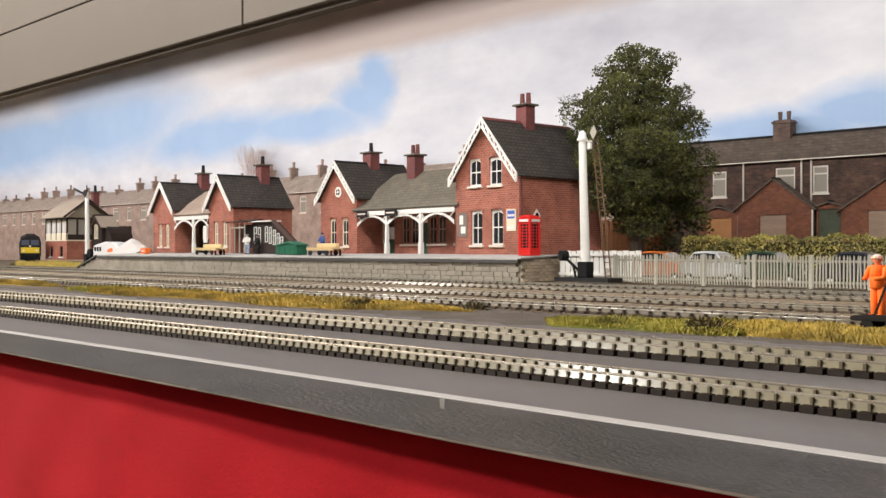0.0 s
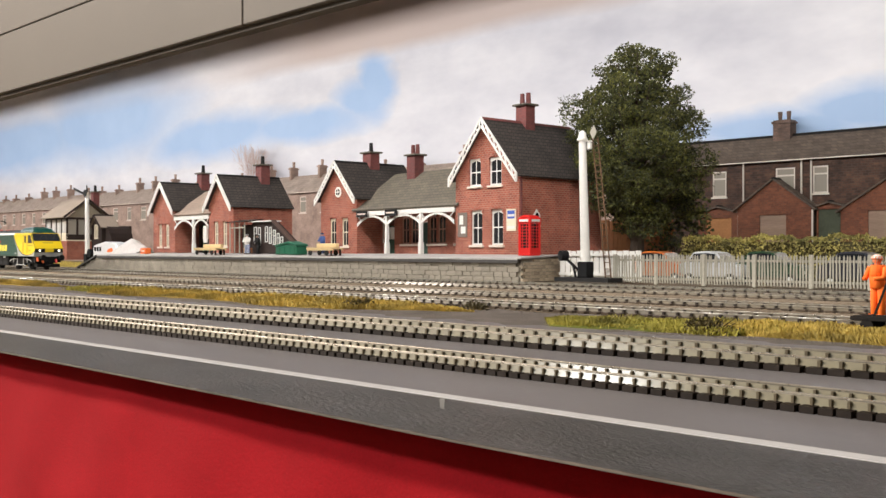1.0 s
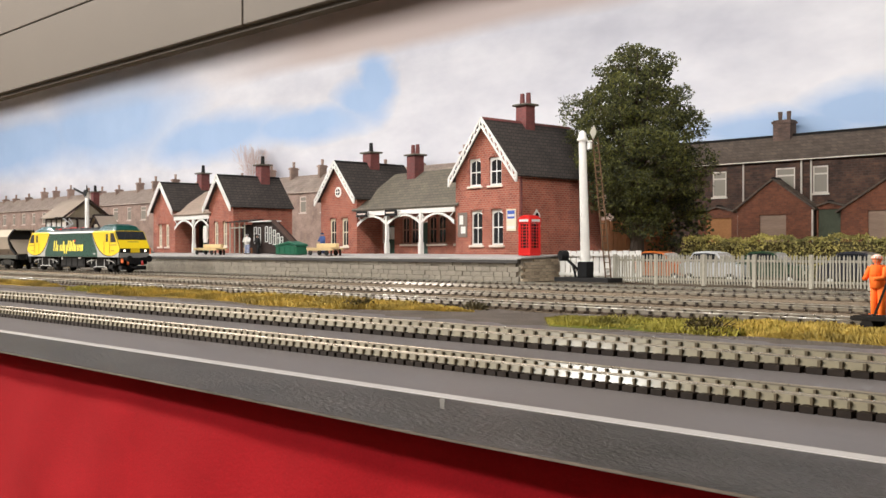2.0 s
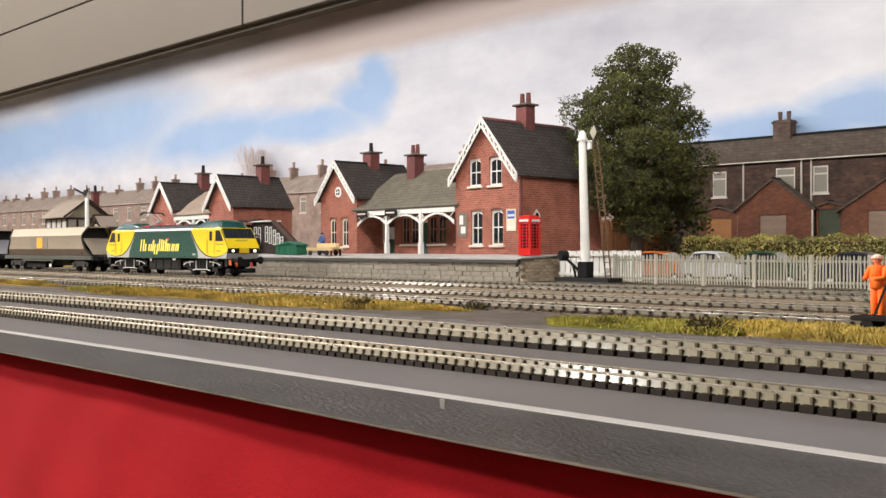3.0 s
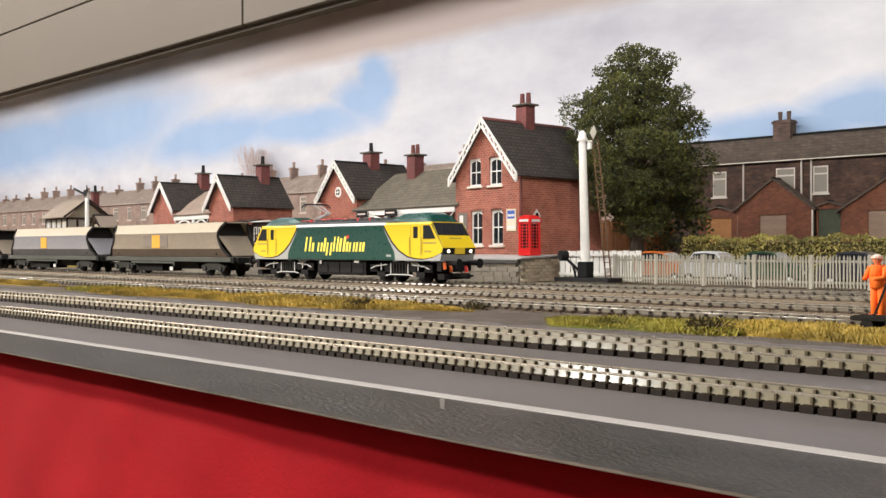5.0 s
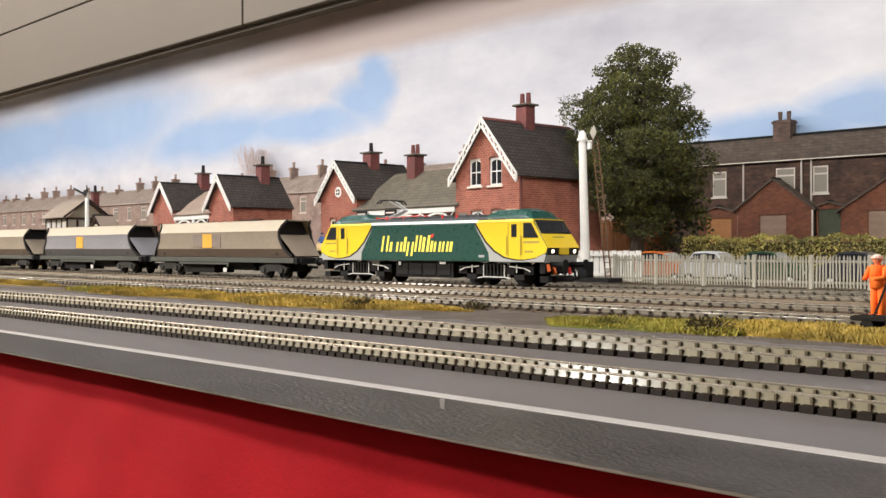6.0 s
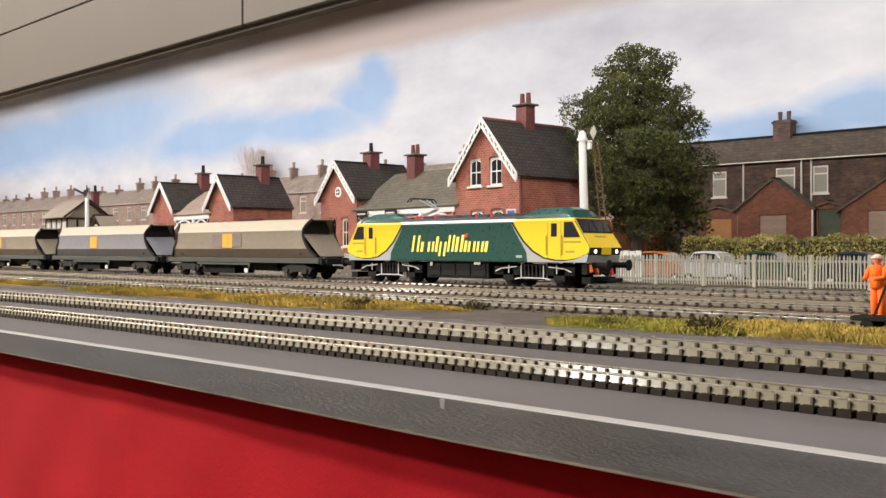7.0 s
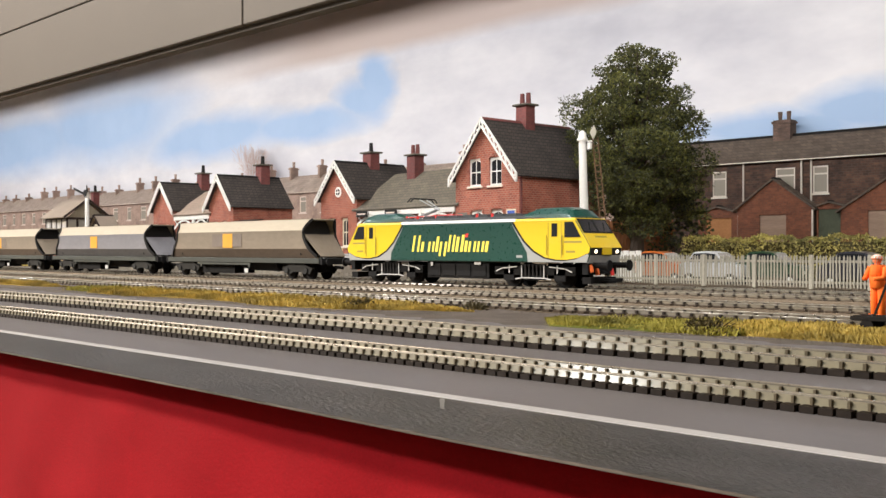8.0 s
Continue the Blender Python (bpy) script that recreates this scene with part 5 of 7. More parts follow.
# ---- what moves ----
RUN = ((0.0, -106.9), (0.5, -97.9), (1.0, -89.12), (1.5, -81.04), (2.0, -72.9), (2.5, -64.9), (3.0, -57.28), (3.5, -51.04), (4.0, -45.72), (4.5, -40.86),
       (5.0, -36.3), (5.5, -32.3), (6.0, -29.07), (6.5, -27.12), (7.0, -26.5), (7.5, -26.47), (8.0, -26.47))


def nose(t):
    """Where the leading nose is along the line, smoothly between the known times."""
    k = min(int(t / 0.5), 15)
    p = [RUN[max(0, min(16, k + d))][1] for d in (-1, 0, 1, 2)]
    if k == 0:
        p[0] = 2 * p[1] - p[2]
    u = t / 0.5 - k
    a, b = (p[2] - p[0]) / 2, (p[3] - p[1]) / 2
    return (2 * u ** 3 - 3 * u ** 2 + 1) * p[1] + (u ** 3 - 2 * u ** 2 + u) * a + (3 * u ** 2 - 2 * u ** 3) * p[2] + (u ** 3 - u ** 2) * b


def motions():
    for ob, back in TRAIN:
        walk(ob, [(i / 10, pose((nose(i / 10) - back) * S, 39.47 * S, 0)) for i in range(81)])
    twins = {w.data: (x, r) for w, x, r in WHEELS}
    for w, x, r in [(o, *twins[o.data]) for ob in MOVING for o in ob.children if o.data in twins]:
        if w.parent in MOVING:
            walk(w, [(i / 30, pose(x * S, 0, (r - 0.16) * S, 0, math.degrees((nose(i / 30) + 106.9) / r) % 360, 0)) for i in range(241)])


TRAIN, MOVING = [], []
# ---- planting ----
def leafy(name, lo, hi):
    """Foliage whose clumps differ one from another."""
    m, nt, p = base(name, 0.75)
    g = nt.nodes.new("ShaderNodeNewGeometry")
    r = nt.nodes.new("ShaderNodeValToRGB")
    r.color_ramp.elements[0].color, r.color_ramp.elements[1].color = (*lo, 1), (*hi, 1)
    nt.links.new(g.outputs["Random Per Island"], r.inputs[0])
    v = scaled(nt)
    patch, _ = two_tone(nt, v, (0.35, 0.36, 0.35), (1.4, 1.35, 1.2), 0.5)
    nt.links.new(mix(nt, r.outputs[0], patch, 1.0, "MULTIPLY"), p.inputs["Base Color"])
    return m


M["tree_leaf"] = leafy("dark_green_foliage", (0.004, 0.008, 0.002), (0.135, 0.140, 0.022))
M["hedge_leaf"] = leafy("olive_hedge_foliage", (0.20, 0.18, 0.045), (0.52, 0.45, 0.14))
M["straw"] = leafy("straw_grass_blades", (0.42, 0.32, 0.065), (0.72, 0.57, 0.16))
M["grassy"] = leafy("green_grass_blades", (0.27, 0.27, 0.045), (0.56, 0.51, 0.11))
M["weedy"] = leafy("dry_brown_weed", (0.06, 0.05, 0.02), (0.20, 0.16, 0.06))


def scatter(bm, rnd, at, size, flat=0.6):
    """One small leaf tuft: a bent pair of triangles turned at random."""
    a, b, c = (rnd.uniform(-1, 1) for _ in range(3))
    u = Vector((a, b, c)).normalized()
    w = u.cross(Vector((rnd.uniform(-1, 1), rnd.uniform(-1, 1), rnd.uniform(-1, 1)))).normalized()
    n = u.cross(w)
    v0, v1 = bm.verts.new(at - u * size), bm.verts.new(at + u * size)
    v2, v3 = bm.verts.new(at + w * size * flat + n * size * 0.3), bm.verts.new(at - w * size * flat + n * size * 0.3)
    bm.faces.new((v0, v2, v1))
    bm.faces.new((v0, v1, v3))


def tree():
    """A broad round-headed tree: tapered trunk, limbs, and a crown of clumps of small leaves with gaps."""
    t = thing("tree", (-36.4, 58, -0.25), 0, "tall dark green bushy tree behind the white fence", "tree")
    rnd = random.Random(11)
    bm = fresh()
    rod(bm, (0, 0, 0), (0.1, 0, 2.6), 0.62, 0.48, 10)
    rod(bm, (0.1, 0, 2.55), (-0.1, 0.1, 7.0), 0.48, 0.30, 10)
    rod(bm, (-0.1, 0.1, 6.9), (0.1, 0, 13.5), 0.30, 0.08, 8)
    part("trunk", bm, "bark", t)
    # crown outline: height, reach to either side
    outline = ((3.2, 0.6, 1.6), (4.2, 1.6, 2.9), (5.7, 2.4, 3.4), (7.6, 3.0, 4.4), (8.5, 3.9, 4.5), (10.0, 4.2, 4.1), (11.3, 4.4, 3.8), (12.5, 3.9, 3.4), (13.6, 3.2, 3.2), (14.7, 2.6, 2.8), (15.6, 1.3, 1.9), (16.2, 0.5, 0.9))

    def half(z, a):
        for (p, l0, r0), (q, l1, r1) in zip(outline, outline[1:]):
            if p <= z <= q:
                u, c = (z - p) / (q - p), math.cos(a)
                l, r = l0 + (l1 - l0) * u, r0 + (r1 - r0) * u
                return (l + r) / 2 + c * (r - l) / 2
        return 0.4
    clumps, tries = [], 0
    while len(clumps) < 105 and tries < 9000:
        tries += 1
        z, a = rnd.uniform(3.4, 16.1), rnd.uniform(0, 2 * math.pi)
        r = half(z, a) * (1 - 0.35 * rnd.random() ** 2)
        c = Vector((r * math.cos(a), r * math.sin(a), z))
        if all((c - d).length > 1.2 for d, _ in clumps):
            clumps.append((c, rnd.choice((0.62, 0.85, 1.1, 1.5))))
    bm = fresh()
    for c, k in clumps[::2]:
        rod(bm, (0, 0, max(2.4, c.z * 0.62)), c, 0.12, 0.04, 5)
    tagged(part("limb_growth", bm, "bark", t), kind="stuff")
    bm = fresh()
    for c, k in clumps:                                             # billows: leaves thick on the shell, hollow shade between
        for _ in range(int(560 * k * k)):
            d = Vector((rnd.gauss(0, 1), rnd.gauss(0, 1), rnd.gauss(0, 1))).normalized()
            lump = 0.84 + 0.55 * noise.noise(d * 2.3 + c)
            d = d * k * lump * rnd.uniform(0.72, 1.04)
            d.z *= 0.85
            scatter(bm, rnd, c + d, rnd.uniform(0.05, 0.115))
    for _ in range(5200):                                           # thinner growth inside
        z, a = rnd.uniform(4.0, 15), rnd.uniform(0, 2 * math.pi)
        r = half(z, a) * rnd.uniform(0.1, 0.85)
        scatter(bm, rnd, Vector((r * math.cos(a), r * math.sin(a), z)), rnd.uniform(0.12, 0.22))
    tagged(part("crown", bm, "tree_leaf", t), kind="stuff")
    # undergrowth at its foot
    b = thing("bush", (-34.6, 61.5, -0.25), 0, "dark shaded bush beside the tree", "bush")
    bm = fresh()
    for i in range(5):
        rod(bm, (0, 0, 0), (rnd.uniform(-1.4, 1.4), rnd.uniform(-0.6, 0.6), rnd.uniform(2, 4)), 0.12, 0.04, 5)
    part("stems", bm, "bark", b)
    bm = fresh()
    for i in range(26):
        c = Vector((rnd.uniform(-2.6, 1.6), rnd.uniform(-0.9, 0.9), rnd.uniform(1.0, 6.4)))
        for _ in range(110):
            d = Vector((rnd.gauss(0, 1), rnd.gauss(0, 1), rnd.gauss(0, 1))).normalized() * rnd.uniform(0.5, 1.0)
            scatter(bm, rnd, c + d, rnd.uniform(0.1, 0.2))
    tagged(part("foliage", bm, "tree_leaf", b), kind="stuff")


def hedge():
    rnd = random.Random(5)
    h = thing("hedge", (0, 60, -0.25), 0, "long clipped olive-green hedge", "hedge")
    bm = fresh()
    for i in range(26):
        x = -33.6 + 1.3 * i
        for _ in range(3):
            rod(bm, (x, 0.6, 0), (x + rnd.uniform(-0.5, 0.5), rnd.uniform(0.3, 0.9), 2.6), 0.08, 0.03, 5)
    part("stems", bm, "bark", h)
    bm = fresh()
    x = -34.0
    for _ in range(17000):
        x = rnd.uniform(-34.0, 0)
        top = 2.75 + 0.12 * math.sin(x * 1.3) + 0.10 * math.sin(x * 3.7)
        if rnd.random() < 0.4:
            c = Vector((x, rnd.uniform(0, 1.3), top + rnd.gauss(0, 0.06)))
        else:
            c = Vector((x, rnd.gauss(0, 0.08), rnd.uniform(0.2, top)))
        scatter(bm, rnd, c, rnd.uniform(0.06, 0.13))
    tagged(part("foliage", bm, "hedge_leaf", h), kind="stuff")
    bm = fresh()
    box(bm, -33.8, 0, 0.2, 1.2, 0.0, 2.5)
    part("inner_growth", bm, "weed", h)


def grass(x0, x1, y0, y1, n, mat, label, seed, tall=0.34):
    rnd = random.Random(seed)
    bm = fresh()
    rows = []
    for i in range(61):                                             # matted turf below the blades
        x, t = x0 + (x1 - x0) * i / 60, min(1.0, 6 * i / 60, 6 * (1 - i / 60))
        mid, hw = (y0 + y1) / 2 + 0.3 * math.sin(x * 0.5), (y1 - y0) / 2 * 0.95 * t + 0.02
        rows.append([bm.verts.new((x, mid + hw * k, -0.335 + h * (0.4 + 0.6 * t))) for k, h in ((-1, 0), (-0.7, 0.09), (0, 0.13), (0.7, 0.09), (1, 0))])
    for a, b in zip(rows, rows[1:]):
        for j in range(4):
            bm.faces.new((a[j], b[j], b[j + 1], a[j + 1])).material_index = 1
    for _ in range(n):
        u = rnd.random()
        x = x0 + (x1 - x0) * u
        edge = 0.5 + 0.5 * math.sin(x * 0.9 + seed) * math.sin(x * 0.37)
        taper = min(1.0, 6 * u, 6 * (1 - u))
        mid, hw = (y0 + y1) / 2 + 0.3 * math.sin(x * 0.5), (y1 - y0) / 2 * (0.75 + 0.25 * edge) * taper
        y = mid + hw * rnd.uniform(-1, 1) * (1.0 if rnd.random() < 0.9 else 1.12)
        if noise.noise(Vector((x * 0.7, y * 0.9, seed))) < -0.2 and rnd.random() < 0.7:
            continue
        h = tall * rnd.uniform(0.35, 1.2) * (0.8 + 0.5 * noise.noise(Vector((x * 1.1, y, 3.3)))) * (0.65 + 0.35 * taper)
        a, lean, w = rnd.uniform(0, math.pi), rnd.uniform(-0.14, 0.14), rnd.uniform(0.006, 0.015)
        dx, dy = w * math.cos(a), w * math.sin(a)
        vs = [bm.verts.new(p) for p in ((x - dx, y - dy, -0.33), (x + dx, y + dy, -0.33), (x + lean + dx * 0.6, y + dy * 0.6, -0.33 + h), (x + lean - dx * 0.6, y - dy * 0.6, -0.33 + h))]
        bm.faces.new(vs)
    whole("grass", bm, [mat, "grass" if mat == "straw" else "grass_green"], label, "grass", "stuff")


def weed(x, y, r, h, seed):
    rnd = random.Random(seed)
    w = thing("weed_clump", (x, y, -0.32), 0, "dark dry weed clump in the grass", "weed", "weed clumps by the track")
    bm = fresh()
    for _ in range(14):
        a = rnd.uniform(0, 6.28)
        rod(bm, (0, 0, 0), (r * math.cos(a) * rnd.random(), 0.4 * r * math.sin(a), h * rnd.uniform(0.5, 1)), 0.02, 0.01, 4)
    tagged(part("stems", bm, "weed", w), kind="stuff")
    bm = fresh()
    for _ in range(220):
        a = rnd.uniform(0, 6.28)
        q = r * rnd.random() ** 0.6
        scatter(bm, rnd, Vector((q * math.cos(a), 0.5 * q * math.sin(a), h * rnd.uniform(0.05, 1) * (1 - 0.6 * q / r))), rnd.uniform(0.03, 0.07))
    tagged(part("leaves", bm, "weedy", w), kind="stuff")


# ---- fences, signals and small things of the yard ----
def picket_fence(name, x0, x1, y, z0, top, step, wide, posts, mat, label, group=""):
    f = thing(name, (0, y, z0), 0, label, "fence", group)
    h = top - z0
    bm = fresh()
    prism(bm, [(-wide / 2, 0.10), (wide / 2, 0.10), (wide / 2, h - 0.10), (0, h), (-wide / 2, h - 0.10)], "y", -0.03, 0.03)
    me = to_mesh("picket", bm, [mat])
    n = int((x1 - x0) / step)
    rnd = random.Random(int(-x0))
    for i in range(n + 1):
        o = shared("picket", me, f, (x0 + step * i, 0, rnd.uniform(-0.02, 0.02)))
        o.rotation_euler.y = rnd.uniform(-0.03, 0.03)
    for z in (0.28, h - 0.38):
        bm = fresh()
        box(bm, x0, x1, 0.035, 0.10, z, z + 0.13)
        part("rail", bm, mat, f)
    for x in posts:
        bm = fresh()
        box(bm, x - 0.10, x + 0.10, -0.06, 0.14, 0, h + 0.03)
        part("post", bm, mat, f, soften=0.02)


def gate():
    g = thing("white_gate", (-30.6, 49.2, -0.1), 0, "white close-boarded gate with a diagonal brace", "gate")
    for i in range(14):
        bm = fresh()
        box(bm, -5.9 + 0.43 * i, -5.9 + 0.43 * i + 0.36, 0, 0.06, 0.0, 1.78 + 0.03 * (i % 2))
        part("board", bm, "white", g)
    for z in (0.25, 1.45):
        bm = fresh()
        box(bm, -5.95, 0.1, -0.07, -0.005, z, z + 0.18)
        part("rail", bm, "white", g)
    bm = fresh()
    bar(bm, (-2.6, -0.1, 0.4), (-0.9, -0.1, 1.5), 0.06, 0.16)
    part("brace", bm, "white", g)


def signal_mast():
    s = thing("signal_post", (-33.0, 47.0, -0.2), 0, "tall white signal post with black base and weight", "signal post")
    bm = fresh()
    box(bm, -1.75, 2.1, -0.75, 0.75, 0.05, 0.30)
    part("base_slab", bm, "dark", s, "dark timber staging")
    bm = fresh()
    box(bm, -0.36, 0.36, -0.36, 0.36, 0.30, 1.25)
    part("socket", bm, "black", s, "black iron socket", soften=0.05)
    bm = fresh()
    rod(bm, (0, 0, 1.2), (-0.22, 0, 8.55), 0.29, 0.22, 14)
    m = part("post", bm, "white", s, "white tapered post")
    bm = fresh()
    rod(bm, (-0.22, 0, 8.5), (-0.22, 0, 8.62), 0.33, 0.33, 14)
    rod(bm, (-0.22, 0, 8.62), (-0.22, 0, 8.98), 0.27, 0.21, 14)
    rod(bm, (-0.22, 0, 8.98), (-0.22, 0, 9.1), 0.18, 0.06, 10)
    part("finial", bm, "white", m)
    bm = fresh()
    prism(bm, [(-0.40, 2.5), (-0.34, 2.5), (-0.34, 8.3), (-0.40, 8.3)], "y", -0.05, 0.05)
    part("conduit", bm, "dark", s)
    bm = fresh()
    bar(bm, (-0.3, -0.3, 0.75), (-1.2, -0.5, 1.55), 0.12, 0.14)
    lv = part("lever", bm, "black", s)
    bm = fresh()
    rod(bm, (-1.35, -0.7, 1.6), (-1.15, -0.3, 1.6), 0.32, 0.32, 16)
    part("weight", bm, "black", lv, "round black balance weight")
    bm = fresh()
    bar(bm, (-0.35, -0.5, 0.32), (-0.55, -0.5, 1.1), 0.1, 0.1)
    part("rod", bm, "black", s)
    ld = thing_piece("ladder", s)
    for e in (-0.19, 0.19):
        bm = fresh()
        bar(bm, (1.30 + e, 0.5, 0.2), (0.45 + e, 0.35, 8.7), 0.05, 0.07)
        part("stile", bm, "rust", ld)
    for i in range(22):
        u = (i + 0.6) / 22
        c = Vector((1.30, 0.5, 0.2)).lerp(Vector((0.45, 0.35, 8.7)), u)
        bm = fresh()
        bar(bm, c - Vector((0.19, 0, 0)), c + Vector((0.19, 0, 0)), 0.04, 0.05)
        part("rung", bm, "rust", ld)
    bm = fresh()
    prism(bm, [(0.30, 8.95), (0.58, 9.35), (0.80, 8.95), (0.55, 8.50)], "y", 0.0, 0.06)
    part("arm_plate", bm, "fence", s, "pale diamond plate seen from behind")
    bm = fresh()
    box(bm, 0.18, 0.42, -0.1, 0.12, 7.95, 8.35)
    box(bm, 0.0, 0.5, -0.05, 0.05, 8.38, 8.46)
    part("signal_lamp", bm, "white", s, soften=0.03)


def thing_piece(name, parent):
    bm = fresh()
    bar(bm, (1.08, 0.5, 0.16), (1.52, 0.5, 0.16), 0.06, 0.08)
    return part(name, bm, "rust", parent, "rusty iron ladder")


M["rust"] = mottled("rusty_iron", (0.13, 0.075, 0.040), 0.7, 0.2, var=0.35)


def phone_box():
    p = thing("telephone_box", (-38.75, 48.9, 1.38), -4, "bright red telephone box beside the station house", "telephone box")
    bm = fresh()
    box(bm, -0.52, 0.52, -0.52, 0.52, 0, 0.12)
    for x in (-0.52, 0.38):
        for y in (-0.52, 0.38):
            box(bm, x, x + 0.14, y, y + 0.14, 0.12, 2.25)
    box(bm, -0.54, 0.54, -0.54, 0.54, 2.14, 2.44)
    box(bm, -0.38, 0.38, -0.38, 0.38, 0.12, 0.5)
    part("frame", bm, "phone_red", p, soften=0.02)
    bm = fresh()
    prism(bm, [(-0.52, 2.44), (0.52, 2.44), (0.36, 2.58), (0.0, 2.66), (-0.36, 2.58)], "y", -0.5, 0.5)
    part("crown", bm, "phone_red", p, soften=0.03)
    for k in range(4):
        m = part("door" if k == 0 else "side_panel", glazing(), "phone_red", p)
        m.rotation_euler.z = k * math.pi / 2
        bm = fresh()
        box(bm, -0.38, 0.38, -0.46, -0.45, 0.5, 2.1)
        part("pane", bm, "glass_dark", m)
        bm = fresh()
        box(bm, -0.40, 0.40, -0.555, -0.542, 2.2, 2.36)
        part("sign", bm, "white", m, "white sign strip")


def glazing():
    bm = fresh()
    for i in range(9):
        z = 0.45 + 0.2 * i
        box(bm, -0.38, 0.38, -0.49, -0.46, z, z + 0.045)
    for x in (-0.38, -0.20, 0.16, 0.34):
        box(bm, x, x + 0.04, -0.488, -0.462, 0.3, 2.15)
    box(bm, -0.38, 0.38, -0.488, -0.462, 0.12, 0.5)
    return bm


def figurine(name, at, rz, h, cols, label, bend=0.0):
    """A painted model figure as one plain mesh: boots, legs, body, arms, head and hat in simple rounded solids."""
    bm = fresh()
    k = h / 1.75
    for s in (-1, 1):
        rod(bm, (s * 0.13 * k, 0, 0.06 * k), (s * 0.12 * k, 0.02, 0.86 * k), 0.10 * k, 0.13 * k, 10, 1)
        box(bm, s * 0.13 * k - 0.07 * k, s * 0.13 * k + 0.07 * k, -0.16 * k, 0.10 * k, 0, 0.10 * k, 2)
        rod(bm, (s * 0.27 * k, 0, 1.40 * k), (s * 0.33 * k, -0.12 * k, 1.10 * k), 0.085 * k, 0.075 * k, 8, 0)
        rod(bm, (s * 0.33 * k, -0.12 * k, 1.10 * k), (s * 0.16 * k, -0.34 * k, 1.08 * k), 0.075 * k, 0.06 * k, 8, 0)
    rod(bm, (0, 0.01, 0.82 * k), (0, 0, 1.15 * k), 0.22 * k, 0.24 * k, 12, 0)
    rod(bm, (0, 0, 1.15 * k), (0, 0, 1.47 * k), 0.24 * k, 0.20 * k, 12, 0)
    rod(bm, (0, -0.02 * k, 1.46 * k), (0, -0.03 * k, 1.56 * k), 0.08 * k, 0.09 * k, 8, 3)
    rod(bm, (0, -0.03 * k, 1.54 * k), (0, -0.03 * k, 1.62 * k), 0.12 * k, 0.13 * k, 10, 3)
    rod(bm, (0, -0.04 * k, 1.62 * k), (0, -0.03 * k, 1.70 * k), 0.165 * k, 0.15 * k, 12, 4)
    rod(bm, (0, -0.03 * k, 1.70 * k), (0, -0.03 * k, 1.76 * k), 0.15 * k, 0.06 * k, 12, 4)
    return whole(name, bm, cols, label, "figurine", at=at, rz=rz, soften=0.012, smooth=True, group="painted model figures")


M["skin"] = mottled("flesh_paint", (0.55, 0.30, 0.20), 0.6, var=0.05)
M["blue_cloth"] = mottled("blue_paint", (0.07, 0.12, 0.30), 0.6, var=0.1)
M["barrow"] = mottled("yellow_cream_timber", (0.66, 0.50, 0.26), 0.7, var=0.15)
M["box_green"] = mottled("bottle_green_paint", (0.008, 0.10, 0.05), 0.45, var=0.25)


def trolley():
    """A small dark platform trolley beside the orange figure."""
    t = thing("track_trolley", (-8.35, 24.9, -0.32), 0, "low dark track trolley with an upright handle", "trolley")
    bm = fresh()
    box(bm, -0.75, 1.3, -0.45, 0.45, 0.30, 0.42)
    part("deck", bm, "dark", t, soften=0.02)
    for x in (-0.35, 0.9):
        for y in (-0.4, 0.4):
            bm = fresh()
            rod(bm, (x, y - 0.05, 0.17), (x, y + 0.05, 0.17), 0.17, n=16)
            part("wheel", bm, "dark", t)
    bm = fresh()
    bar(bm, (-0.25, -0.2, 0.4), (0.1, -0.2, 1.35), 0.05, 0.05)
    bar(bm, (0.1, -0.35, 1.35), (0.1, 0.15, 1.35), 0.06, 0.06)
    part("handle", bm, "dark", t)


def car(x, y, colour, label, length=3.9, est=False):
    c = thing("car", (x, y, -0.24), 0, label, "car", "cars parked behind the fence")
    L = length / 2
    prof = [(-L, 0.35), (L, 0.35), (L, 0.75), (L - 0.15, 0.92), (0.95, 1.02), (0.45, 1.52), (-0.2, 1.60), (-1.0 if not est else -1.6, 1.56), (-1.55 if not est else -1.85, 1.05), (-L + 0.05, 0.98), (-L, 0.7)]
    prof = [(a, b * 1.2) for a, b in prof]
    bm = fresh()
    prism(bm, prof, "y", -0.82, 0.82)
    part("body", bm, colour, c, soften=0.07)
    for s in (-1, 1):
        bm = fresh()
        prism(bm, [(0.78, 1.27), (0.38, 1.75), (-0.18, 1.8), (-0.95, 1.76), (-1.3, 1.27)], "y", s * 0.822, s * 0.835)
        part("side_glass", bm, "glass_dark", c)
    bm = fresh()
    prism(bm, [(0.93, 1.28), (0.955, 1.31), (0.515, 1.81), (0.49, 1.79)], "y", -0.7, 0.7)
    part("windscreen", bm, "glass_pale", c)
    for wx in (-L + 0.7, L - 0.7):
        for s in (-1, 1):
            bm = fresh()
            rod(bm, (wx, s * 0.68, 0.32), (wx, s * 0.86, 0.32), 0.31, n=16)
            w = part("wheel", bm, "black", c)
            bm = fresh()
            rod(bm, (wx, s * 0.855, 0.32), (wx, s * 0.875, 0.32), 0.16, n=10)
            part("hubcap", bm, "loco_band", w)
    for s in (-1, 1):
        bm = fresh()
        rod(bm, (L - 0.03, s * 0.6, 0.72), (L + 0.03, s * 0.6, 0.72), 0.1, n=10)
        part("headlight", bm, "loco_band", c)


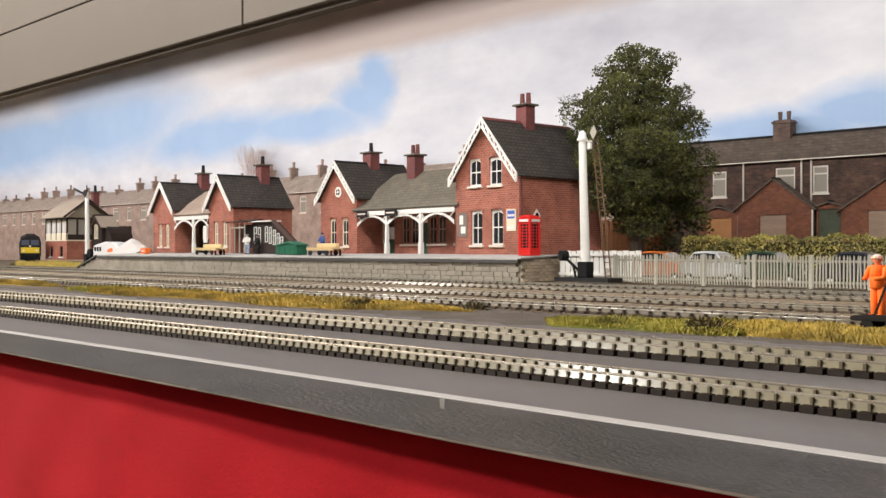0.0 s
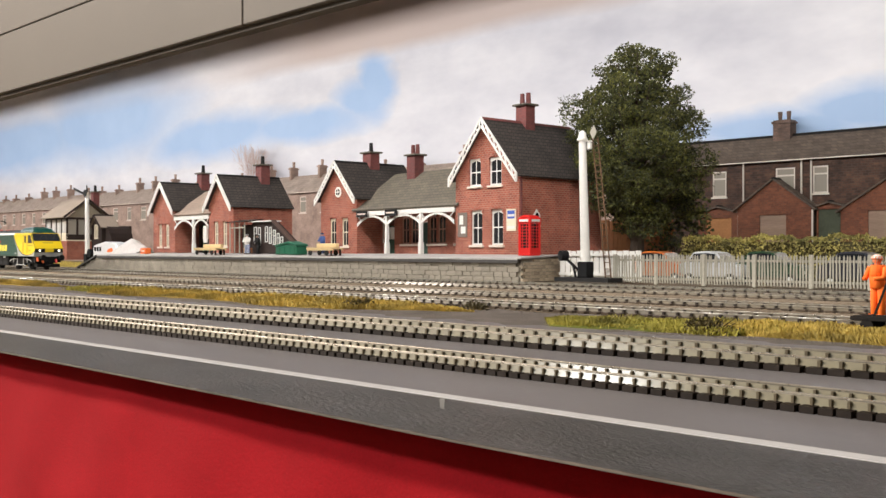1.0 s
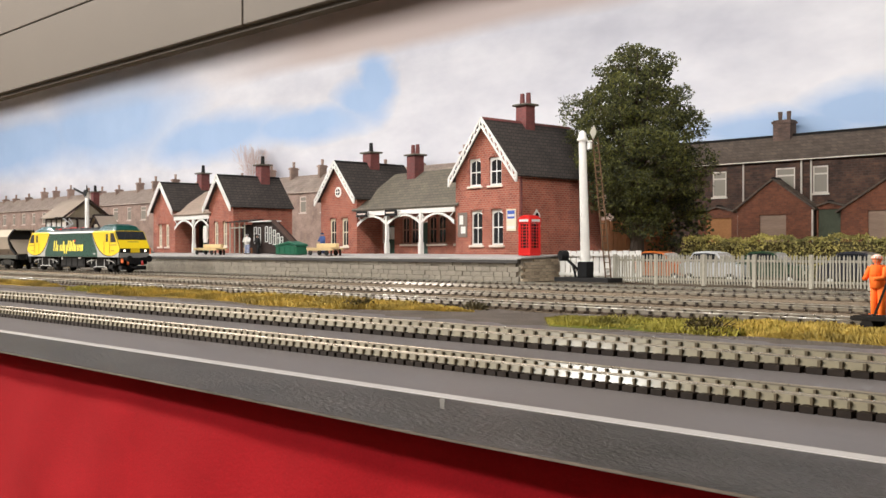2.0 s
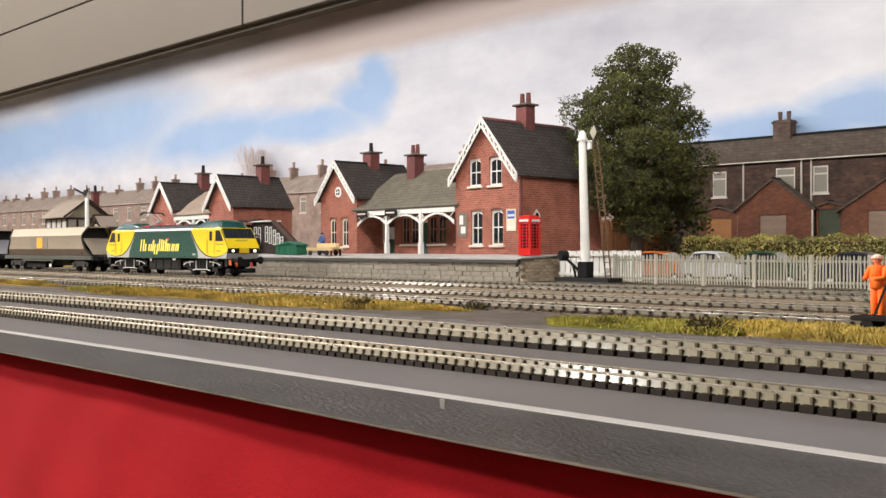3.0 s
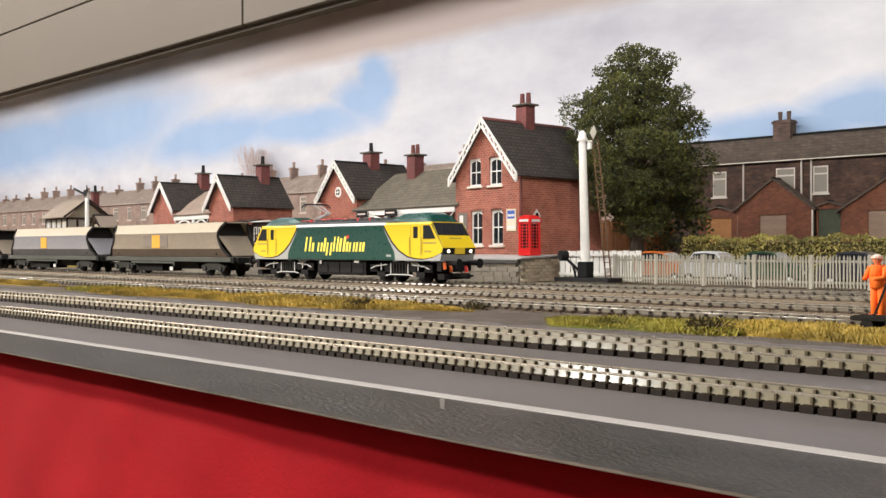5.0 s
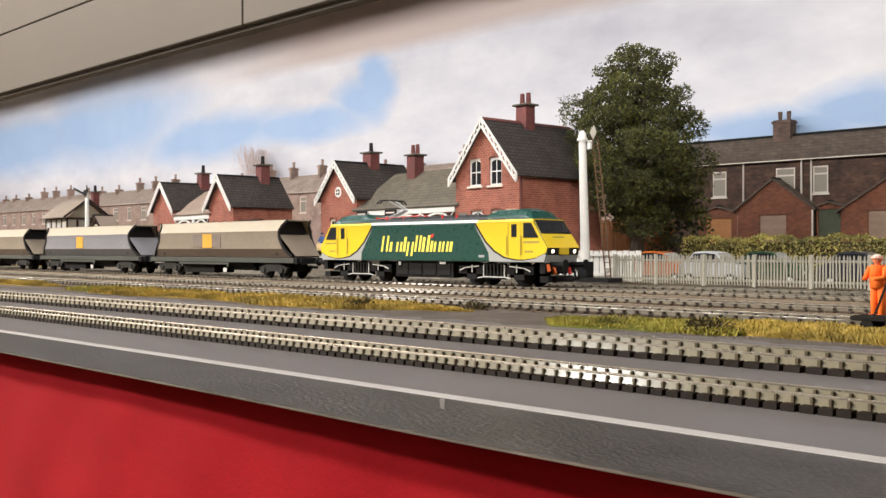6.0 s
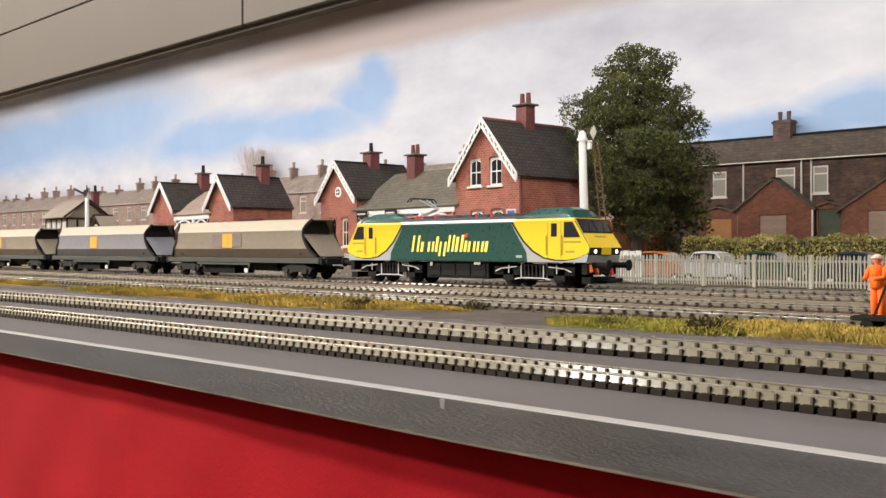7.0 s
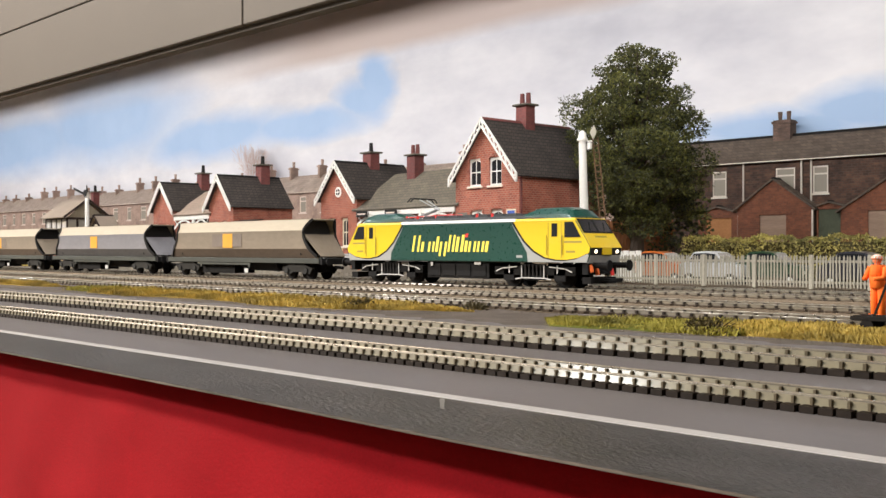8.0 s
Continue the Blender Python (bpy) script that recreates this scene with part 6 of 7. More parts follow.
for _n, _c in (("car_orange", (0.42, 0.11, 0.02)), ("car_silver", (0.45, 0.45, 0.44)), ("car_green", (0.015, 0.045, 0.02)), ("car_dark", (0.02, 0.022, 0.03)), ("car_white", (0.7, 0.69, 0.66))):
    M[_n] = mottled(_n + "_paint", _c, 0.3, var=0.05, relief=0, coat=0.4)


def brown_fence():
    f = thing("board_fence", (0, 66, -0.25), 0, "tall orange-brown boarded fence in the shade", "fence")
    for i in range(26):
        bm = fresh()
        box(bm, -49 + 0.42 * i, -48.62 + 0.42 * i, 0, 0.08, 0, 4.35 + 0.08 * (i % 3))
        part("board", bm, "brown_wood", f)
    bm = fresh()
    box(bm, -49, -38, 0.085, 0.2, 1.0, 1.2)
    box(bm, -49, -38, 0.085, 0.2, 3.4, 3.6)
    part("rail", bm, "brown_wood", f)


def bench(x, y, w, rz=0):
    """Station barrow: cream slatted top on dark legs."""
    b = thing("platform_barrow", (x, y, 1.30), rz, "cream timber platform barrow on dark wheels", "barrow", "barrows on the platform")
    for i in range(4):
        bm = fresh()
        box(bm, -w / 2, w / 2, -0.6 + 0.31 * i, -0.6 + 0.31 * i + 0.27, 0.52, 0.62)
        part("plank", bm, "barrow", b)
    bm = fresh()
    for y2 in (-0.5, 0.5):
        bar(bm, (-w / 2, y2, 0.46), (w / 2, y2, 0.46), 0.1, 0.12)
    part("frame", bm, "barrow", b)
    bm = fresh()
    box(bm, -w / 2 + 0.15, w / 2 - 0.5, 0.3, 0.6, 0.62, 0.95)
    part("back_board", bm, "barrow", b, soften=0.04)
    for x2 in (-w / 2 + 0.35, w / 2 - 0.75):
        for y2 in (-0.5, 0.42):
            bm = fresh()
            rod(bm, (x2, y2, 0.22), (x2, y2 + 0.08, 0.22), 0.22, n=14)
            part("wheel", bm, "dark", b)
    bm = fresh()
    bar(bm, (w / 2 - 0.2, -0.45, 0.0), (w / 2 - 0.2, -0.45, 0.5), 0.12, 0.14)
    bar(bm, (w / 2 - 0.2, 0.45, 0.0), (w / 2 - 0.2, 0.45, 0.5), 0.12, 0.14)
    part("leg", bm, "dark_wood", b)


def stair():
    """Covered stair of dark timber falling to the platform, with white framed lights and a white roof edge."""
    s = thing("covered_stairway", (-70.4, 49.4, 1.42), -7, "dark timber covered stairway with white window frames", "stairway")
    bm = fresh()
    ys = (0.0, 1.6)
    outline = [(0.0, 0.0), (7.2, 0.0), (7.2, 0.75), (3.6, 2.75), (0.0, 2.75)]
    ops = [(0.35, 0.85, 0.85, 2.35), (1.15, 1.65, 0.6, 2.3)]
    prism(bm, outline, "y", 0, 0.12)
    part("front_wall", bm, "dark_wood", s)
    bm = fresh()
    prism(bm, outline, "y", 0.55, 0.65)
    part("rear_wall", bm, "dark_wood", s)
    bm = fresh()
    slope(bm, (-0.3, -0.25, 2.76), (-0.3, 0.8, 2.76), (3.7, 0.8, 2.76), (3.7, -0.25, 2.76), 0.1)
    part("flat_roof", bm, "white", s, "white edged flat roof")
    bm = fresh()
    slope(bm, (3.7, -0.2, 2.76), (3.7, 0.2, 2.76), (7.4, 0.2, 0.72), (7.4, -0.2, 0.72), 0.16)
    part("sloping_roof", bm, "white_dull", s, "sloping stair roof")
    for x, z, h, w in ((0.35, 0.9, 1.45, 0.5), (1.1, 0.7, 1.6, 0.45), (2.35, 1.0, 1.35, 0.45), (3.05, 0.85, 1.45, 0.4), (3.75, 0.75, 1.3, 0.42), (4.4, 0.65, 1.1, 0.42), (5.0, 0.5, 0.95, 0.42), (5.7, 0.3, 0.65, 0.42)):
        bm = fresh()
        k = 0.07
        for a, b, c, d in ((0, k, 0, h), (w - k, w, 0, h), (k, w - k, 0, k), (k, w - k, h - k, h), (k, w - k, h * 0.6, h * 0.6 + 0.05)):
            box(bm, x + a, x + b, -0.05, -0.002, z + c, z + d)
        wn = part("window", bm, "white", s, "white framed stair light")
        bm = fresh()
        box(bm, x + k, x + w - k, -0.02, -0.004, z + k, z + h - k)
        part("pane", bm, "glass_dark", wn)
    # open waiting shelter against the station's side
    w = thing("waiting_shelter", (-73.6, 49.0, 1.42), -7, "dark open-fronted waiting shelter with pale posts", "shelter")
    bm = fresh()
    box(bm, 0, 3.3, 1.4, 1.55, 0, 2.6)
    part("back_wall", bm, "dark_wood", w)
    bm = fresh()
    slope(bm, (-0.2, -0.2, 2.75), (3.5, -0.2, 2.75), (3.5, 1.7, 3.0), (-0.2, 1.7, 3.0), 0.08)
    part("roof", bm, "dark_wood", w)
    for x in (0.25, 1.15, 2.1, 3.05):
        bm = fresh()
        box(bm, x, x + 0.09, 0, 0.09, 0, 2.74)
        part("post", bm, "fence", w)
    bm = fresh()
    box(bm, 0.2, 3.2, 0, 0.07, 2.25, 2.35)
    part("beam", bm, "fence", w)
    bm = fresh()
    box(bm, 1.5, 3.0, 0.7, 1.1, 0.4, 0.5)
    box(bm, 1.5, 1.6, 0.75, 1.05, 0, 0.4)
    box(bm, 2.9, 3.0, 0.75, 1.05, 0, 0.4)
    part("seat", bm, "brown_wood", w)


M["white_dull"] = mottled("brown_rail_paint", (0.075, 0.045, 0.035), 0.7, var=0.2)


def green_stock():
    g = thing("storage_crate", (-63.2, 48.2, 1.36), 0, "bottle green lidded storage bunker", "storage bin")
    bm = fresh()
    prism(bm, [(-1.5, 0), (1.35, 0), (1.35, 0.65), (0.2, 0.85), (-1.5, 0.62)], "y", -0.5, 0.6)
    part("bin", bm, "box_green", g, soften=0.04)
    bm = fresh()
    prism(bm, [(-1.55, 0.64), (0.2, 0.88), (1.4, 0.68), (1.4, 0.82), (0.25, 1.1), (-1.55, 0.78)], "y", -0.56, 0.66)
    part("lid", bm, "box_green", g, soften=0.03)
    for x in (-1.0, -0.3, 0.4, 1.0):
        bm = fresh()
        box(bm, x, x + 0.1, -0.53, -0.502, 0.05, 0.6)
        part("rib", bm, "box_green", g)


def signal_cabin():
    """Signal box: brick base, glazed timber upper storey, hipped pale roof, with a dark lean-to behind."""
    s = thing("signal_box", (-121.2, 56.0, 0.45), -5, "brick and timber signal box with a pale roof", "signal box")
    w, d = 8.0, 5.2
    bm = fresh()
    facade(bm, -w, 0, 0, 2.45, 2.45, 0, 0.3, [(-6.4, -5.3, 0.35, 1.75), (-2.6, -1.5, 0.35, 1.75)])
    box(bm, -0.3, 0, 0.3, d, 0, 2.45)
    box(bm, -w, -w + 0.3, 0.3, d, 0, 2.45)
    box(bm, -w, 0, d, d + 0.3, 0, 2.45)
    part("brick_base", bm, "brick", s)
    for x in (-5.85, -2.05):
        bm = fresh()
        box(bm, x - 0.5, x + 0.5, 0.1, 0.15, 0.4, 1.7)
        wn = part("base_window", bm, "glass_dark", s)
        bm = fresh()
        box(bm, x - 0.7, x + 0.7, -0.12, 0.1, 0.2, 0.36)
        part("sill", bm, "white", wn)
    bm = fresh()
    box(bm, -w - 0.05, 0.05, -0.06, d, 2.46, 2.6)
    box(bm, -w, 0, 0.0, 0.12, 2.6, 3.5)
    part("boarding", bm, "cream", s, "cream boarded panel under the windows")
    bm = fresh()
    for x in (-w, -w * 0.74, -w * 0.5, -w * 0.26, -0.2):
        box(bm, x, x + 0.2, -0.03, 0.17, 2.6, 5.5)
    box(bm, -w, 0, -0.03, 0.17, 5.3, 5.55)
    for y in (1.3, 2.6, 3.9, d - 0.2):
        box(bm, -0.17, 0.03, y, y + 0.2, 2.6, 5.5)
    box(bm, -0.17, 0.03, 0.17, d, 5.3, 5.55)
    box(bm, -0.17, 0.03, 0.17, d, 2.6, 3.3)
    part("timber_frame", bm, "dark_wood", s, "dark timber framing")
    for i in range(4):
        a = -w + 0.2 + (w - 0.2) / 4 * i
        bm = fresh()
        box(bm, a, a + (w - 0.2) / 4 - 0.2, 0.05, 0.08, 3.5, 5.3)
        p = part("window", bm, "glass_bright", s, "pale signal box window")
        bm = fresh()
        box(bm, a + 0.75, a + 0.83, 0.02, 0.05, 3.5, 5.3)
        part("glazing_bar", bm, "white", p)
    for i in range(4):
        bm = fresh()
        box(bm, -0.1, -0.07, 0.2 + 1.3 * i, 1.25 + 1.3 * i, 3.3, 5.3)
        part("window", bm, "glass_pale", s)
    bm = fresh()
    slope(bm, (-w - 0.5, -0.6, 5.45), (0.5, -0.6, 5.45), (0.5, 2.6, 7.9), (-w - 0.5, 2.6, 7.9), 0.12)
    slope(bm, (-w - 0.5, 5.8, 5.45), (0.5, 5.8, 5.45), (0.5, 2.6, 7.9), (-w - 0.5, 2.6, 7.9), 0.12)
    part("roof", bm, "roof_pale", s, "pale slate roof")
    bm = fresh()
    prism(bm, [(0.05, 5.5), (5.2, 5.5), (2.62, 7.6)], "x", -0.1, 0.0)
    part("gable_boarding", bm, "cream_dull", s, "weathered boarded gable")
    bm = fresh()
    for a, b in (((0.5, -0.62, 5.5), (0.5, 2.6, 8.0)), ((0.5, 5.8, 5.5), (0.5, 2.6, 8.0))):
        bar(bm, a, b, 0.1, 0.25)
    part("bargeboard", bm, "dark_wood", s)
    chimney(s, -1.2, 4.2, 6.4, 9.0, 0.9, 0.8, 1)
    l = thing("timber_lean_to", (-116.6, 58.5, 0.45), -5, "dark timber outbuilding with a black rounded roof", "shed")
    bm = fresh()
    facade(bm, -3.4, 0, 0, 4.4, 5.7, 0, 0.2, [(-2.4, -1.2, 2.7, 4.6)])
    part("front_wall", bm, "dark_wood", l)
    bm = fresh()
    box(bm, -0.2, 0, 0.2, 4, 0, 4.4)
    part("side_wall", bm, "dark_wood", l)
    bm = fresh()
    box(bm, -2.35, -1.25, 0.05, 0.1, 2.75, 4.55)
    w = part("window", bm, "glass_pale", l)
    bm = fresh()
    for a, b, c, d in ((-2.4, -2.26, 2.7, 4.6), (-1.34, -1.2, 2.7, 4.6), (-2.26, -1.34, 2.7, 2.84), (-2.26, -1.34, 4.46, 4.6), (-1.84, -1.76, 2.84, 4.46)):
        box(bm, a, b, -0.04, 0.045, c, d)
    part("window_frame", bm, "cream", w)
    gable_roof(l, -3.4, 0, -0.4, 2.2, 4.4, 5.7, 0.4, "roof_pale", "dark_wood", "pale slate roof with dark verges")
    bm = fresh()
    for a, b in (((-3.8, -0.42, 4.15), (-1.7, -0.42, 5.78)), ((0.4, -0.42, 4.15), (-1.7, -0.42, 5.78))):
        bar(bm, a, b, 0.1, 0.24)
    part("bargeboard", bm, "dark_wood", l, "dark timber verge")
    bm = fresh()
    prism(bm, [(0, 0), (2.0, 0), (2.0, 1.7), (1.85, 2.6), (1.5, 3.4), (0.95, 4.0), (0.4, 4.3), (0, 4.35)], "y", 0.5, 3.4)
    part("dark_bay", bm, "dark_wood", l, "black curved side bay")


M["glass_bluish"] = glass("blue_tinted_glass", (0.07, 0.08, 0.12), 0.1)
# brightness of the sky put into the pane colour
M["glass_bright"] = glass("bright_sky_glass", (0.52, 0.50, 0.46), 0.1)
M["roof_pale"] = mottled("pale_grey_slate", (0.33, 0.265, 0.205), 0.8, var=0.15, fine=5)
M["cream_dull"] = mottled("dull_cream_boards", (0.24, 0.20, 0.14), 0.8, var=0.2)


def left_signal():
    s = thing("semaphore_signal", (-109.2, 53.0, -0.25), 0, "white signal post with a dark semaphore arm", "signal")
    bm = fresh()
    rod(bm, (0, 0, 1.5), (-0.2, 0, 8.9), 0.30, 0.22, 12)
    part("post", bm, "white", s)
    bm = fresh()
    box(bm, -0.36, 0.36, -0.36, 0.36, 0.0, 1.5)
    part("socket", bm, "black", s, "black iron socket", soften=0.05)
    bm = fresh()
    rod(bm, (-0.2, 0, 8.9), (-0.2, 0, 9.75), 0.14, 0.04, 8)
    part("finial", bm, "dark", s)
    bm = fresh()
    bar(bm, (-0.2, -0.3, 8.65), (-3.0, -0.3, 9.45), 0.06, 0.26)
    a = part("arm", bm, "dark", s, "dark semaphore arm")
    bm = fresh()
    rod(bm, (-0.05, -0.36, 8.75), (-0.05, -0.28, 8.75), 0.42, n=12)
    bar(bm, (0.1, -0.3, 8.4), (0.6, -0.3, 9.2), 0.06, 0.14)
    part("spectacle", bm, "dark", a)
    bm = fresh()
    rod(bm, (0.9, -0.3, 1.6), (0.9, 0.1, 1.6), 0.5, n=14)
    bar(bm, (0.2, -0.2, 1.1), (0.9, -0.2, 1.6), 0.1, 0.14)
    part("weight", bm, "black", s)


def dark_loco():
    """The dark locomotive waiting at the far end, seen nose on."""
    l = thing("diesel_locomotive", (-136, 57.5, 0), -23, "dark standing locomotive with a yellow nose", "locomotive")
    bm = fresh()
    hull = [(-1.35, 0.9), (1.35, 0.9), (1.38, 2.6), (1.15, 3.5), (0.5, 3.9), (-0.5, 3.9), (-1.15, 3.5), (-1.38, 2.6)]
    secs = [[bm.verts.new((x, y * k, 0.9 + (z - 0.9) * h)) for y, z in hull] for x, k, h in ((-9, 0.92, 0.92), (-8.5, 1, 1), (8.3, 1, 1), (8.8, 0.96, 0.93), (9.0, 0.90, 0.86))]
    for p, q in zip(secs, secs[1:]):
        for i in range(8):
            bm.faces.new((p[i], p[(i + 1) % 8], q[(i + 1) % 8], q[i]))
    bm.faces.new(secs[0]), bm.faces.new(secs[-1])
    part("body", bm, "dark", l)
    bm = fresh()
    box(bm, 9.0, 9.1, -1.15, 1.15, 1.3, 2.05)
    part("nose_panel", bm, "loco_yellow", l, "bright yellow nose panel", soften=0.03)
    for c in (-0.58, 0.58):
        bm = fresh()
        box(bm, 9.0, 9.05, c - 0.48, c + 0.48, 2.35, 3.05)
        part("windscreen", bm, "glass_bluish", l, "blue-tinted windscreen")
    for c, z in ((-0.8, 1.62), (0.8, 1.62), (0.0, 2.2)):
        bm = fresh()
        rod(bm, (9.08, c, z), (9.14, c, z), 0.13, n=10)
        part("lamp", bm, "white", l)
    bm = fresh()
    box(bm, 8.9, 9.15, -1.25, 1.25, 0.35, 0.85)
    part("buffer_beam", bm, "black", l)
    for c in (-0.87, 0.87):
        bm = fresh()
        rod(bm, (9.0, c, 1.0), (9.5, c, 1.0), 0.13, n=8)
        rod(bm, (9.5, c, 1.0), (9.57, c, 1.0), 0.24, n=12)
        part("buffer", bm, "black", l)
    for x in (-6, 6):
        bm = fresh()
        box(bm, x - 2.4, x + 2.4, -1.15, 1.15, 0.35, 0.95)
        part("bogie", bm, "black", l)
        for e in (-1.4, 1.4):
            bm = fresh()
            rod(bm, (x + e, -0.7, 0.5), (x + e, 0.7, 0.5), 0.5, n=16)
            part("wheelset", bm, "black", l)
    t = thing("railway_track", (-136, 57.5, -0.32), -30, "short siding under the dark locomotive", "railway track", "parallel railway tracks")
    for s in (-0.63, 0.63):
        bm = fresh()
        box(bm, -16, 14, s - 0.05, s + 0.05, 0.1, 0.32)
        part("rail", bm, "rail", t)
    bm = fresh()
    box(bm, -0.12, 0.12, -1.2, 1.2, 0.02, 0.115)
    me = to_mesh("sleeper", bm, ["sleeper"])
    for i in range(40):
        shared("sleeper", me, t, (-15.5 + 0.75 * i, 0, 0))


def white_van():
    v = thing("white_van", (-98.5, 51.5, -0.25), 0, "white van with a red flash behind the platform ramp", "van")
    bm = fresh()
    prism(bm, [(-4.2, 0.4), (2.2, 0.4), (2.4, 1.3), (1.9, 1.6), (1.0, 2.65), (-1.5, 2.9), (-4.0, 2.5), (-4.2, 2.2)], "y", -1, 1)
    part("body", bm, "car_white", v, soften=0.08)
    bm = fresh()
    prism(bm, [(-1.0, 1.75), (0.6, 1.75), (0.2, 2.2), (-0.6, 2.1)], "y", -1.02, -1.003)
    part("flash", bm, "orange", v, "orange-red flash")
    bm = fresh()
    for x in (-3.9, -3.3, -2.7):
        box(bm, x, x + 0.4, -1.02, -1.003, 1.85, 2.3)
    part("side_glass", bm, "glass_dark", v)
    for x in (-3.2, 1.3):
        for y in (-0.95, 0.85):
            bm = fresh()
            rod(bm, (x, y, 0.35), (x, y + 0.15, 0.35), 0.36, n=14)
            part("wheel", bm, "black", v)
    h = fresh()
    rnd = random.Random(2)
    n = 14
    ring = [[h.verts.new(((-1 + 2 * i / n) * 4.2, -1.6 + 3.2 * j / 6, 3.2 * max(0, (1 - abs(-0.35 + 2 * i / n - 1) ** 1.0 * 0.8)) * (1 - abs(j / 3 - 1) ** 2 * 0.8) + rnd.uniform(-0.12, 0.12))) for j in range(7)] for i in range(n + 1)]
    for a, b in zip(ring, ring[1:]):
        for j in range(6):
            h.faces.new((a[j], a[j + 1], b[j + 1], b[j]))
    for v2 in h.verts:
        v2.co.z = max(0.0, 0.72 * v2.co.z - 0.25)
    whole("rubble_heap", h, "rubble", "pale heap of loose stone behind the platform", "heap", at=(-95.2, 50.5, 0.95))
    c = fresh()
    box(c, -0.55, 0.55, -0.3, 0.3, 0, 0.6)
    box(c, -0.4, 0.4, -0.32, 0.32, 0.2, 0.4, 1)
    whole("crate", c, ["orange", "white"], "orange and white barrier box on the platform", "barrier", at=(-87.6, 48.6, 1.33), soften=0.05)


M["rubble"] = mottled("pale_rubble", (0.52, 0.48, 0.44), 0.9, var=0.2, fine=5, relief=0.8, dist=0.1)


def bare_tree():
    t = thing("bare_tree", (-112, 78.6, -0.2), 0, "leafless winter tree behind the houses", "tree")
    rnd = random.Random(9)
    bm = fresh()
    rod(bm, (0, 0, 0), (0, 0, 9), 0.35, 0.22, 7)
    part("trunk", bm, "bark_pale", t)
    bm = fresh()

    def grow(p, d, l, r, k):
        q = p + d * l
        q.y = max(-0.8, min(0.8, q.y))
        rod(bm, p, q, r, r * 0.6, 4)
        if k:
            for _ in range(3):
                n = (d + Vector((rnd.gauss(0, 0.42), rnd.gauss(0, 0.15), rnd.gauss(0.1, 0.25)))).normalized()
                grow(q, n, l * rnd.uniform(0.65, 0.85), r * 0.6, k - 1)
    for _ in range(5):
        grow(Vector((0, 0, rnd.uniform(6, 9))), Vector((rnd.gauss(0, 0.4), 0, 1)).normalized(), 2.9, 0.11, 4)
    tagged(part("twig_growth", bm, "bark_pale", t), kind="stuff")


M["bark_pale"] = mottled("pale_far_bark", (0.60, 0.47, 0.42), 0.9, var=0.15)
# ---- build ----
setting()
pelmet()
sky_sheet()
track(12.55, -45, 10, 0.24, "narrow pale-railed siding along the board edge", -0.6, 0.70, 0.5, "rail", 1.4)
track(16.75, -75, 10, 0.37, "pale-railed siding beside the grass strip", -1.6, 1.26, 0.62, "rail", 1.35)
track(26.4, -120, 10, 0.47, "weathered running line beside the yellow grass", tall=0.7)
track(32.3, -150, 10, 0.50, "weathered running line in brown ballast", tall=0.6)
track(39.47, -190, 10, 0.56, "weathered main line that the train runs on", tall=0.5)
track(44.0, -140, 10, 0.56, "weathered line beside the platform", tall=0.5)
platform()
station_main()
station_far()
loco = locomotive()
TRAIN.append((loco, 8.95))
first = wagon("buff", "dusty buff hopper wagon with an ochre panel")
TRAIN.append((first, 29.9))
second = wagon("grey", "dusty grey hopper wagon with an ochre panel")
TRAIN.append((second, 50.0))
third = copy_thing(first, pose(0, 0, 0))
TRAIN.append((third, 70.1))
MOVING.extend(o for o, _ in TRAIN)
for i, (x0, x1, lights, pipes) in enumerate(((-50, -37.0, ((-46.5, 1.4), (-39.35, 1.3)), (-37.1,)), (-37.0, -31.5, ((-33.5, 1.65),), (-32.1,)), (-31.5, -10, ((-30.6, 1.25), (-22.5, 1.5), (-17, 1.5)), (-31.3,)))):
    hs = terrace(x0, x1, "terrace", "slate_far", True, "sooty brick terraced house with white windows", lights, pipes)
    if i == 1:
        stack(-34.7, 2.6, 10.8, 13.0, 1.5, "stack_brick", 2, hs)
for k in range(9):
    hs = terrace(-68 - 18 * k, -50 - 18 * k, "terrace_haze", "roof_haze", False, "faded brown terraced houses far behind, coloured with haze")
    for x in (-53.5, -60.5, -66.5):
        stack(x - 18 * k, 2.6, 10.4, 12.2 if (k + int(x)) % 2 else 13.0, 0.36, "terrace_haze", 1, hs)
outhouse(-37.0, -30.75, 74.6, 75.9, 5.4, 7.7, (0.31, 0.67, 4.85, "garage_pale"), "red brick gabled back extension with a pale door")
outhouse(-40.8, -37.2, 75.0, 75.9, 5.1, 5.6, (0.2, 0.85, 4.7, "garage_orange"), "low brick back extension with an orange door")
outhouse(-28.4, -21.3, 74.6, 75.9, 5.1, 7.4, (0.28, 0.62, 5.0, "garage_pale"), "brick gabled extension with a boarded door")
outhouse(-30.5, -28.5, 75.0, 75.9, 5.4, 5.7, (0.06, 0.94, 5.2, "garage_green"), "flat brick garage with a faded green door")
tree()
hedge()
brown_fence()
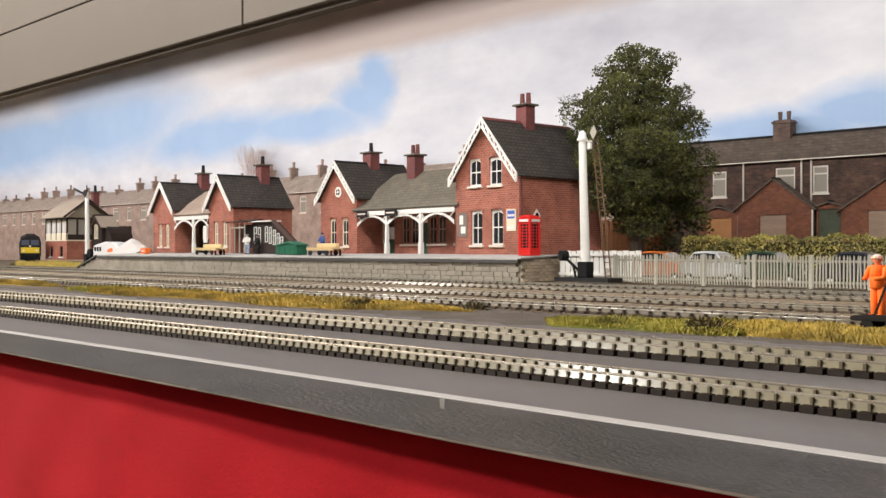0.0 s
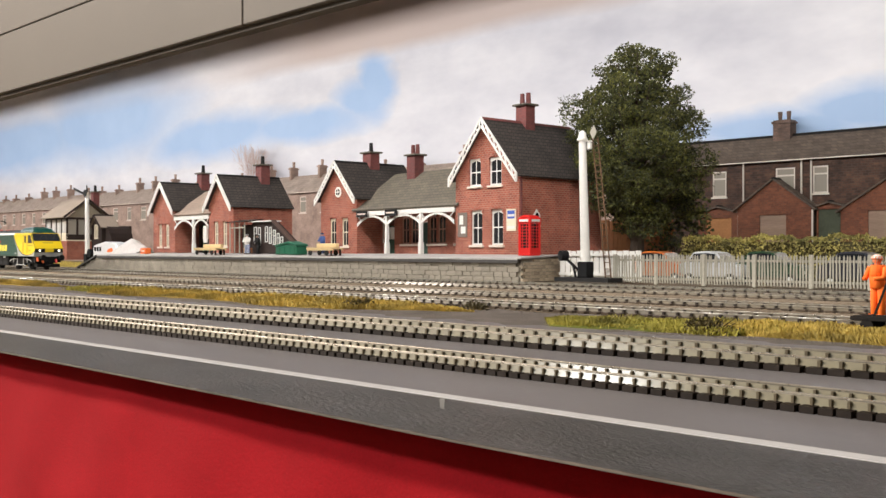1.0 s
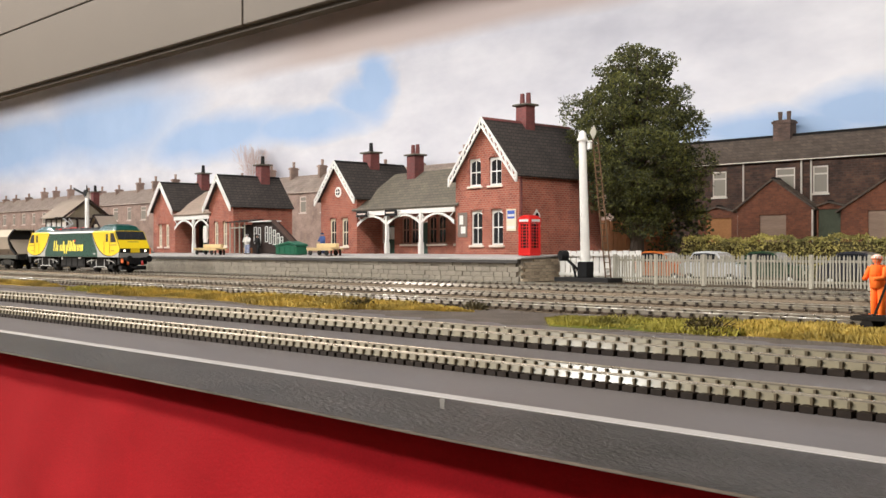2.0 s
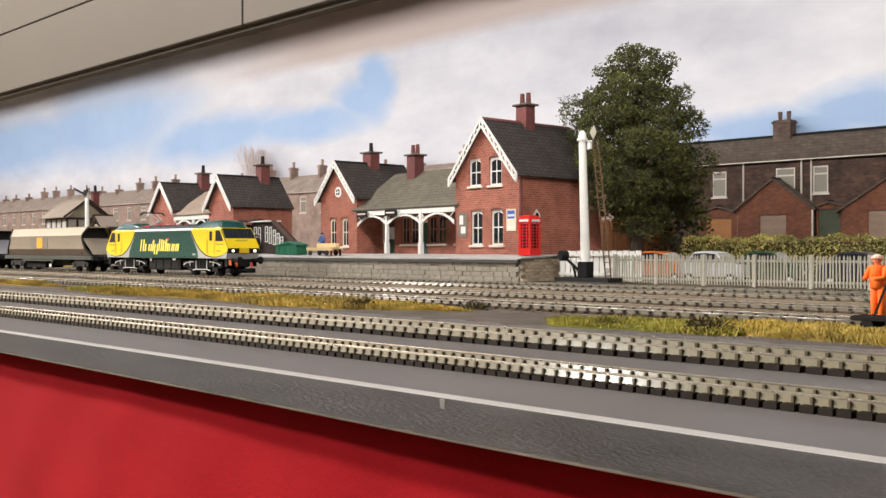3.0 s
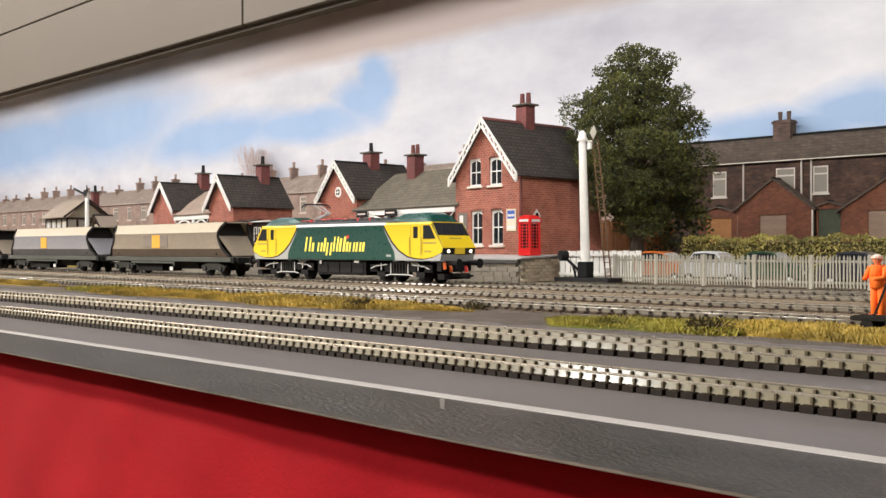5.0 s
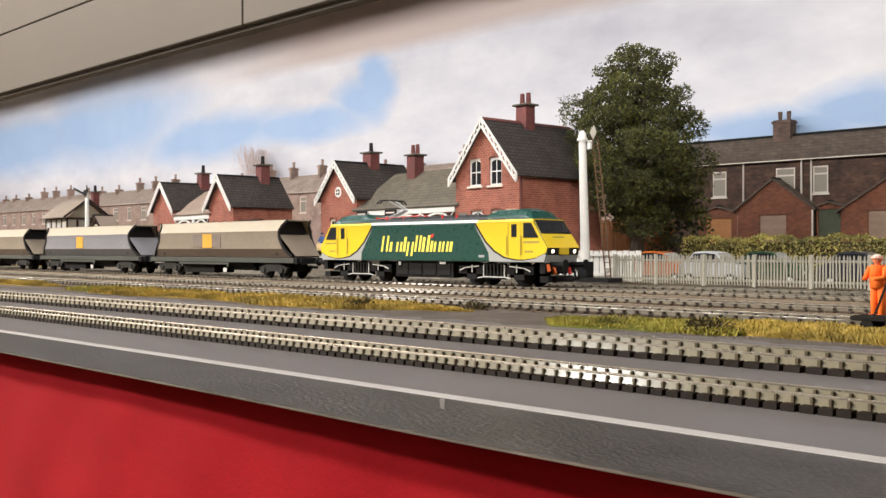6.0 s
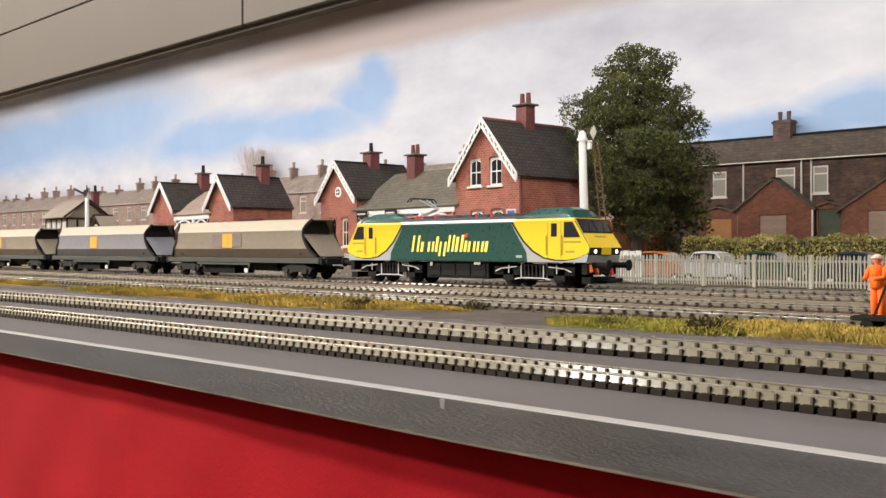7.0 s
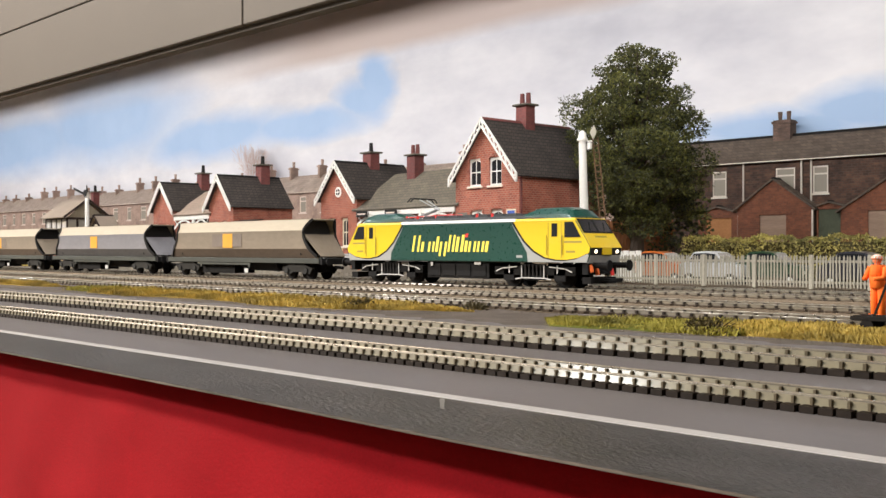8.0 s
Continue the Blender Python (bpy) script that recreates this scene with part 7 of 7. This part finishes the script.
picket_fence("picket_fence", -31.6, -8.0, 48.0, -0.25, 1.48, 0.17, 0.075, (-31.6, -28.83, -25.81, -22.85, -19.82, -16.9, -14.0, -11.0, -8.0), "fence", "weathered grey-white picket fence along the yard")
gate()
signal_mast()
phone_box()
for x, y, col, lab, ln in ((-30.4, 51.5, "car_orange", "orange car parked behind the fence", 3.9), (-26.9, 51.5, "car_silver", "silver car parked behind the fence", 4.0), (-24.0, 52.6, "car_green", "dark green car parked behind the fence", 4.3), (-18.6, 51.8, "car_dark", "dark blue car parked behind the fence", 4.2)):
    car(x, y, col, lab, ln)
figurine("figurine", (-9.12, 26.5, -0.05), -25, 1.68, ["hi_vis", "hi_vis", "dark", "skin", "white"], "painted model figure in orange overalls and white helmet")
figurine("figurine", (-69.9, 48.5, 1.38), 20, 1.75, ["white", "blue_cloth", "dark", "skin", "dark"], "small painted model figure in white and blue")
figurine("figurine", (-68.9, 48.9, 1.39), -20, 1.7, ["dark", "dark", "dark", "skin", "dark"], "small painted model figure in dark clothes")
figurine("figurine", (-62.6, 51.0, 1.43), 0, 1.75, ["blue_cloth", "dark", "dark", "skin", "dark"], "small painted model figure in blue")
trolley()
bench(-73.9, 47.3, 3.5)
bench(-57.8, 47.3, 3.1)
stair()
green_stock()
signal_cabin()
left_signal()
dark_loco()
white_van()
bare_tree()
grass(-48.0, -21.0, 21.2, 25.2, 75000, "straw", "straw-yellow grass strip between the tracks", 3, 0.24)
grass(-92, -51, 22.2, 25.4, 40000, "straw", "straw-yellow grass between the far tracks", 8, 0.24)
grass(-17.0, -9.5, 20.9, 24.2, 34000, "grassy", "yellow-green grass strip between the tracks", 5, 0.22)
grass(-13.0, -3, 21.0, 24.7, 50000, "straw", "yellow grass strip beside the orange figure", 15, 0.25)
grass(-49, -40, 21.5, 24.4, 9000, "grassy", "green tufts among the straw grass", 6, 0.25)
grass(-128, -97, 49.5, 55.5, 16000, "straw", "yellow grass bank round the signal box", 7, 0.7)
weed(-25.2, 22.2, 0.8, 0.55, 1)
weed(-21.9, 24.6, 0.6, 0.4, 2)
weed(-11.3, 21.4, 0.75, 0.5, 3)
weed(-11.9, 22.0, 0.5, 0.45, 4)

motions()
